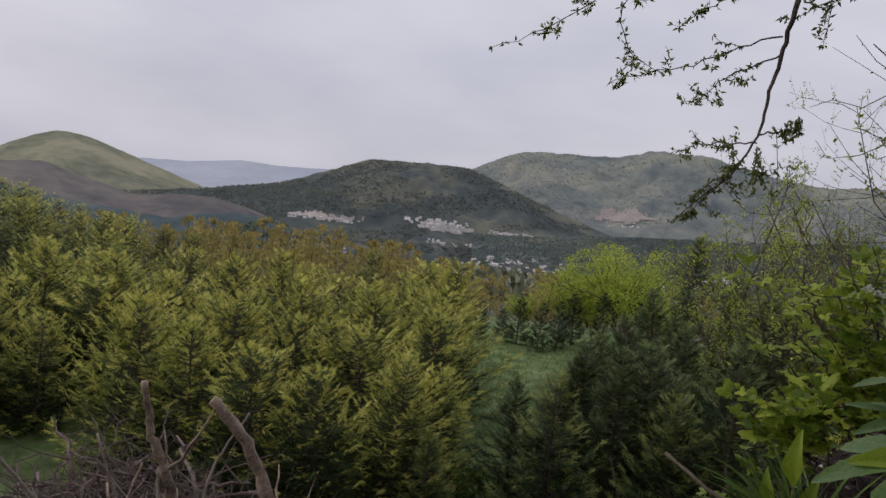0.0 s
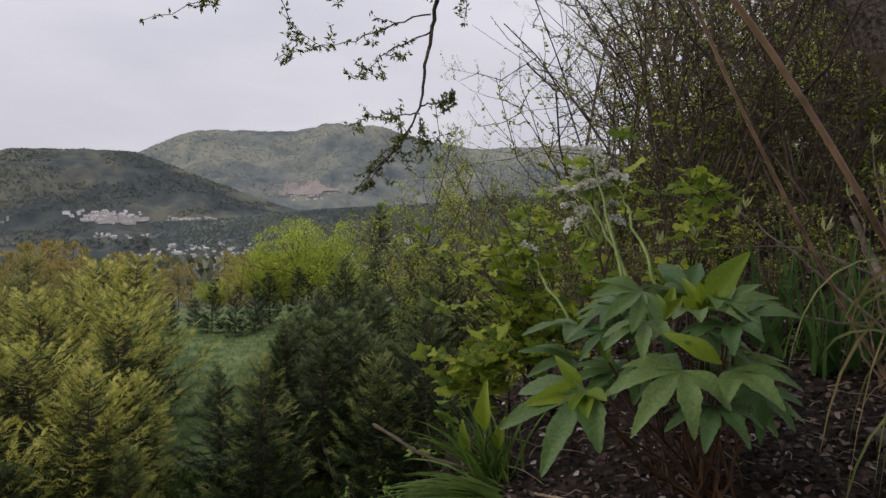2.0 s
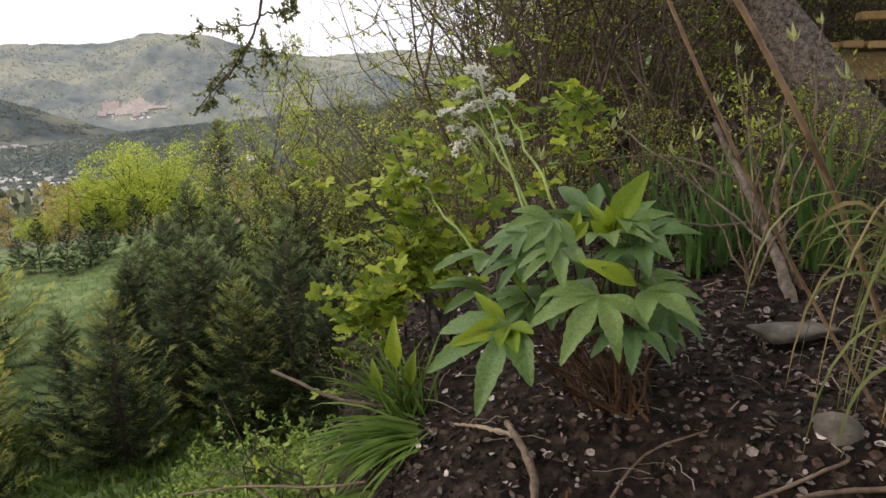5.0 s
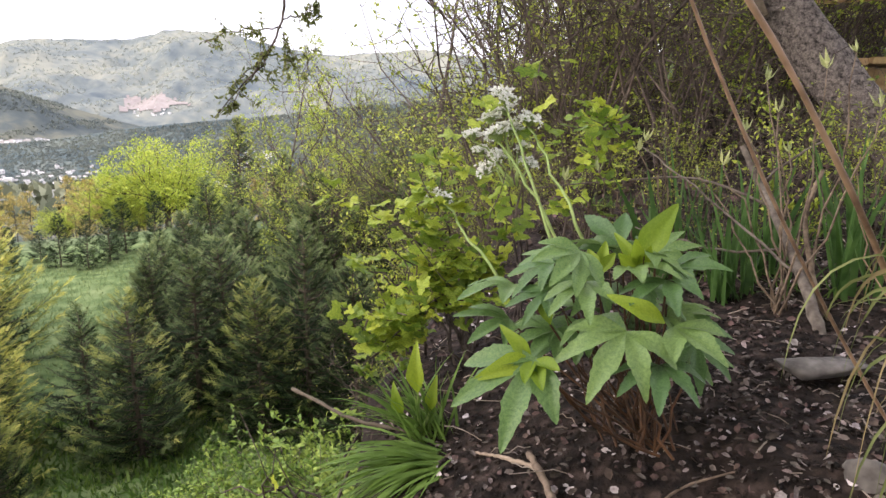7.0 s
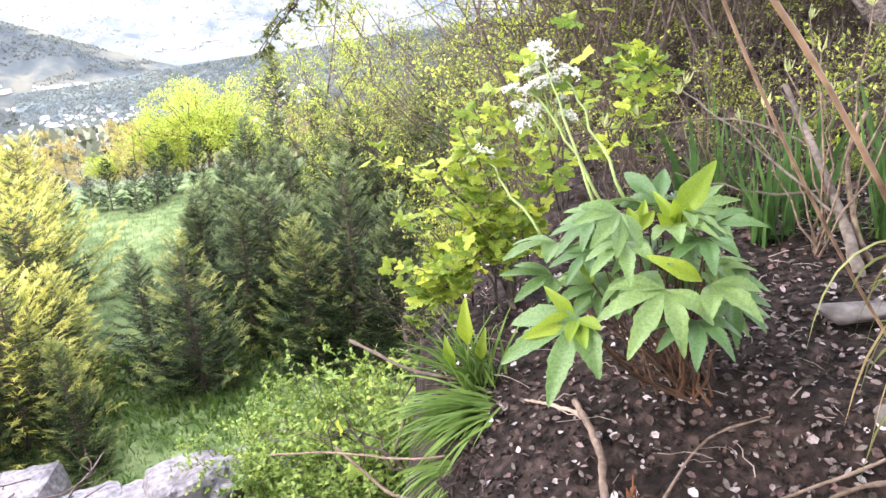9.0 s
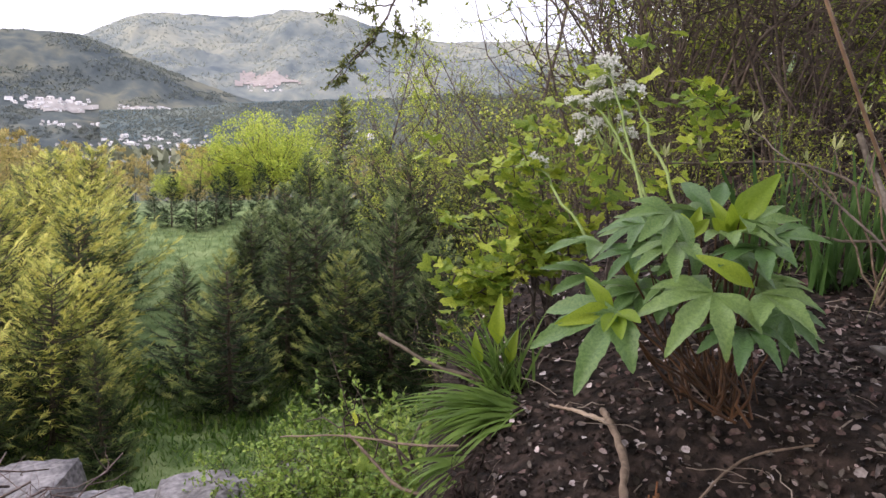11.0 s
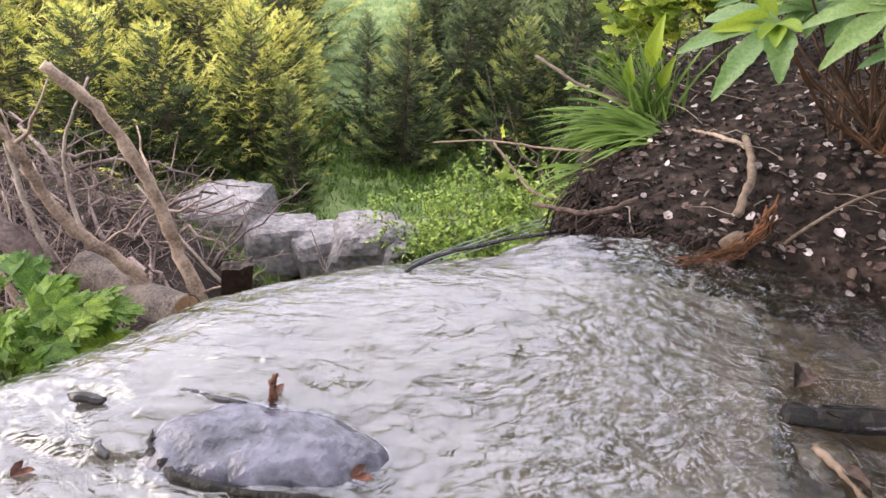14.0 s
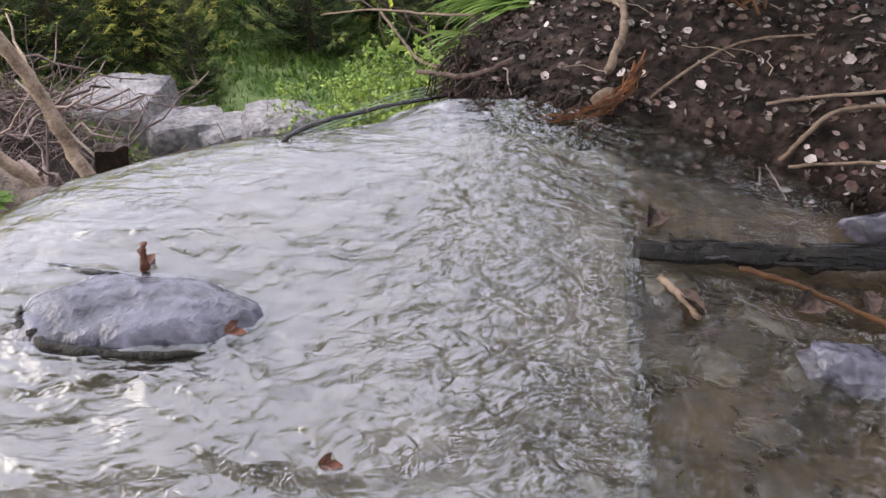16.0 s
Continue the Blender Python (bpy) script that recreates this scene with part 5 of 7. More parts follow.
def add_leaf(mesh_data, at, tip, normal, size, stalk_from, parent, origin, mat=None, r=0.0019, sag=0.02):
    ob = new("leaf", mesh_data)
    ob.parent = parent
    ob.matrix_basis = Matrix.Translation(-Vector(origin)) @ aimed(at, tip, normal, size)
    g = Geo()
    tube(g, bend(np.array(stalk_from) - origin, np.array(at) - origin, sag, 0.003, 7, rp, (0, 0.3, -1)), np.linspace(r * 1.25, r * 0.8, 7), 6, False)
    geo_object("leaf_stalk", g, mat or M_REDSTEM, parent)


for k, (jx, jy, jz, tx, ty, tz) in enumerate(HAND_LEAVES):
    at, tip = np.array((jx, jy, jz)), np.array((tx, ty, tz))
    nrm = (rp.normal(-0.15, 0.2), -0.5, 0.8) if tz < jz - 0.02 else (rp.normal(-0.1, 0.35), rp.normal(-0.35, 0.2), 0.95)
    add_leaf((hand if k % 3 == 0 else hand5)[k % 3], at, tip, nrm, float(np.linalg.norm(tip - at)) * 0.98, PLANT_FOOT + rp.normal(0, 0.022, 3) * (1, 1, 0), perennial, PLANT_FOOT)
for k, (jx, jy, jz, tx, ty, tz, lobes) in enumerate(YOUNG_LEAVES):
    at, tip = np.array((jx, jy, jz)), np.array((tx, ty, tz))
    add_leaf((broad if lobes == 1 else young)[k % 2], at, tip, (-0.2, -0.8, 0.5), float(np.linalg.norm(tip - at)) * 0.98, PLANT_FOOT + rp.normal(0, 0.022, 3) * (1, 1, 0), perennial, PLANT_FOOT)
# smaller blades that fill the clump behind
for k in range(30):
    az = math.pi / 2 + (k * 7 % 30 / 29 - 0.5) * 5.4 + rp.normal(0, 0.15)
    reach, up = rp.uniform(0.03, 0.12), rp.uniform(0.12, 0.27)
    at = PLANT_FOOT + np.array([math.cos(az) * reach - 0.04, 0.10 + math.sin(az) * reach * 0.8, up])
    tip = at + np.array([math.cos(az), math.sin(az), rp.uniform(-0.4, 0.2)]) * rp.uniform(0.06, 0.10)
    add_leaf(hand5[k % 3], at, tip, (rp.normal(0, 0.25), -0.2, 0.95), float(np.linalg.norm(tip - at)), PLANT_FOOT + np.array([0, 0.04, 0]) + rp.normal(0, 0.035, 3) * (1, 1, 0), perennial, PLANT_FOOT, r=0.0011)


# white flower umbels on pale stalks
def umbel(seed, wide):
    rng = np.random.RandomState(seed)
    stalks, florets = Geo(), Geo()
    n = 60
    P = []
    for k in range(n):
        a, r = rng.uniform(0, 2 * np.pi), math.sqrt(rng.rand()) * wide / 2
        p = np.array([r * math.cos(a), r * math.sin(a), wide * 0.22 * (1 - (2 * r / wide) ** 2) + rng.normal(0, 0.0045)])
        tube(stalks, [np.array([0, 0, -wide * 0.25]), p * (0.5, 0.5, 0.4), p], 0.0006, 3, False)
        P.append(p)
    P = np.repeat(np.array(P), 6, 0)
    A = rng.normal(0, 1, P.shape) * (1, 1, 0.6) + (0, 0, 0.35)
    scatter(florets, [(0, 0, 0), (-0.34, 0.55, 0.1), (0, 1, 0), (0.34, 0.55, 0.1)], [(0, 1, 2, 3)], P, A, rng.normal(0, 0.4, P.shape) + (0, 0, 1), wide * rng.uniform(0.08, 0.14, len(P)))
    return stalks, florets


flowers = thing("flowering_plant", (0.24, 1.13, 0.0), "white clustered flower umbels on tall pale green stalks", "flower")
fo = np.array(flowers.matrix_world.translation)
um = [umbel(400 + i, 0.060) for i in range(3)]
um_mesh = [(s.mesh("ray_mass", M_STEM), f.mesh("florets", M_WHITE, False)) for s, f in um]
UMBELS = [
    (0.122, 1.415, 0.468, 1.050, 0.189, 1.135, 0.211),
    (0.170, 1.409, 0.421, 0.900, 0.239, 1.128, 0.224),
    (0.107, 1.394, 0.394, 1.100, 0.207, 1.152, 0.209),
    (-0.009, 1.415, 0.265, 0.950, 0.098, 1.154, 0.159),
    (0.161, 1.417, 0.368, 0.600, 0.147, 1.381, 0.295),
    (0.095, 1.426, 0.424, 0.800, 0.136, 1.386, 0.328),
    (0.090, 1.419, 0.325, 0.800, 0.130, 1.382, 0.295),
    (0.135, 1.402, 0.407, 0.800, 0.147, 1.381, 0.295),
    (0.076, 1.424, 0.361, 0.650, 0.136, 1.382, 0.295),
    (0.172, 1.413, 0.337, 0.700, 0.164, 1.379, 0.295),
    (0.125, 1.420, 0.440, 0.800, 0.136, 1.386, 0.328),
    (0.060, 1.420, 0.392, 0.750, 0.136, 1.382, 0.295),
    (0.110, 1.412, 0.352, 0.700, 0.140, 1.382, 0.295),
]
for k, (x, y, z, w, bx, by, bz) in enumerate(UMBELS):
    g = Geo()
    tube(g, bend(np.array((bx, by, bz)) - fo, np.array((x, y, z - 0.012)) - fo, 0.02, 0.003, 9, rp, (-0.3, 0, 1)), np.linspace(0.0031, 0.0018, 9) if k < 4 else np.linspace(0.0022, 0.0014, 9), 7)
    geo_object("flower_stalk", g, M_STEM, flowers)
    head = new("flower_head", um_mesh[k % 3][1])
    head.parent = flowers
    head.matrix_basis = Matrix.Translation(Vector((x, y, z)) - Vector(fo)) @ pose(0, 0, 0, rp.uniform(-5, 40), rp.uniform(-25, 15), rp.uniform(0, 360)) @ Matrix.Scale(w, 4)
    rays = new("ray_mass", um_mesh[k % 3][0])
    rays.parent = head


# currant bush with small lobed leaves
def maple_mesh(name, seed, mat):
    """A currant leaf: three broad lobes with blunt teeth, cupped along the veins."""
    rng = np.random.RandomState(seed)
    a = np.radians(np.linspace(-155, 155, 25))
    lobe = 0.46 + 0.17 * np.cos(3.2 * a) + 0.10 * np.cos(a)
    rad = lobe * (1 + 0.09 * np.where(np.arange(25) % 2, -1, 1)) * rng.uniform(0.94, 1.06, 25)
    v = [(0, 0.25, 0)] + [(math.sin(q) * r, 0.25 + math.cos(q) * r, -0.22 * r * r + 0.10 * math.sin(3.2 * q + 1.5) + 0.05 * rng.normal()) for q, r in zip(a, rad)]
    g = Geo()
    g.add(v, [(0, i, i + 1) for i in range(1, 25)])
    return g.mesh(name, mat)


def currant(name, foot, tips, count, size, label, seed, mat=None, stem_mat=None, group=""):
    rng = np.random.RandomState(seed)
    t = thing(name, foot, label, "shrub", group)
    data = [maple_mesh("leaf", seed + i, mat or M_CURRANT) for i in range(3)]
    lines = []
    for tip in tips:
        g = Geo()
        line = bend(rng.normal(0, 0.012, 3) * (1, 1, 0), np.array(tip) - foot, 0.04, 0.01, 9, rng, (0, 0.2, 1))
        tube(g, line, np.linspace(0.0035, 0.0012, 9), 5, False)
        lines.append(line)
        for _ in range(3):
            i = rng.randint(3, 8)
            tw = bend(line[i], line[i] + rng.normal(0, 0.06, 3) + (-0.02, -0.02, 0.02), 0.01, 0.004, 5, rng)
            tube(g, tw, np.linspace(0.0016, 0.0008, 5), 4, False)
            lines.append(tw)
        geo_object("stem", g, stem_mat or M_TWIG, t)
    for k in range(count):
        ln = lines[rng.randint(len(lines))]
        u = rng.uniform(0.25, 1) * (len(ln) - 1.01)
        p = ln[int(u)] + (ln[int(u) + 1] - ln[int(u)]) * (u % 1)
        d = rng.normal(0, 1, 3) * (1, 1, 0.35) + (-0.15, -0.3, 0.05)
        at = p + unit(d) * size * 0.35
        ob = new("leaf", data[k % 3])
        ob.parent = t
        ob.matrix_basis = aimed(at, at + d, (rng.normal(0, 0.4), rng.normal(-0.3, 0.4), 1), size * rng.uniform(0.6, 1.25))
    return t


M_CURRANT = material("fresh_currant_leaf", (0.13, 0.225, 0.026), (0.48, 0.58, 0.075), spread=0.45, rough=0.45, through_light=0.38, bump=0.15, scale=14, fine=80, bump_dist=0.001)
currant("currant_bush", np.array((0.05, 1.42, -0.10)), [(-0.02, 1.44, 0.36), (-0.08, 1.41, 0.29), (-0.14, 1.30, 0.14), (0.05, 1.49, 0.32), (0.12, 1.49, 0.29), (-0.10, 1.37, 0.22), (0.0, 1.36, 0.24), (0.08, 1.37, 0.19), (-0.05, 1.38, 0.33), (-0.12, 1.36, 0.27), (-0.10, 1.33, 0.18), (0.13, 1.40, 0.22)], 430, 0.032, "currant bush with fresh lobed yellow-green leaves", 601)
currant("currant_bush", np.array((-0.06, 1.50, -0.12)), [(-0.15, 1.32, 0.04), (-0.10, 1.29, 0.01), (-0.16, 1.29, -0.05), (-0.07, 1.28, 0.06), (-0.12, 1.35, 0.11)], 190, 0.034, "low currant bush trailing over the edge", 611)
currant("currant_bush", np.array((0.36, 1.80, 0.05)), [(0.42, 1.80, 0.47), (0.46, 1.79, 0.48), (0.39, 1.76, 0.39), (0.48, 1.78, 0.39), (0.31, 1.77, 0.37)], 110, 0.036, "dark-stemmed currant shoot with bright new leaves", 621)
currant("currant_bush", np.array((0.18, 1.52, -0.03)), [(0.17, 1.49, 0.56), (0.20, 1.48, 0.54), (0.13, 1.51, 0.49)], 34, 0.05, "tall thin shoot topped with lobed green leaves", 631)
currant("currant_bush", np.array((-0.17, 1.15, -0.32)), [(-0.41, 1.17, -0.25), (-0.33, 1.15, -0.24), (-0.17, 1.30, -0.08)], 9, 0.03, "wiry sprig with a few yellow-green leaves over the gully", 641)



# grasses
M_SEDGE = material("half_dry_sedge_blades", (0.06, 0.085, 0.022), (0.22, 0.25, 0.09), spread=0.35, island=True, rough=0.6, through_light=0.25, bump=0, scale=3, fine=25)
def blades(geo, rng, foot, count, length, width, lean, spread=0.02, curl=1.2, upright=1.0, seg=6):
    """Arching tapered blades, folded along the middle."""
    for _ in range(count):
        L, w = length * rng.uniform(0.55, 1.1), width * rng.uniform(0.7, 1.2)
        p = np.array(foot, float) + np.array([rng.normal(0, spread), rng.normal(0, spread), 0])
        d = unit(np.array(lean) + rng.normal(0, 0.45, 3) * (1, 1, 0.25) + (0, 0, upright))
        pts = [p]
        for i in range(seg):
            d = unit(d + np.array([0, 0, -1]) * curl / seg * (0.4 + i / seg) + rng.normal(0, 0.03, 3))
            pts.append(pts[-1] + d * L / seg)
        pts = np.array(pts)
        tan = unit(np.gradient(pts, axis=0))
        side = unit(np.cross(tan, np.array([0, 0, 1]) + rng.normal(0, 0.4, 3)))
        ww = (w * np.array([0.7, 1, 1, 0.9, 0.7, 0.4, 0.02])[: seg + 1])[:, None]
        nrm = np.cross(side, tan)
        v = np.stack([pts - side * ww, pts - nrm * ww * 0.35, pts + side * ww], 1).reshape(-1, 3)
        i = np.arange(seg)[:, None] * 3
        geo.add(v, np.concatenate([i + [0, 1, 4, 3], i + [1, 2, 5, 4]]))


def tuft(name, foot, label, mat, seed, group="", category="grass", single=True, count=20, **kw):
    rng = np.random.RandomState(seed)
    t = thing(name, foot, label, category, group)
    for k in range(count if single else 1):
        g = Geo()
        blades(g, rng, (0, 0, -0.01), 1 if single else count, **kw)
        ob = geo_object("blade" if single else "blade_mass", g, mat, t)
        if not single:
            tagged(ob, kind="stuff")
    return t


tuft("grass_clump", (0.012, 1.035, -0.10), "arching green sedge clump hanging over the bank", M_GRASS, 501, count=150, length=0.21, width=0.0032, lean=(-1.5, -0.45, 0), curl=0.95, upright=0.35, spread=0.018)
tuft("grass_clump", (-0.02, 1.12, -0.10), "upright green sedge clump behind the bank edge", M_GRASS, 502, count=70, length=0.17, width=0.003, lean=(-0.45, -0.1, 0), curl=0.9, upright=1.1, spread=0.02)
tuft("grass_clump", (-0.05, 0.93, -0.15), "short grass hanging down the bank", M_GRASS, 503, count=45, length=0.13, width=0.003, lean=(-0.9, -0.3, 0), curl=1.5, upright=0.1, spread=0.02)
bulb = thing("bulb_plant", (-0.04, 1.12, -0.09), "broad upright yellow-green bulb leaves among the sedge", "plant")
for k, (dx, dy, L, dz) in enumerate(((-0.005, -0.03, 0.085, 0.075), (-0.05, -0.03, 0.055, 0.03), (0.03, -0.02, 0.06, 0.035))):
    blade = new("leaf", broad[k % 2])
    blade.parent = bulb
    base_at = Vector((dx * 0.6, dy * 0.4, dz * 0.9))
    blade.matrix_basis = aimed(base_at, base_at + Vector((dx * 0.5, dy * 0.5, 0.09)), (-0.2, -1, 0.2), L)
    g = Geo()
    tube(g, bend((0, 0, -0.01), base_at, 0.004, 0.0, 5), np.linspace(0.004, 0.002, 5), 6)
    geo_object("stem", g, M_STEM, bulb)
for k, (x, y, n, L) in enumerate(((0.60, 1.42, 22, 0.30), (0.72, 1.55, 16, 0.34), (0.84, 1.36, 20, 0.36), (0.93, 1.5, 14, 0.36), (0.52, 1.62, 12, 0.3), (0.66, 1.8, 14, 0.32))):
    tuft("iris_clump", (x, y, on_ground(x, y)), "fan of upright sword-shaped green iris leaves", M_IRIS, 510 + k, "iris clumps", "iris", count=n, length=L, width=0.008, lean=(-0.12, 0, 0), curl=0.35, upright=2.4, spread=0.03)
for k in range(16):
    a, d = radians(rp.uniform(12, 42)), rp.uniform(1.35, 2.6)
    x, y = d * math.sin(a), d * math.cos(a)
    tuft("grass_clump", (x, y, on_ground(x, y)), "low fresh grass tuft at the back of the bed", M_GRASS, 530 + k, "bed grasses", single=False, count=40, length=0.13, width=0.0025, lean=(0, 0, 0), curl=0.9, upright=1.0, spread=0.04)


def fountain(name, foot, crown, count, mat, label, seed, reach=(0.06, 0.18)):
    """Blades that rise in one bundle and arch out from its top."""
    rng = np.random.RandomState(seed)
    t = thing(name, foot, label, "grass", "ornamental grasses")
    f, c = np.zeros(3), np.array(crown) - foot
    for _ in range(count):
        a0, c0 = f + rng.normal(0, 0.012, 3) * (1, 1, 0), c + rng.normal(0, 0.022, 3) + (0, 0, rng.uniform(-0.10, 0.02))
        az = rng.uniform(0, 2 * np.pi)
        out = np.array([math.cos(az) - 0.08, math.sin(az) * 0.8, 0.0])
        L = rng.uniform(*reach)
        rise, fall = rng.uniform(0.1, 0.9), rng.uniform(0.2, 1.2)
        u = np.linspace(0, 1, 9)[1:, None]
        arc = c0 + out * L * (1 - (1 - u) ** 2) * 0.75 + np.array([0, 0, 1]) * L * (rise * u - 1.5 * fall * u**2)
        low_u = np.linspace(0, 1, 5)[:, None]
        pts = np.concatenate([a0 + (c0 - a0) * low_u + np.array([0.03, 0, 0]) * 4 * low_u * (1 - low_u), arc])
        for _ in range(2):
            pts[1:-1] = (pts[:-2] + 2 * pts[1:-1] + pts[2:]) / 4
        tan = unit(np.gradient(pts, axis=0))
        side = unit(np.cross(tan, np.array([0.2, 0.1, 1]) + rng.normal(0, 0.5, 3)))
        nrm = np.cross(side, tan)
        k = len(pts)
        w = (rng.uniform(0.0012, 0.0022) * np.concatenate([np.full(k - 5, 1.0), [0.9, 0.8, 0.6, 0.4, 0.03]]))[:, None]
        g = Geo()
        i = np.arange(k - 1)[:, None] * 3
        g.add(np.stack([pts - side * w, pts - nrm * w * 0.4, pts + side * w], 1).reshape(-1, 3), np.concatenate([i + [0, 1, 4, 3], i + [1, 2, 5, 4]]))
        geo_object("blade", g, mat, t)
    return t


fountain("dry_grass_clump", np.array((0.60, 0.52, on_ground(0.60, 0.52))), (0.385, 0.455, 0.365), 46, M_STRAW, "tall arching half-dry straw-coloured ornamental grass", 551)
fountain("dry_grass_clump", np.array((0.64, 0.58, on_ground(0.64, 0.58))), (0.40, 0.47, 0.375), 120, M_SEDGE, "arching green-straw ornamental grass beside the dry clump", 552, (0.05, 0.16))

# ---------------------------------------------------------------- leaning tree, canes, bench
def smooth_line(pts, n=24, rng=None, wob=0.0):
    pts = np.array(pts, float)
    s, u = np.linspace(0, 1, len(pts)), np.linspace(0, 1, n)
    fine = np.stack([np.interp(u, s, pts[:, i]) for i in range(3)], -1)
    for _ in range(4):
        fine[1:-1] = (fine[:-2] + 2 * fine[1:-1] + fine[2:]) / 4
    if rng is not None:
        fine[1:-1] += rng.normal(0, wob, (n - 2, 3))
    return fine


M_SCALY = material("scaly_grey_pine_bark", (0.024, 0.02, 0.0185), (0.25, 0.212, 0.195), rough=0.95, scale=55, fine=150, bump=1.0, bump_dist=0.02)
M_TENDER = material("tender_unfolding_leaves", (0.09, 0.11, 0.03), (0.26, 0.29, 0.085), spread=0.35, island=True, **LEAF)
rw = np.random.RandomState(31)
old_tree = thing("leaning_tree", (1.72, 2.36, on_ground(1.72, 2.36)), "old leaning tree with scaly grey bark beside the bench", "tree")
oo = np.array(old_tree.matrix_world.translation)
g = Geo()
stem = smooth_line(np.array([(1.80, 2.28, -0.1), (1.66, 2.42, 0.2), (1.50, 2.57, 0.42), (1.37, 2.66, 0.62), (1.00, 2.86, 1.22), (0.66, 3.1, 1.95), (0.45, 3.3, 2.7)]) - oo, 40)
a = np.linspace(0, 2 * np.pi, 26, endpoint=False)
tan = unit(np.gradient(stem, axis=0))
sd = unit(np.cross(tan, (0.2, 1, 0.1)))
up = np.cross(tan, sd)
rad = np.linspace(0.105, 0.068, 40)[:, None] * (1 + 0.14 * np.array([[float(noise.noise(Vector((math.cos(q) * 2.2, math.sin(q) * 2.2, i * 0.35)))) for q in a] for i in range(40)]))
ring = stem[:, None] + rad[..., None] * (np.cos(a)[None, :, None] * sd[:, None] + np.sin(a)[None, :, None] * up[:, None])
ii, jj = np.meshgrid(np.arange(39), np.arange(26), indexing="ij")
g.add(ring.reshape(-1, 3), np.stack([ii * 26 + jj, ii * 26 + (jj + 1) % 26, (ii + 1) * 26 + (jj + 1) % 26, (ii + 1) * 26 + jj], -1).reshape(-1, 4))
geo_object("trunk", g, M_SCALY, old_tree)
for pts, r in (
    ([(1.0, 2.95, 1.5), (0.99, 2.95, 1.13), (0.45, 3.19, 1.01), (0.2, 3.25, 0.95)], 0.0055),
):
    g = Geo()
    tube(g, smooth_line(np.array(pts) - oo, 14, rw, 0.006), np.linspace(r, r * 0.4, 14), 6)
    geo_object("limb", g, M_TWIG, old_tree)
# the limb that hangs over the view, with its leafy side shoots
g = Geo()
bough = smooth_line(np.array([(0.62, 3.25, 2.5), (0.1, 4.0, 2.75), (-0.6, 4.8, 2.6), (-0.97, 5.06, 2.1), (-1.0, 5.09, 1.75), (-1.08, 5.18, 1.45), (-1.12, 5.22, 1.2), (-1.15, 5.23, 0.94), (-1.37, 5.2, 0.61), (-1.65, 5.12, 0.31)]) - oo, 46, rw, 0.006)
tube(g, bough, np.concatenate([np.linspace(0.04, 0.016, 22), np.linspace(0.016, 0.003, 24)]), 7)
geo_object("limb", g, M_TWIG, old_tree)
SHOOTS = [
    [(-1.15, 5.23, 0.94), (-1.42, 5.15, 0.92), (-1.69, 5.08, 0.83)],
    [(-1.06, 5.13, 1.66), (-1.30, 5.08, 1.60), (-1.56, 5.03, 1.48), (-1.85, 4.94, 1.38), (-2.15, 4.84, 1.30)],
    [(-1.05, 5.16, 1.55), (-1.34, 5.11, 1.41), (-1.6, 5.07, 1.2)],
    [(-0.7, 4.85, 2.5), (-1.5, 4.6, 2.2), (-2.12, 4.61, 1.83), (-2.0, 4.76, 1.47), (-1.78, 4.87, 1.37)],
    [(-0.5, 4.7, 2.55), (-1.6, 4.4, 2.3), (-2.15, 4.49, 1.8), (-2.5, 4.37, 1.56), (-2.81, 4.2, 1.43)],
    [(-1.22, 5.22, 0.82), (-1.37, 5.2, 0.61), (-1.50, 5.16, 0.44), (-1.65, 5.12, 0.31)],
    [(-1.14, 5.23, 1.0), (-1.0, 5.27, 1.05), (-0.89, 5.27, 1.11)],
    [(-1.2, 5.22, 0.85), (-1.32, 5.2, 0.72), (-1.5, 5.18, 0.55)],
    [(-1.15, 5.23, 0.9), (-1.12, 5.2, 0.75), (-1.05, 5.2, 0.66)],
    [(-0.98, 5.08, 1.9), (-0.8, 5.1, 1.8), (-0.72, 5.1, 1.95)],
    [(-0.97, 5.07, 2.0), (-1.2, 5.0, 2.0), (-1.5, 4.95, 1.85), (-1.65, 4.9, 1.75)],
]
lv = Geo()
for pts in SHOOTS:
    g = Geo()
    line = smooth_line(np.array(pts) - oo, 16, rw, 0.008)
    tube(g, line, np.linspace(0.007, 0.002, 16), 5)
    spurs = [line]
    for _ in range(7):
        i = rw.randint(4, 15)
        sp = bend(line[i], line[i] + rw.normal(0, 0.10, 3) + (0, 0, -0.02), 0.02, 0.008, 5, rw)
        tube(g, sp, np.linspace(0.003, 0.0012, 5), 4, False)
        spurs.append(sp)
    geo_object("shoot", g, M_TWIG, old_tree)
    for sp in spurs:
        k = 60 if len(sp) > 10 else 22
        i = rw.randint(max(0, len(sp) // 4), len(sp), k)
        P = sp[i] + rw.normal(0, 0.006, (k, 3))
        scatter(lv, LEAF_V, LEAF_F, P, rw.normal(0, 0.7, P.shape) + (0, 0, -0.15), rw.normal(0, 1, P.shape), rw.uniform(0.025, 0.055, k), rw.uniform(0.02, 0.04, k))
tagged(geo_object("foliage", lv, M_TENDER, old_tree, smooth=False), kind="stuff")
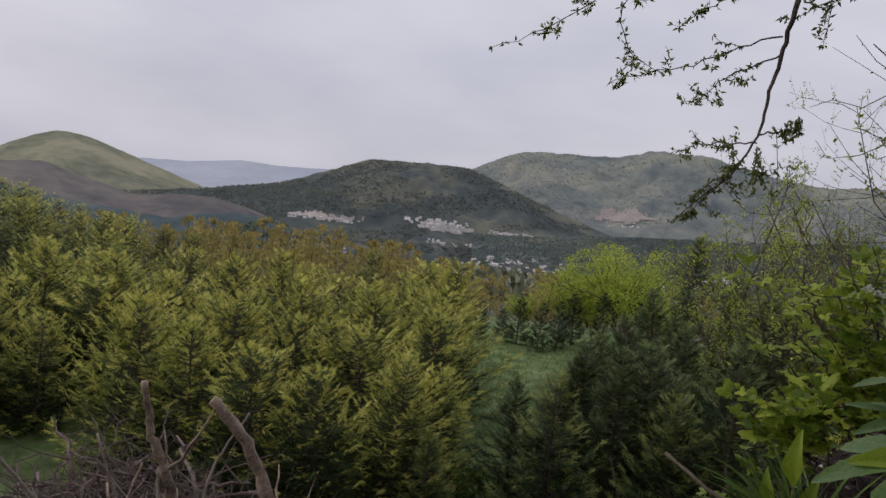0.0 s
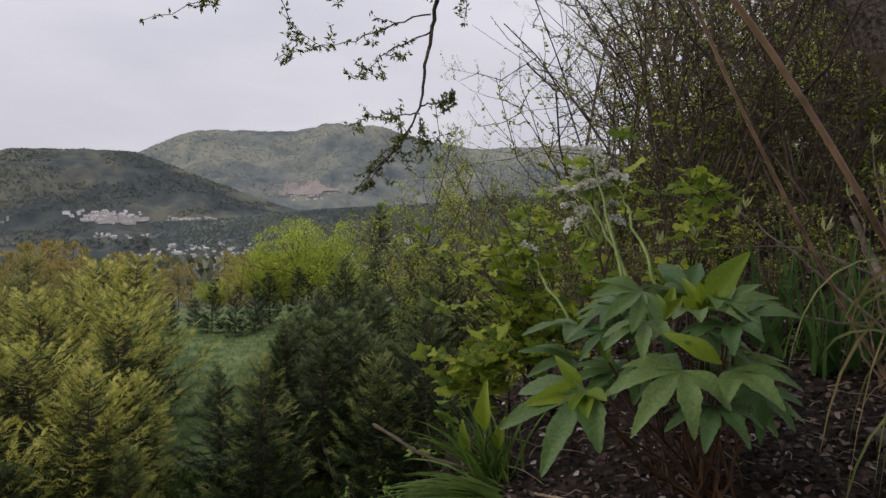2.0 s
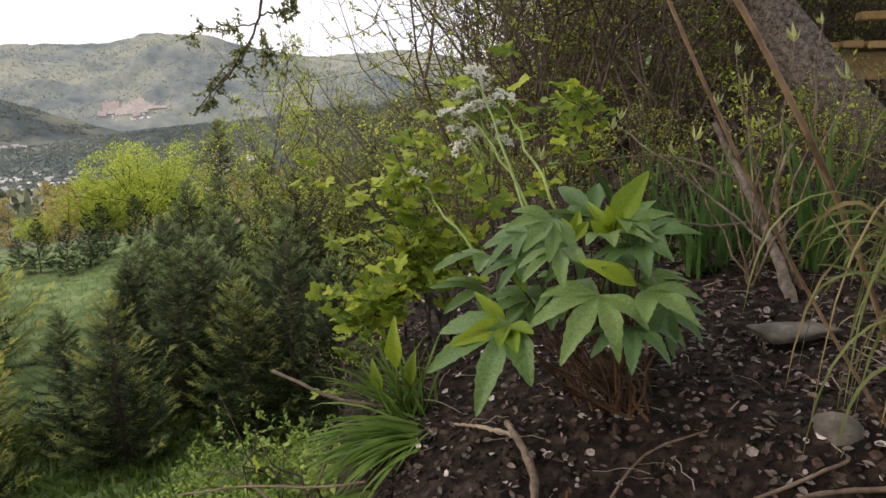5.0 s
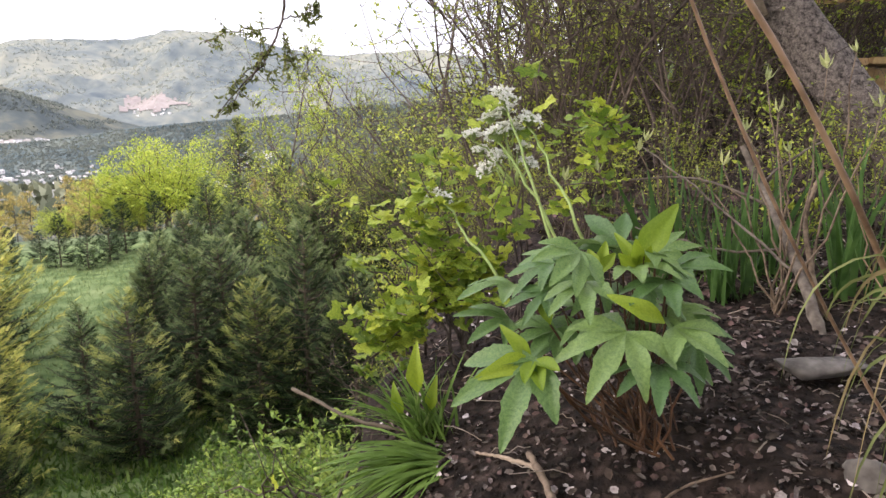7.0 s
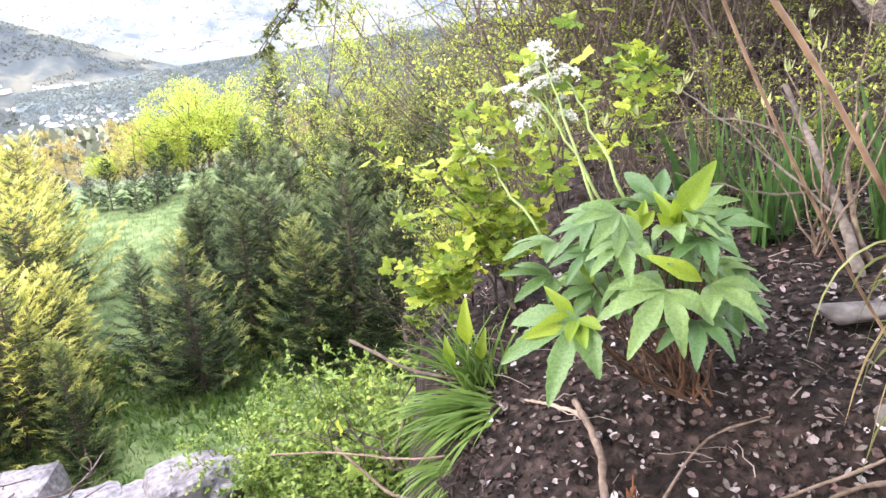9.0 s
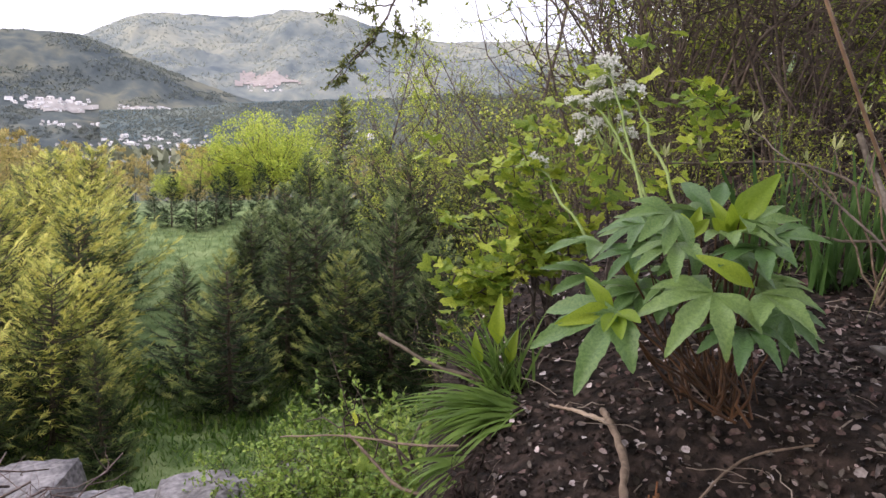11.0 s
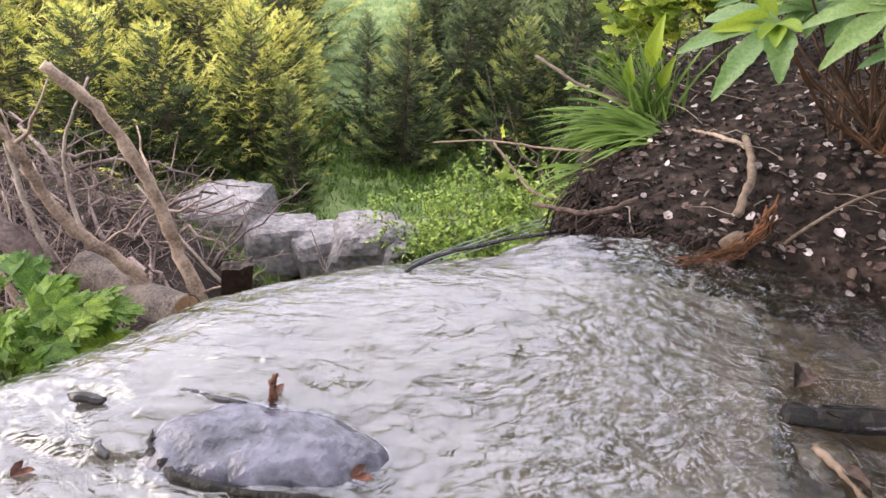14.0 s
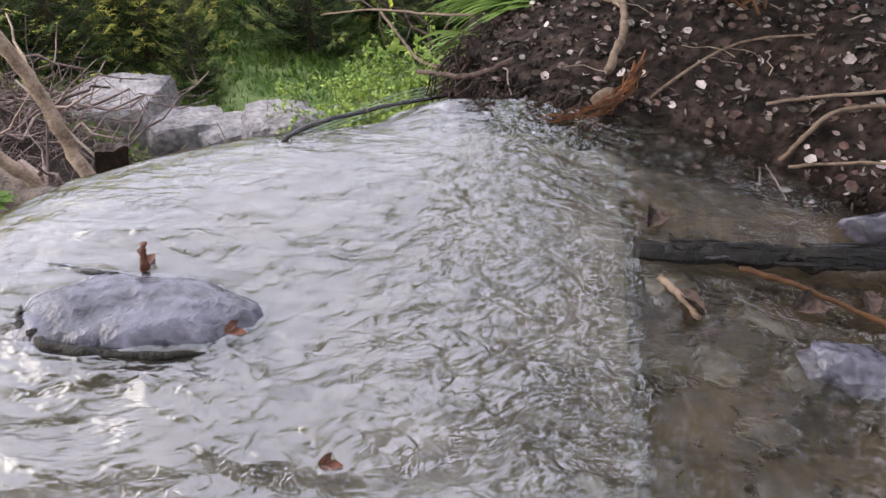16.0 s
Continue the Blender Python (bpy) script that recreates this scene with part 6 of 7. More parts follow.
# unseen crown, added over the bed to shade it
lv = Geo()
for k in range(16):
    hub = np.array([0.55, 3.2, 2.5]) if k % 2 else np.array([0.9, 3.0, 1.75])
    tip = np.array([rw.uniform(-0.1, 3.2), rw.uniform(-0.2, 3.4), rw.uniform(2.7, 4.4)])
    g = Geo()
    line = bend(hub - oo, tip - oo, 0.45, 0.05, 9, rw, (0, 0, 1))
    line[:, 2] = np.maximum(line[:, 2], np.linspace(hub[2] - oo[2], 2.6, 9))
    tube(g, line, np.linspace(0.035, 0.008, 9), 6)
    geo_object("limb", g, M_TWIG, old_tree)
    n = 420
    P = line[rw.randint(4, 9, n)] + rw.normal(0, 0.38, (n, 3)) * (1, 1, 0.5)
    P = P[P[:, 2] + oo[2] > 2.45]
    scatter(lv, LEAF2_V, LEAF2_F, P, rw.normal(0, 1, P.shape), rw.normal(0, 0.6, P.shape) + (0, 0, 1), rw.uniform(0.08, 0.16, len(P)))
tagged(geo_object("crown", lv, M_OLIVE, old_tree, smooth=False), kind="stuff")
# a short board nailed to the trunk
bm = bmesh.new()
bmesh.ops.create_cube(bm, size=1.0)
bmesh.ops.scale(bm, vec=(0.045, 0.02, 0.17), verts=bm.verts)
bmesh.ops.bevel(bm, geom=bm.edges[:], offset=0.002, segments=1, affect="EDGES")
board = part("board", bm, M_BARK, old_tree, "dark weathered wooden board")
board.matrix_basis = Matrix.Translation(Vector((1.12, 2.66, 0.82)) - Vector(oo)) @ pose(0, 0, 0, 0, -28, -25)

M_CANE = material("smooth_brown_cane", (0.055, 0.031, 0.018), (0.34, 0.22, 0.14), rough=0.42, scale=5, fine=60, bump=0.3)
M_STEMGREY = material("flaking_grey_stem", (0.0612, 0.0476, 0.0394), (0.225, 0.189, 0.158), rough=0.9, scale=14, fine=80, bump=0.6)
M_PALE = material("pale_smooth_sapling", (0.05, 0.032, 0.02), (0.26, 0.19, 0.13), rough=0.5, scale=22, fine=110, bump=0.3)


def cane(name, pts, r0, r1, mat, label, twigs=(), seed=1, category="sapling"):
    rr = np.random.RandomState(seed)
    t = thing(name, pts[0], label, category, "bare saplings")
    o = np.array(pts[0])
    line = smooth_line(np.array(pts, float) - o, 22, rr, r0 * 0.12)
    g = Geo()
    tube(g, line, np.linspace(r0, r1, 22) * rr.uniform(0.95, 1.06, 22), 10)
    geo_object("stem", g, mat, t)
    for tw in twigs:
        tw = smooth_line(np.array(tw, float) - o, 12, rr, 0.003)
        g = Geo()
        tube(g, tw, np.linspace(r0 * 0.28, r0 * 0.12, 12), 6)
        geo_object("twig", g, mat, t)
    return t, o


cane("sapling", [(0.60, 0.648, on_ground(0.60, 0.648) - 0.02), (0.552, 0.639, 0.0), (0.474, 0.626, 0.1), (0.402, 0.615, 0.2), (0.335, 0.604, 0.3), (0.274, 0.595, 0.4), (0.219, 0.586, 0.5), (0.169, 0.579, 0.6), (0.10, 0.57, 0.78)], 0.0019, 0.0015, M_CANE, "slim leaning brown stem growing from the bed", seed=11)
cane("sapling", [(0.535, 0.640, on_ground(0.535, 0.640) - 0.02), (0.516, 0.620, 0.0), (0.479, 0.594, 0.1), (0.433, 0.572, 0.2), (0.380, 0.553, 0.3), (0.319, 0.538, 0.4), (0.249, 0.527, 0.5), (0.172, 0.518, 0.6), (0.03, 0.512, 0.78)], 0.0029, 0.0023, M_CANE, "stout leaning brown stem growing from the bed", [[(0.40, 0.56, 0.265), (0.37, 0.60, 0.34), (0.375, 0.63, 0.42)]], seed=12)
cane("sapling", [(0.675, 1.16, 0.02), (0.68, 1.24, 0.10), (0.70, 1.4, 0.19), (0.71, 1.57, 0.28), (0.68, 1.6, 0.36)], 0.0125, 0.006, M_STEMGREY, "twisted grey flaking stem at the back of the bed",
     [[(0.70, 1.38, 0.17), (0.58, 1.42, 0.15), (0.50, 1.45, 0.17), (0.42, 1.5, 0.19)], [(0.69, 1.3, 0.13), (0.60, 1.42, 0.22), (0.50, 1.55, 0.32), (0.45, 1.6, 0.36)], [(0.71, 1.56, 0.28), (0.80, 1.55, 0.36), (0.92, 1.52, 0.42)], [(0.70, 1.5, 0.24), (0.60, 1.6, 0.30), (0.45, 1.7, 0.27), (0.2, 1.75, 0.24)]], seed=13)
cane("sapling", [(0.74, 1.22, 0.03), (0.70, 1.26, 0.10), (0.70, 1.34, 0.24), (0.74, 1.36, 0.33)], 0.0065, 0.004, M_PALE, "thin pale curved sucker beside the grey stem", seed=14)
cane("sapling", [(0.80, 1.12, 0.04), (0.84, 1.16, 0.10), (0.82, 1.18, 0.22), (0.85, 1.2, 0.34)], 0.006, 0.003, M_PALE, "thin pale wavy sucker at the back of the bed", seed=15)
fork_tree, fo2 = cane("sapling", [(0.55, 0.60, on_ground(0.55, 0.60) - 0.02), (0.47, 0.555, 0.18), (0.405, 0.515, 0.36), (0.385, 0.508, 0.43), (0.369, 0.507, 0.50)], 0.0060, 0.0066, M_PALE, "smooth forked brown sapling among dry grass", [], seed=16)
for arm, r, seed in (([(0.371, 0.507, 0.495), (0.362, 0.507, 0.515), (0.351, 0.507, 0.54), (0.335, 0.51, 0.64)], 0.0058, 17), ([(0.369, 0.507, 0.495), (0.374, 0.506, 0.52), (0.379, 0.505, 0.545), (0.389, 0.50, 0.64)], 0.0046, 18)):
    g = Geo()
    tube(g, smooth_line(np.array(arm) - fo2, 16, np.random.RandomState(seed), 0.0005), np.linspace(r, r * 0.8, 16), 10)
    geo_object("arm", g, M_PALE, fork_tree)

# shrub with unfolding pale buds
M_BUD = material("pale_unfolding_buds", (0.3, 0.36, 0.12), (0.6, 0.6, 0.32), rough=0.5, through_light=0.35, bump=0.1, spread=0.2)
budding = thing("budding_shrub", (0.66, 1.3, on_ground(0.66, 1.3)), "bare shrub with pale unfolding leaf buds", "shrub")
bo = np.array(budding.matrix_world.translation)
bud_mesh = []
for i in range(2):
    g = Geo()
    scatter(g, LEAF_V, LEAF_F, np.zeros((4, 3)), np.array([(0.35, 0, 1), (-0.6, 0.1, 1), (0.05, 0.5, 1), (0.02, -0.7, 0.8)]), np.array([(1, 0, 0), (-1, 0, 0), (0, 1, 0), (0, -1, 0.0)]), np.array([1, 0.9, 0.8, 0.7]), np.array([0.42, 0.36, 0.4, 0.36]))
    bud_mesh.append(g.mesh("bud", M_BUD, False))
BUDS = [(0.66, 1.40, 0.44), (0.62, 1.45, 0.40), (0.72, 1.35, 0.52), (0.76, 1.33, 0.55), (0.70, 1.42, 0.36), (0.46, 1.6, 0.37), (0.44, 1.58, 0.35), (0.36, 1.62, 0.30), (0.58, 1.45, 0.33), (0.80, 1.3, 0.45), (0.28, 1.6, 0.28), (0.16, 1.62, 0.30), (0.02, 1.62, 0.32), (0.65, 1.44, 0.50), (0.55, 1.5, 0.3)]
for k, b in enumerate(BUDS):
    g = Geo()
    f = (rw.normal(0, 0.02), rw.normal(0, 0.02), 0.0) if b[0] > 0.5 else (b[0] - bo[0] + 0.12, b[1] - bo[1] + 0.05, -0.02 + (b[2] - bo[2]) * 0.25)
    tube(g, bend(f, np.array(b) - bo, 0.03, 0.006, 8, rw, (0.5, 0, 0.2)), np.linspace(0.003, 0.0012, 8), 5)
    geo_object("twig", g, M_PALE, budding)
    ob = new("bud", bud_mesh[k % 2])
    ob.parent = budding
    ob.matrix_basis = Matrix.Translation(Vector(b) - Vector(bo)) @ pose(0, 0, 0, rw.uniform(-25, 25), rw.uniform(-25, 25), rw.uniform(0, 360)) @ Matrix.Scale(rw.uniform(0.028, 0.042), 4)


# bench of planed boards
def plank(size, bevel=0.006):
    bm = bmesh.new()
    bmesh.ops.create_cube(bm, size=1.0)
    bmesh.ops.scale(bm, vec=size, verts=bm.verts)
    bmesh.ops.bevel(bm, geom=bm.edges[:], offset=bevel, segments=2, affect="EDGES")
    return bm


bench = thing("wooden_bench", (1.98, 2.95, on_ground(1.98, 2.95)), "pine garden bench with a ribbed slanting backboard", "bench", turn=-12)
bi = bench.matrix_world.inverted()


def bench_part(name, size, place, rx=0, ry=0, rz=0, ribs=0, mat=None):
    ob = part(name, plank(size, 0.004), mat or M_DECK, bench)
    ob.matrix_basis = bi @ (Matrix.Translation(place) @ pose(0, 0, 0, rx, ry, rz))
    for k in range(ribs):
        rib = part("rib", plank((size[0] * 0.98, size[1] / ribs * 0.55, 0.008), 0.001), mat or M_DECK, ob)
        rib.location = (0, (-0.5 + (k + 0.5) / ribs) * (size[1] - 0.02), size[2] / 2 + 0.003)
    return ob


for k in range(5):
    bench_part("slat", (0.075, 0.42, 0.028), (1.71 + k * 0.083, 3.06 - k * 0.028, 0.600 + 0.004 * (k % 2)), rz=-18)
bench_part("apron", (0.46, 0.03, 0.11), (1.90, 2.86, 0.520), rz=-18)
bench_part("armrest", (0.42, 0.09, 0.035), (2.13, 3.10, 0.74), rz=-18)
bench_part("backboard", (0.9, 0.17, 0.03), (2.32, 3.42, 1.22), rx=62, rz=-12, ry=-4, ribs=12)
bench_part("backboard", (0.9, 0.17, 0.03), (2.12, 3.40, 1.06), rx=62, rz=-12, ry=-4, ribs=12)
bench_part("rail", (0.62, 0.05, 0.06), (1.84, 3.46, 1.24), rz=-12, ry=-38)
bench_part("rail", (0.9, 0.05, 0.07), (2.15, 3.36, 0.94), rz=-12, ry=-3)
for x, y, h in ((1.76, 3.0, 0.585), (2.10, 2.83, 0.585), (2.7, 3.1, 1.3), (2.5, 3.2, 1.25)):
    z0 = on_ground(x, y)
    bench_part("leg", (0.06, 0.06, h - z0), (x, y, (h + z0) / 2), rz=-15, mat=M_BARK if h > 1 else None)

# ---------------------------------------------------------------- litter on the bed
rl = np.random.RandomState(91)


def bed_points(n, rng, x=(-0.12, 1.15), y=(0.60, 1.9), power=1.0):
    px, py = rng.uniform(*x, n * 3), y[0] + (y[1] - y[0]) * rng.rand(n * 3) ** power
    ok = (beyond(EDGE, px, py) < 0.02) & (beyond(FOOT, px, py) > 0.0)
    px, py = px[ok][:n], py[ok][:n]
    return np.stack([px, py, height(px, py)], -1)


def surface_normal(P):
    e = 0.01
    hx = (height(P[:, 0] + e, P[:, 1]) - height(P[:, 0] - e, P[:, 1])) / (2 * e)
    hy = (height(P[:, 0], P[:, 1] + e) - height(P[:, 0], P[:, 1] - e)) / (2 * e)
    return unit(np.stack([-hx, -hy, np.ones(len(P))], -1))


PETAL_V = [(0, 0, 0), (-0.38, 0.3, 0.12), (-0.40, 0.7, 0.16), (0, 1.0, 0.05), (0.40, 0.7, 0.15), (0.36, 0.3, 0.1), (0, 0.5, 0.0)]
PETAL_F = [(0, 6, 1), (1, 6, 2), (2, 6, 3), (3, 6, 4), (4, 6, 5), (5, 6, 0)]


def litter(name, count, size, mat, label, lift, tilt, power=1.3, shape=PETAL_V, faces=PETAL_F, narrow=1.0, **kw):
    P = bed_points(count, rl, power=power, **kw)
    N = surface_normal(P) + rl.normal(0, tilt, P.shape)
    A = rl.normal(0, 1, P.shape) * (1, 1, 0.3)
    g = Geo()
    s = size * rl.uniform(0.55, 1.25, len(P))
    scatter(g, shape, faces, P + np.array([0, 0, 1]) * rl.uniform(0.2, 1, (len(P), 1)) * lift, A, N, s, s * narrow)
    return tagged(geo_object(name, g, mat), label, "litter", kind="stuff")


M_BLEACH = material("bleached_leaf_flakes", (0.05, 0.039, 0.033), (0.27, 0.22, 0.2), rough=0.8, bump=0.3, spread=0.5, island=True, scale=25, fine=140)
litter("fallen_petals", 640, 0.0135, M_FALLEN, "pale pinkish-white petals scattered over dark soil", 0.003, 0.35)
litter("leaf_litter", 2900, 0.015, M_CHIP, "brown dead leaf flakes covering the bed", 0.006, 0.6, narrow=0.8)
litter("leaf_litter", 1500, 0.016, M_BLEACH, "bleached leaf flakes and bark chips on the bed", 0.004, 0.5, narrow=0.5, x=(0.35, 1.15), y=(0.72, 1.9))
crumb_v = [(0, 0, -0.5), (0.5, 0, 0), (0, 0.5, 0), (-0.5, 0, 0), (0, -0.5, 0), (0.1, 0.1, 0.45)]
crumb_f = [(0, 2, 1), (0, 3, 2), (0, 4, 3), (0, 1, 4), (5, 1, 2), (5, 2, 3), (5, 3, 4), (5, 4, 1)]
litter("soil_crumbs", 5200, 0.0065, M_SOILCLOD, "dark crumbly humus clods on bank and bed", 0.002, 0.8, 1.6, crumb_v, crumb_f)
litter("soil_crumbs", 650, 0.012, M_SOILCLOD, "larger humus clods along the cut bank", 0.002, 0.8, 2.2, crumb_v, crumb_f)
litter("leaf_litter", 1000, 0.013, M_BLEACH, "pale torn leaf scraps stuck to the cut bank", 0.005, 0.6, 1.2, narrow=0.6, x=(-0.05, 0.9), y=(0.62, 1.15))
far_p = np.stack([rl.uniform(0.2, 3.2, 4200), rl.uniform(1.6, 5.5, 4200), np.zeros(4200)], -1)
far_p[:, 2] = height(far_p[:, 0], far_p[:, 1]) + 0.008
g = Geo()
scatter(g, PETAL_V, PETAL_F, far_p, rl.normal(0, 1, far_p.shape) * (1, 1, 0.3), rl.normal(0, 0.6, far_p.shape) + (0, 0, 1), rl.uniform(0.02, 0.05, len(far_p)))
tagged(geo_object("leaf_litter", g, M_CHIP), "brown dead leaves on the woodland floor", "litter", kind="stuff")
straw = Geo()
for p in bed_points(240, rl):
    d = unit(rl.normal(0, 1, 3) * (1, 1, 0.15))
    L = rl.uniform(0.02, 0.09)
    tube(straw, bend(p + (0, 0, 0.004), p + d * L + (0, 0, 0.006 + max(0, -d[2]) * L), -0.004, 0.002, 5, rl), rl.uniform(0.0006, 0.0015), 3, False)
tagged(geo_object("dead_stalks", straw, M_DEAD), "thin dead stalks strewn over the soil", "litter", kind="stuff")

stone("flat_rock", (0.60, 1.04, 0.052), (0.085, 0.055, 0.02), 231, M_ROCK, "flat grey-brown stone half sunk in the bed", "rock", turn=-12, rough=0.4)
stone("round_rock", (0.515, 0.765, 0.01), (0.034, 0.03, 0.04), 232, M_ROCK, "small rounded stone at the edge of the bed", "rock", rough=0.5)
stone("pale_rock", (0.145, 0.70, -0.095), (0.02, 0.014, 0.016), 233, M_ROOTDARK, "small pale stone in the cut bank", "rock", rough=0.5)

# root mat hanging at the corner of the bank
M_ROOTHAIR = material("dark_root_hairs", (0.0122, 0.00816, 0.0068), (0.0765, 0.0522, 0.0423), rough=0.9, spread=0.4, island=True, scale=20, fine=90, bump=0)
mat_thing = thing("root_mat", (0.0, 0.78, -0.12), "overhanging mat of dark fibrous roots and humus", "root mat")
bm = rock_mesh(241, (0.105, 0.14, 0.034), 1.0, 4)
for v in bm.verts:
    v.co += Vector((0, 0, 0)) + v.co.normalized() * 0.016 * noise.noise(v.co * 45) + v.co.normalized() * 0.008 * noise.noise(v.co * 120)
body = part("clod", bm, M_SOILCLOD, mat_thing)
body.matrix_basis = pose(0.045, 0.030, -0.030, 0, 10, 25)
g = Geo()
for k in range(300):
    q = rl.uniform(2.4, 5.6)
    a0 = np.array([0.036 + 0.11 * math.cos(q), 0.01 + 0.135 * math.sin(q), rl.uniform(-0.03, 0.03)]) * rl.uniform(0.8, 1.05)
    b0 = a0 + np.array([rl.normal(-0.012, 0.018), rl.normal(-0.012, 0.018), -rl.uniform(0.02, 0.085)])
    tube(g, bend(a0, b0, rl.normal(0.008, 0.01), 0.005, 6, rl, (-0.5, -0.3, 0.3)), np.linspace(1, 0.4, 6) * rl.choice([0.0005, 0.0009, 0.0022]), 4, False)
cg = Geo()
uu = unit(rl.normal(0, 1, (1900, 3)))
uu[:, 2] = np.abs(uu[:, 2]) * 0.9 - 0.3
scatter(cg, crumb_v, crumb_f, np.array([0.040, 0.020, -0.022]) + uu * (0.11, 0.145, 0.045) * rl.uniform(0.8, 1.12, (1900, 1)), rl.normal(0, 1, (1900, 3)), rl.normal(0, 1, (1900, 3)), 0.004 + 0.014 * rl.rand(1900) ** 3)
tagged(geo_object("crumb_mass", cg, M_SOILCLOD, mat_thing, smooth=False), kind="stuff")
tagged(geo_object("root_hairs", g, M_ROOTHAIR, mat_thing), kind="stuff")




def root(name, pts, r0, r1, mat, label, seed=1, sides=8, category="root", wob=0.18):
    rr = np.random.RandomState(seed)
    g = Geo()
    o = np.array(pts[0], float)
    line = smooth_line(np.array(pts, float) - o, 20, rr, r0 * wob)
    tube(g, line, np.linspace(r0, r1, 20) * rr.uniform(0.85, 1.15, 20), sides)
    ob = geo_object(name, g, mat)
    ob.location = o
    return tagged(ob, label, category, "roots")


root("root", [(0.128, 0.955, -0.052), (0.135, 0.90, -0.045), (0.146, 0.82, -0.048), (0.143, 0.765, -0.058), (0.138, 0.735, -0.075)], 0.005, 0.006, M_ROOTDARK, "pale peeled root lying down the bank", 61)
root("root", [(0.135, 0.91, -0.05), (0.09, 0.96, -0.06), (0.05, 1.0, -0.075)], 0.004, 0.002, M_ROOT, "thin pale root fork on the bank", 62)
root("root", [(0.20, 0.72, -0.09), (0.25, 0.78, -0.05), (0.30, 0.82, -0.028), (0.36, 0.825, -0.01), (0.44, 0.82, 0.008), (0.5, 0.84, 0.02)], 0.002, 0.0014, M_ROOTDARK, "long thin root arching over the soil", 63)
root("root", [(0.36, 0.655, -0.10), (0.375, 0.665, -0.075), (0.40, 0.70, -0.045), (0.46, 0.70, -0.02), (0.56, 0.68, -0.01)], 0.0028, 0.0034, M_ROOTDARK, "knotted pale root at the water's edge", 64)
root("root", [(0.33, 0.70, -0.055), (0.38, 0.705, -0.035), (0.44, 0.715, -0.02), (0.52, 0.735, 0.0)], 0.002, 0.0025, M_ROOTDARK, "pale root lying across the bank", 65)
root("root", [(0.37, 0.645, -0.10), (0.44, 0.64, -0.07), (0.52, 0.63, -0.05)], 0.002, 0.002, M_ROOTDARK, "thin root along the waterline", 66)
root("dry_stalk", [(0.56, 0.72, 0.012), (0.52, 0.66, 0.05), (0.50, 0.60, 0.03), (0.48, 0.56, -0.01)], 0.003, 0.0015, M_DEAD, "arching dead grass stem on the bed", 67, category="stalk")
orange = thing("orange_root", (0.165, 0.715, -0.07), "bundle of orange fibrous roots trailing into the water", "root")
og = np.array(orange.matrix_world.translation)
for k in range(15):
    g = Geo()
    pts = np.array([(0.175, 0.735, -0.055), (0.168, 0.71, -0.085), (0.145, 0.672, -0.098), (0.11, 0.645, -0.102), (0.075, 0.632, -0.105)]) - og
    pts = pts + rl.normal(0, 0.006, pts.shape)
    pts[-1] = pts[-2] + (pts[-1] - pts[-2]) * rl.uniform(0.2, 1.2)
    tube(g, smooth_line(pts, 12, rl, 0.0025), np.linspace(0.0013, 0.0005, 12), 4)
    geo_object("strand", g, M_ORANGE, orange)

# lip of the fall: dark crooked branch, threads, sticks
root("dark_branch", [(-0.212, 0.462, -0.21), (-0.208, 0.472, -0.145), (-0.195, 0.485, -0.118), (-0.17, 0.53, -0.120), (-0.13, 0.60, -0.128), (-0.08, 0.67, -0.138), (-0.03, 0.73, -0.14)], 0.003, 0.0026, M_CHAR, "black wet crooked branch along the lip", 71, category="branch")
root("stick", [(-0.30, 1.08, -0.215), (-0.24, 1.03, -0.235), (-0.19, 0.98, -0.245), (-0.14, 0.95, -0.235)], 0.0026, 0.0034, M_ROOTDARK, "pale broken stick over the gully", 72, category="stick")
root("stick", [(-0.46, 1.16, -0.285), (-0.30, 1.03, -0.19), (-0.14, 0.90, -0.12), (-0.08, 0.88, -0.10)], 0.0016, 0.002, M_ROOTDARK, "straight thin twig over the gully", 73, category="stick")
root("stick", [(-0.30, 1.3, -0.10), (-0.16, 1.16, -0.10), (-0.06, 1.1, -0.09)], 0.004, 0.003, M_BARK, "dark bare twig beside the sedge", 74, category="stick")
root("stick", [(-0.13, 0.78, -0.16), (-0.08, 0.72, -0.125), (-0.03, 0.68, -0.10), (0.02, 0.70, -0.07)], 0.0035, 0.004, M_CHIP, "brown root stick on the corner of the bank", 75, category="stick")
for k in range(4):
    root("net_thread", [(-0.06 + 0.01 * k, 0.90, -0.19 - 0.01 * k), (-0.13, 0.72 + 0.02 * k, -0.185), (-0.205 - 0.012 * k, 0.54 + 0.015 * k, -0.16 - 0.01 * k)], 0.0007, 0.0007, M_THREAD, "pale green plastic net thread hanging at the lip", 80 + k, 5, "thread")

M_WETBARK = material("wet_dark_brown_wood", (0.0122, 0.00748, 0.00544), (0.0675, 0.0414, 0.0288), rough=0.6, scale=20, fine=120, bump=0.7)
post = thing("stump", (-0.455, 0.485, -0.36), "short broken dark wooden stake at the lip", "stake")
bm = bmesh.new()
bmesh.ops.create_cube(bm, size=1.0)
bmesh.ops.subdivide_edges(bm, edges=bm.edges[:], cuts=7, use_grid_fill=True)
for v in bm.verts:
    v.co = Vector((v.co.x * 0.040, v.co.y * 0.020, v.co.z * 0.16))
    if v.co.z > 0.07:
        v.co.z += 0.25 * v.co.x + 0.008 * noise.noise(v.co * 90)
    v.co += Vector((noise.noise(v.co * 50), noise.noise(v.co * 50 + Vector((9, 0, 0))), 0)) * 0.004
part("stake", bm, M_WETBARK, post).matrix_basis = pose(0, 0, 0.07, 0, 4, 35)

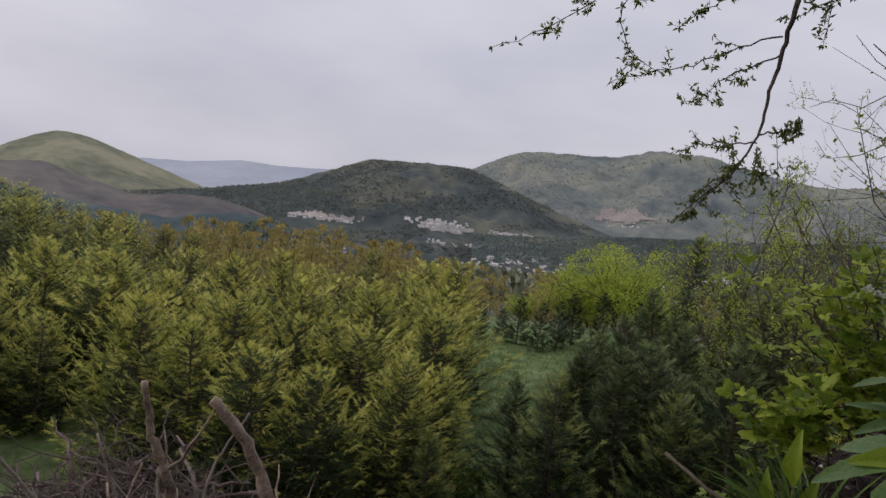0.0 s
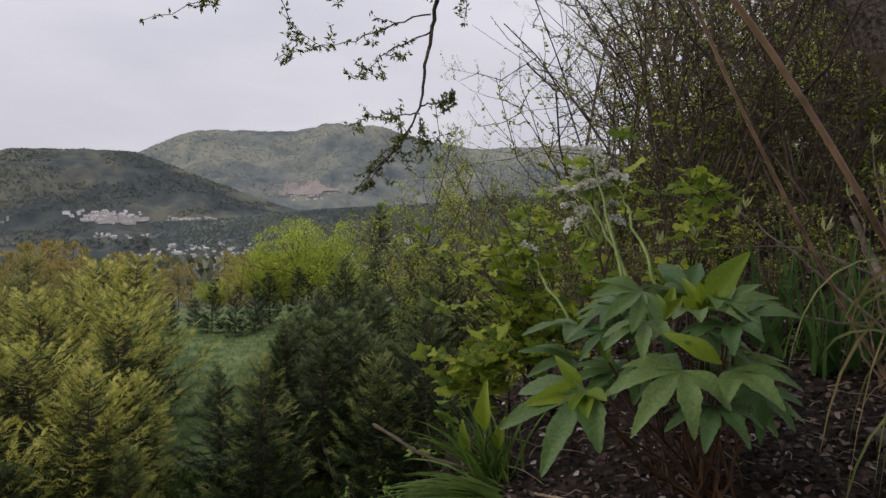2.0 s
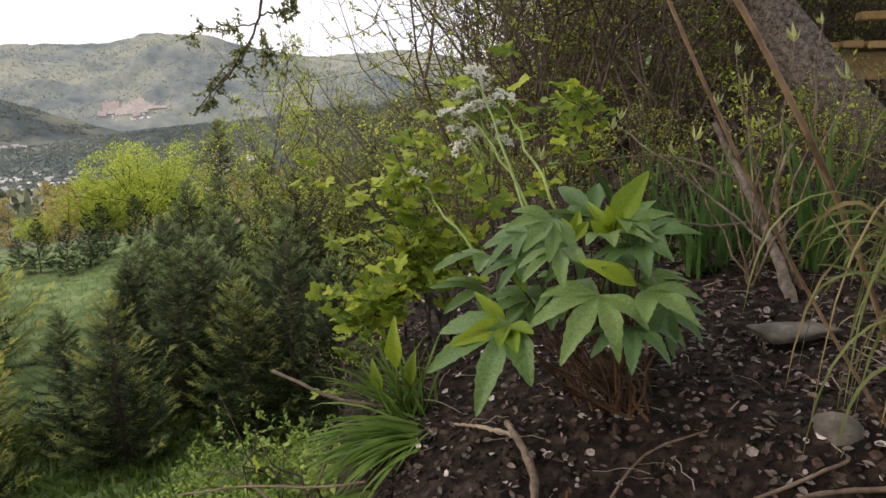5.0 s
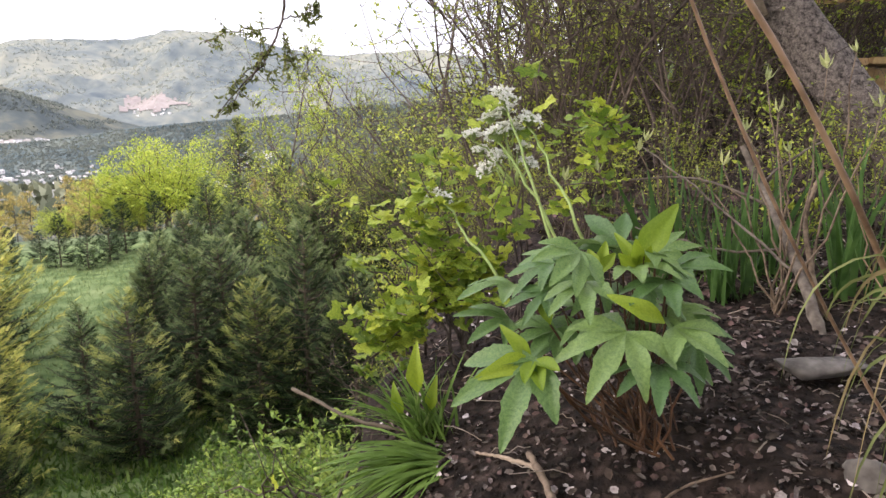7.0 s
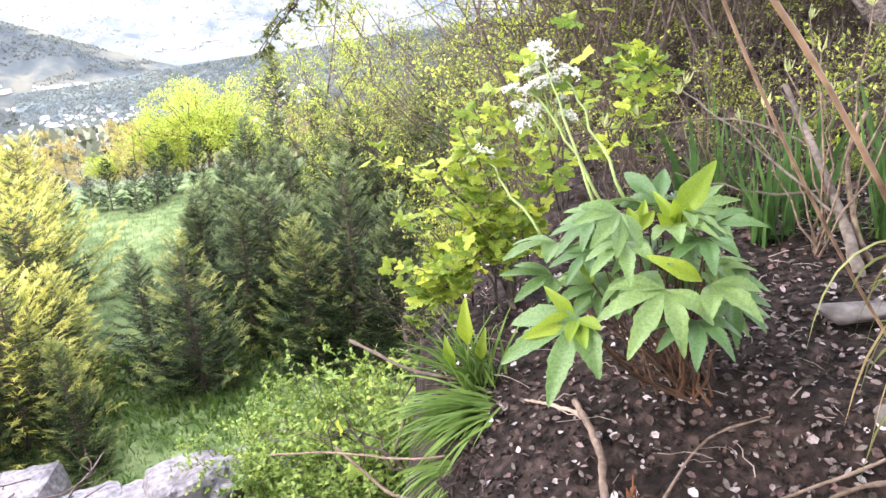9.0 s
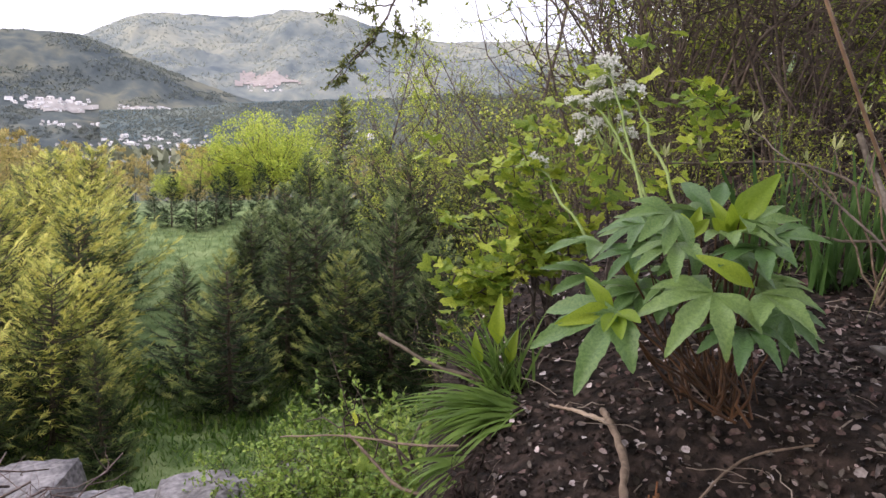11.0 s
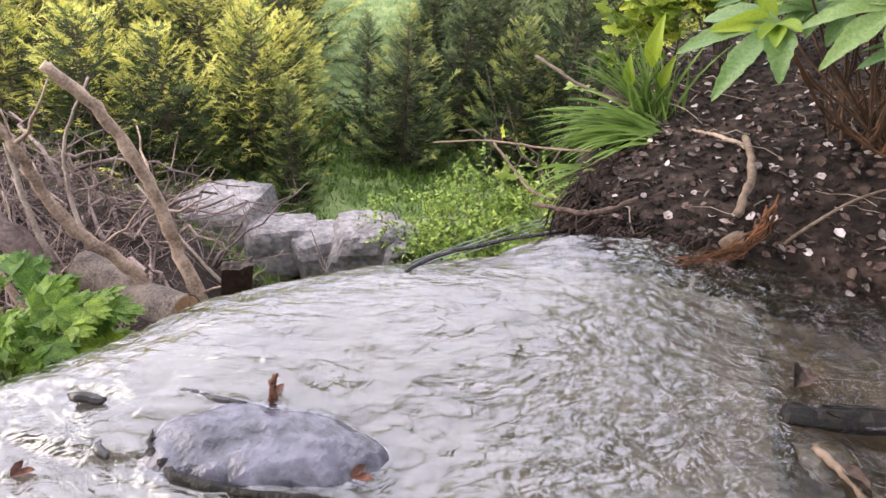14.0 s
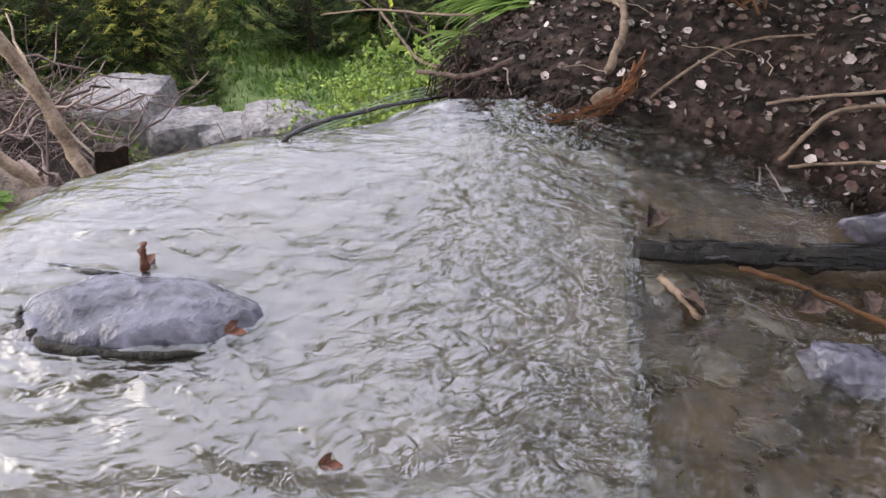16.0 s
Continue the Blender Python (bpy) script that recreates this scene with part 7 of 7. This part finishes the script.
# cut-leaved herb at the lip
herb = thing("herb_clump", (-0.635, 0.275, on_ground(-0.635, 0.275)), "lush green herb with deeply cut leaves at the lip", "plant")
ho = np.array(herb.matrix_world.translation)


def cut_leaf_mesh(seed):
    """A leaf cut into five broad wedges, each with three blunt lobes."""
    rng = np.random.RandomState(seed)
    g = Geo()
    P, A, S, W = [], [], [], []
    for k in range(5):
        ang = (k - 2) * 0.72 + rng.normal(0, 0.06)
        d = np.array([math.sin(ang), math.cos(ang), rng.uniform(-0.25, 0.05)])
        L = 1 - 0.14 * abs(k - 2)
        for turn, at, size, wide in ((0, 0.0, 1.0, 0.85), (0.5, 0.42, 0.52, 0.6), (-0.5, 0.42, 0.52, 0.6)):
            q = ang + turn
            P.append(d * at * L)
            A.append((math.sin(q), math.cos(q), d[2]))
            S.append(size * L)
            W.append(wide * L)
    scatter(g, LEAF_V, LEAF_F, np.array(P), np.array(A), np.array([(0, 0, 1.0)]) + rng.normal(0, 0.15, (len(P), 3)), np.array(S), np.array(W))
    return g.mesh("leaf", M_HERB)


M_HERB = material("deep_green_cut_leaf", (0.055, 0.125, 0.014), (0.24, 0.38, 0.05), spread=0.35, **LEAF)
cut = [cut_leaf_mesh(700 + i) for i in range(2)]
for k in range(200):
    a, r = rl.uniform(0, 2 * np.pi), 0.135 * math.sqrt(rl.rand())
    p = np.array([r * math.cos(a), r * math.sin(a) * 0.8, -0.265 - ho[2] + rl.uniform(-0.10, 0.10) - r * 0.25])
    ob = new("leaf", cut[k % 2])
    ob.parent = herb
    d = np.array([math.cos(a), math.sin(a), rl.uniform(-0.4, 0.4)]) + rl.normal(0, 0.3, 3)
    ob.matrix_basis = aimed(p, p + d, (rl.normal(0, 0.3), rl.normal(-0.2, 0.3), 1), rl.uniform(0.028, 0.052))
    if k % 3 == 0:
        g = Geo()
        tube(g, bend((r * 0.2 * math.cos(a), r * 0.2 * math.sin(a), -0.02), p, 0.01, 0.003, 6, rl), np.linspace(0.002, 0.001, 6), 4, False)
        geo_object("stem", g, M_STEM, herb)

for k, (x, y, z, sx, sy, sz) in enumerate(((-0.66, 0.22, -0.47, 0.20, 0.17, 0.13), (-0.53, 0.36, -0.40, 0.12, 0.11, 0.10), (-0.80, 0.10, -0.56, 0.2, 0.2, 0.15))):
    stone("soil_clod", (x, y, z), (sx, sy, sz), 290 + k, M_SOILCLOD, "dark earth clod below the lip of the fall", "earth", "lip clods", k * 40, 1.0, 4)

# ---------------------------------------------------------------- things in the stream
M_LEAFRED = material("wet_red_brown_leaf", (0.0476, 0.017, 0.0102), (0.198, 0.0765, 0.045), rough=0.4, scale=30, fine=120, bump=0.3)
M_BURNT = material("charred_wood", (0.005, 0.005, 0.005), (0.02, 0.017, 0.015), rough=0.6, scale=20, fine=120, bump=0.8, spec=0.3)
M_WETDARK = material("wet_olive_brown_stone", (0.02, 0.016, 0.01), (0.1, 0.08, 0.045), rough=0.3, scale=16, fine=90, bump=0.7, spec=0.6)
def slab_top():
    bm = bmesh.new()
    pts = [(-0.60, -0.6), (-0.465, 0.078), (-0.338, 0.335), (-0.23, 0.465), (-0.10, 0.568), (0.05, 0.62), (0.182, 0.625), (0.212, 0.446), (0.25, 0.17), (0.30, -0.25), (0.30, -0.6)]
    vs = [bm.verts.new((x, y, 0)) for x, y in pts]
    f = bm.faces.new(vs)
    bmesh.ops.recalc_face_normals(bm, faces=[f])
    ext = bmesh.ops.extrude_face_region(bm, geom=[f])
    for v in ext["geom"]:
        if isinstance(v, bmesh.types.BMVert):
            v.co.z -= 0.09
    bmesh.ops.recalc_face_normals(bm, faces=bm.faces)
    bmesh.ops.bevel(bm, geom=[e for e in bm.edges if all(v.co.z > -0.01 for v in e.verts)], offset=0.012, segments=3, affect="EDGES")
    bmesh.ops.triangulate(bm, faces=[f for f in bm.faces if len(f.verts) > 4])
    return bm


M_SLAB = material("wet_brown_grey_slab", (0.03, 0.026, 0.021), (0.135, 0.118, 0.1), rough=0.5, scale=7, fine=45, bump=0.6, bump_dist=0.006)
me = bpy.data.meshes.new("stone_slab")
bm = slab_top()
bm.to_mesh(me)
bm.free()
me.materials.append(M_SLAB)
slab = new("stone_slab", me)
slab.location = (0, 0, -0.134)
tagged(slab, "brown-grey smooth stone slab under the flowing water", "slab", kind="structure")

M_RIMSHADE = material("dark_moss_and_shade", (0.004, 0.0035, 0.003), (0.024, 0.018, 0.012), rough=0.5, scale=40, fine=200, bump=0.8)


def dome_rock(long, wide, tall):
    """A low wet stone, steep on the side that faces downstream of the eye and gentle behind."""
    g = Geo()
    rr, aa = np.meshgrid(np.append(np.linspace(0.0, 1.0, 21), 1.06), np.linspace(0, 2 * np.pi, 56, endpoint=False), indexing="ij")
    edge = 1 + 0.12 * np.sin(2 * aa + 0.7) + 0.07 * np.sin(3 * aa + 2) + 0.04 * np.sin(7 * aa)
    x, y = long * rr * edge * np.cos(aa), wide * rr * edge * np.sin(aa)
    front = 0.5 - 0.5 * np.sin(aa)
    z = tall * (1 - rr ** (1.6 + 9 * front)) + value_noise(x, y, 42.0, 3) * 0.005 * (1 - rr**4) - 0.008 * rr**6
    under = rr > 1.01
    x, y, z = np.where(under, x * 0.84, x), np.where(under, y * 0.84, y), np.where(under, -0.012, z)
    n = 56
    i, j = np.meshgrid(np.arange(21), np.arange(n), indexing="ij")
    g.add(np.stack([x, y, z], -1).reshape(-1, 3), np.stack([i * n + j, (i + 1) * n + j, (i + 1) * n + (j + 1) % n, i * n + (j + 1) % n], -1).reshape(-1, 4))
    return g


wet = geo_object("wet_rock", dome_rock(0.090, 0.052, 0.0075), M_WETROCK)
wet.matrix_world = pose(-0.178, 0.182, WATER_Z + 0.003, 0, 0, 17)
tagged(wet, "flat wet slate-grey stone breaking the flow", "rock")
# near-black strip that paints in the shade under the stone's front edge
g = Geo()
rim = smooth_line([(-0.092, 0.000, -0.004), (-0.084, -0.024, -0.001), (-0.055, -0.044, -0.001), (-0.01, -0.050, -0.001), (0.04, -0.046, -0.002), (0.08, -0.034, -0.005)], 30, np.random.RandomState(4), 0.0012)
tube(g, rim, np.concatenate([np.linspace(0.001, 0.0044, 8), np.linspace(0.0044, 0.0040, 14), np.linspace(0.0040, 0.001, 8)]) * np.random.RandomState(6).uniform(0.7, 1.3, 30), 7)
geo_object("mossy_edge", g, M_RIMSHADE, wet, "dark mossy lower edge, blackened for undercut shade")
for k, (x, y, L, w, a) in enumerate(((-0.335, 0.155, 0.032, 0.0055, 20), (-0.285, 0.12, 0.028, 0.0048, -25), (-0.245, 0.205, 0.06, 0.0045, 12))):
    g = Geo()
    d = np.array([math.cos(radians(a)), math.sin(radians(a)), 0]) * L / 2
    tube(g, bend(-d, d, 0.002, 0.001, 7, rl), np.array([0.3, 0.8, 1, 0.9, 1, 0.7, 0.3]) * w, 7)
    ob = geo_object("bark_chip", g, M_CHAR)
    ob.location = (x, y, WATER_Z + 0.003)
    tagged(ob, "dark wet bark piece lying in the shallow water", "bark", "wet debris")
for k, (x, y, z, s, turn) in enumerate(((-0.20, 0.226, 0.0, 0.017, 90), (-0.10, 0.185, 0.0, 0.02, 10), (-0.32, 0.07, 0.0, 0.018, 40), (-0.135, 0.19, 0.0, 0.016, 160), (0.02, 0.10, 0, 0.018, 20), (-0.05, -0.02, 0, 0.016, 70))):
    g = Geo()
    scatter(g, PETAL_V, PETAL_F, np.zeros((2, 3)), np.array([(1, 0, 0.1), (0.6, 0.5, 0.5)]), np.array([(0, 0, 1.0), (0.2, -0.5, 0.7)]), np.array([s, s * 0.8]), np.array([s * 0.5, s * 0.4]))
    ob = geo_object("dead_leaf", g, M_LEAFRED)
    ob.matrix_world = pose(x, y, WATER_Z + 0.003, 0, 0, turn)
    tagged(ob, "small curled red-brown dead leaf on the water", "leaf", "wet debris")
root("twig_scrap", [(-0.20, 0.226, WATER_Z - 0.002), (-0.203, 0.23, WATER_Z + 0.014), (-0.199, 0.232, WATER_Z + 0.027)], 0.0042, 0.0016, M_LEAFRED, "upright brown twig scrap caught on the slab", 91, category="twig")

char = thing("charred_stick", (0.212, 0.425, -0.108), "wet black charred stick lying in the pool", "stick")
co, way = np.array((0.212, 0.425, -0.108)), np.array((0.348, 0.105, 0.022))
g = Geo()
rc = np.random.RandomState(92)
line = bend((0, 0, 0), way, 0.002, 0.0012, 26, rc)
tube(g, line, np.concatenate([np.linspace(0.009, 0.0135, 5), np.linspace(0.0135, 0.0105, 21)]) * rc.uniform(0.75, 1.2, 26), 9)
geo_object("core", g, M_BURNT, char, smooth=False)
for k in range(26):
    u, a = rc.uniform(0.0, 0.85), rc.uniform(-0.4, 3.6)
    side = np.array([-0.29 * math.cos(a), 0.957 * math.cos(a), math.sin(a)]) * 0.0125
    p = way * u + side
    g = Geo()
    tube(g, bend(p, p + way * rc.uniform(0.06, 0.22) + rc.normal(0, 0.002, 3), 0.001, 0.001, 6, rc), np.array([0.3, 1, 0.9, 1, 0.7, 0.2]) * rc.uniform(0.002, 0.0045), 5)
    geo_object("char_flake", g, M_BURNT if k % 4 else M_CHAR, char, smooth=False)
root("stick", [(0.31, 0.435, -0.105), (0.36, 0.43, -0.102), (0.42, 0.415, -0.105), (0.5, 0.40, -0.11)], 0.0032, 0.0025, M_REDSTEM, "thin orange-brown stick beside the charred one", 93, category="stick")
root("stick", [(0.235, 0.395, -0.108), (0.255, 0.375, -0.106), (0.275, 0.355, -0.11)], 0.004, 0.003, M_ROOTDARK, "short pale peeled stick in the pool", 94, category="stick")
for k, (x, y, s) in enumerate(((0.30, 0.33, 0.030), (0.37, 0.355, 0.034), (0.44, 0.33, 0.036), (0.25, 0.30, 0.022), (0.34, 0.27, 0.026), (0.49, 0.42, 0.03), (0.22, 0.50, 0.016), (0.30, 0.56, 0.024), (0.40, 0.53, 0.03), (0.5, 0.27, 0.04))):
    stone("pool_stone", (x, y, -0.15 - s * 0.1), (s, s * 0.8, s * 0.55), 260 + k, M_WETDARK, "dark wet stone under the shallow pool", "stone", "pool stones", k * 50, 0.9)

M_SILT = material("olive_brown_silt", (0.016, 0.011, 0.006), (0.085, 0.06, 0.03), rough=0.7, scale=10, fine=70, bump=0.6, bump_dist=0.006)
gx, gy = np.meshgrid(np.linspace(0.19, 0.95, 70), np.linspace(-0.5, 0.60, 90), indexing="ij")
gz = -0.158 + 0.012 * value_noise(gx, gy, 9.0, 4) + 0.02 * smoothstep(0.45, 0.60, gy)
g = Geo()
i, j = np.meshgrid(np.arange(69), np.arange(89), indexing="ij")
g.add(np.stack([gx, gy, gz], -1).reshape(-1, 3), np.stack([i * 90 + j, (i + 1) * 90 + j, (i + 1) * 90 + j + 1, i * 90 + j + 1], -1).reshape(-1, 4))
tagged(geo_object("stream_bed", g, M_SILT), "olive-brown silt on the bottom of the shallow pool", "stream bed", kind="structure")
bits = Geo()
bx, by = rl.uniform(0.2, 0.7, 420), rl.uniform(-0.1, 0.6, 420)
scatter(bits, crumb_v, crumb_f, np.stack([bx, by, np.full(420, -0.148)], -1), rl.normal(0, 1, (420, 3)), rl.normal(0, 1, (420, 3)), rl.uniform(0.004, 0.016, 420))
tagged(geo_object("pool_gravel", bits, M_CHIP), "brown bits of gravel and bark on the pool bottom", "gravel", kind="stuff")

stone("wet_rock", (0.41, 0.345, -0.120), (0.07, 0.032, 0.022), 281, M_WETROCK, "blue-grey wet stone breaking the pool surface", "rock", turn=12, rough=0.9)
stone("wet_rock", (0.245, 0.392, -0.118), (0.034, 0.022, 0.020), 282, M_WETDARK, "dark wet stone beside the charred stick", "rock", turn=30, rough=0.9)
stone("wet_rock", (0.33, 0.385, -0.124), (0.045, 0.018, 0.014), 283, M_WETDARK, "low olive stone awash in the pool", "rock", turn=-15, rough=0.9)
stone("wet_rock", (0.46, 0.56, -0.10), (0.05, 0.03, 0.025), 284, M_WETROCK, "dark bluish wet clod at the water's edge", "rock", turn=20, rough=1.0)
stone("wet_rock", (0.54, 0.55, -0.09), (0.045, 0.03, 0.028), 285, M_WETROCK, "dark bluish wet clod at the foot of the bank", "rock", turn=70, rough=1.0)
for k, (x, y, turn) in enumerate(((0.36, 0.40, 20), (0.43, 0.42, 80), (0.28, 0.36, 140), (0.50, 0.38, 200), (0.22, 0.47, 60))):
    g = Geo()
    scatter(g, PETAL_V, PETAL_F, np.zeros((2, 3)), np.array([(1, 0, 0.1), (0.6, 0.5, 0.4)]), np.array([(0, 0, 1.0), (0.2, -0.5, 0.7)]), np.array([0.035, 0.028]), np.array([0.022, 0.018]))
    ob = geo_object("dead_leaf", g, M_CHIP)
    ob.matrix_world = pose(x, y, WATER_Z + 0.002, 0, 0, turn)
    tagged(ob, "soggy brown dead leaf drifting in the pool", "leaf", "pool leaves")

# ---------------------------------------------------------------- villages in the valley
def house_proto(w, d, h):
    t = thing("house", (0, 0, 0), "small white far-off village house with a grey roof", "house", "village houses")
    bm = bmesh.new()
    bmesh.ops.create_cube(bm, size=1.0, matrix=Matrix.LocRotScale((0, 0, h / 2 - 1), None, (w, d, h + 2)))
    part("wall", bm, M_HOUSE, t)
    bm = bmesh.new()
    o = 0.4
    v = [bm.verts.new(p) for p in ((-w / 2 - o, -d / 2 - o, h), (w / 2 + o, -d / 2 - o, h), (w / 2 + o, d / 2 + o, h), (-w / 2 - o, d / 2 + o, h), (-w / 2 - o, 0, h + d * 0.3), (w / 2 + o, 0, h + d * 0.3))]
    for f in ((0, 1, 5, 4), (2, 3, 4, 5), (0, 4, 3), (1, 2, 5), (3, 2, 1, 0)):
        bm.faces.new([v[i] for i in f])
    part("roof", bm, M_ROOF, t)
    for x in (-w * 0.25, w * 0.25):
        bm = bmesh.new()
        bmesh.ops.create_cube(bm, size=1.0, matrix=Matrix.LocRotScale((x, -d / 2 - 0.03, h * 0.55), None, (w * 0.2, 0.08, h * 0.35)))
        part("window", bm, M_GLASSY, t)
    return t


homes = [house_proto(12, 8, 4), house_proto(18, 9, 5), house_proto(26, 12, 9)]
rv = np.random.RandomState(17)
depsgraph = bpy.context.evaluated_depsgraph_get()
depsgraph.update()
used = [False] * 3
# bearing, spread, rise, rise spread, number
for az0, daz, el0, dele, count in ((-46.2, 2.8, -3.55, 0.12, 28), (-37.0, 2.6, -3.1, 0.45, 46), (-31.0, 1.8, -3.2, 0.15, 12), (-36.0, 2.0, -4.5, 0.2, 14), (-22.0, 1.5, -1.25, 0.3, 20), (-14.5, 2.2, -5.0, 0.8, 32), (-39, 6, -6.4, 0.8, 34), (-24, 8, -6.4, 0.9, 62), (-30.5, 4, -5.7, 0.6, 40)):
    for _ in range(count):
        a, e = radians(az0 + rv.uniform(-daz, daz)), radians(el0 + rv.uniform(-dele, dele))
        way = Vector((math.sin(a) * math.cos(e), math.cos(a) * math.cos(e), math.sin(e)))
        eye = Vector((0, 0, 0.4)) + way * 100
        hit, place, normal, _, ob, _ = scene.ray_cast(depsgraph, eye, way)
        if not hit or not (ob.name.startswith("backdrop") or ob.name == "ground") or place.length < 120:
            continue
        i = rv.choice(3, p=[0.55, 0.35, 0.1])
        m = pose(place.x, place.y, place.z, 0, 0, rv.uniform(0, 360)) @ Matrix.Scale(0.25 + 0.45 * min(1.0, place.length / 1100), 4)
        if not used[i]:
            homes[i].matrix_basis, used[i] = m, True
        else:
            copy_thing(homes[i], m)


# bare earth patches on the far slopes
def patch(name, on, az0, el0, waz, wel, colour, label, seed):
    """A clearing with an uneven rim, laid a little proud of the hill's own facets."""
    v = HILL_GRIDS[on]
    az = np.degrees(np.arctan2(v[..., 0], v[..., 1]))
    el = np.degrees(np.arctan2(v[..., 2] - 0.4, np.hypot(v[..., 0], v[..., 1])))
    u, w = (az - az0) / waz, (el - el0) / wel
    q = np.arctan2(w, u)
    inside = np.hypot(u, w) < 0.85 + 0.14 * np.sin(2 * q + seed) + 0.12 * np.sin(5 * q + 2 * seed) + 0.3 * value_noise(az * 3 + seed, el * 6, 1.0, 3)
    quad = inside[:-1, :-1] & inside[1:, :-1] & inside[1:, 1:] & inside[:-1, 1:]
    if not quad.any():
        return
    i, j = np.nonzero(quad)
    n = v.shape[1]
    g = Geo()
    g.add(v.reshape(-1, 3) * 0.9985 + (0, 0, 0.8), np.stack([i * n + j, (i + 1) * n + j, (i + 1) * n + j + 1, i * n + j + 1], -1))
    tagged(geo_object(name, g, material(name + "_soil", *colour, rough=1.0, scale=0.012, fine=0.09, bump=0, spec=0)), label, "field", kind="structure")


patch("ground_clearing", "backdrop_ridge_right", -22.2, -0.6, 2.6, 0.9, ((0.29, 0.25, 0.235), (0.40, 0.35, 0.325)), "reddish bare clearing on the mountain slope", 1)
patch("ground_fields", "backdrop_hill_dark", -45.8, -3.3, 3.4, 0.5, ((0.27, 0.235, 0.215), (0.46, 0.41, 0.375)), "pale brown fields round the village", 2)
patch("ground_fields", "backdrop_hill_dark", -36.6, -3.2, 3.2, 0.6, ((0.25, 0.235, 0.22), (0.46, 0.43, 0.40)), "pale built-up ground of the village", 3)
patch("ground_fields", "backdrop_hill_dark", -31.2, -3.3, 2.2, 0.3, ((0.26, 0.24, 0.22), (0.42, 0.39, 0.36)), "pale strip of fields below the hill", 4)

# far woods on the dark hill, the foothills and the valley floor
def far_woods(name, at, size, mat, label, seed):
    """Small uneven tree crowns standing at the places given."""
    rr = np.random.RandomState(seed)
    s = size * np.repeat(rr.uniform(0.6, 1.3, len(at)), 5)
    at = np.repeat(at, 5, 0)
    P = at + rr.normal(0, 0.22, at.shape) * s[:, None] * (1, 1, 0.4) + np.array([0, 0, -0.1]) * s[:, None]
    g = Geo()
    scatter(g, LEAF2_V, LEAF2_F, P, rr.normal(0, 0.7, P.shape) + (0, 0, 1), rr.normal(0, 1, P.shape), s * rr.uniform(0.6, 1.1, len(P)), s * rr.uniform(0.8, 1.3, len(P)))
    tagged(geo_object(name, g, mat, smooth=False), label, "woods", kind="stuff")


def on_hill(name, count, rows, seed, gap=-0.25):
    """Places spread over one hill, between two of its rows, with clearings."""
    rr, v = np.random.RandomState(seed), HILL_GRIDS[name]
    i, j = rr.uniform(0, len(v) - 2, count), rr.uniform(*rows, count)
    a, b = i.astype(int), j.astype(int)
    p = v[a, b] + (v[a + 1, b] - v[a, b]) * (i - a)[:, None] + (v[a, b + 1] - v[a, b]) * (j - b)[:, None]
    return p[value_noise(p[:, 0], p[:, 2] * 2.5, 0.008, 3) > gap]


# haze is mixed into these crown colours to match the hills behind
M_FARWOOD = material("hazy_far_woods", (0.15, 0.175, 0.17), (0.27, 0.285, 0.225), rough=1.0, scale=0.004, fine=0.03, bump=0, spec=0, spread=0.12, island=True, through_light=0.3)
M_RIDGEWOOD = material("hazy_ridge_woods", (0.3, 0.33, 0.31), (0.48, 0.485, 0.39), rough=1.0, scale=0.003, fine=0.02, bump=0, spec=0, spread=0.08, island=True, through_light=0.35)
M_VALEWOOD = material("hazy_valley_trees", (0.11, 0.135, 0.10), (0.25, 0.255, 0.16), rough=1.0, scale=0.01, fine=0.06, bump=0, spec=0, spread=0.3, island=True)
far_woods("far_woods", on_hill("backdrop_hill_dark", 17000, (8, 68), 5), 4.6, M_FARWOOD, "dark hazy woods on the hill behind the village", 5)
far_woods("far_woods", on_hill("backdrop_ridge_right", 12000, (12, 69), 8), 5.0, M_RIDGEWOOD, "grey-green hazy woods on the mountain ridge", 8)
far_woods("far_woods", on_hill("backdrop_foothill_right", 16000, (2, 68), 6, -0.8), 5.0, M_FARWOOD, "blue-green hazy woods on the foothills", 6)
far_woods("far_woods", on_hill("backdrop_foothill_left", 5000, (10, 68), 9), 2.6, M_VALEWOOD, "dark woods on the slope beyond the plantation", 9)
rv = np.random.RandomState(23)
va, vd = np.radians(rv.uniform(-56, -4, 2600)), rv.uniform(200, 1300, 2600)
vx, vy = vd * np.sin(va), vd * np.cos(va)
far_woods("valley_woods", np.stack([vx, vy, height(vx, vy)], -1), 6.0, M_VALEWOOD, "scattered trees among the valley's houses and fields", 7)
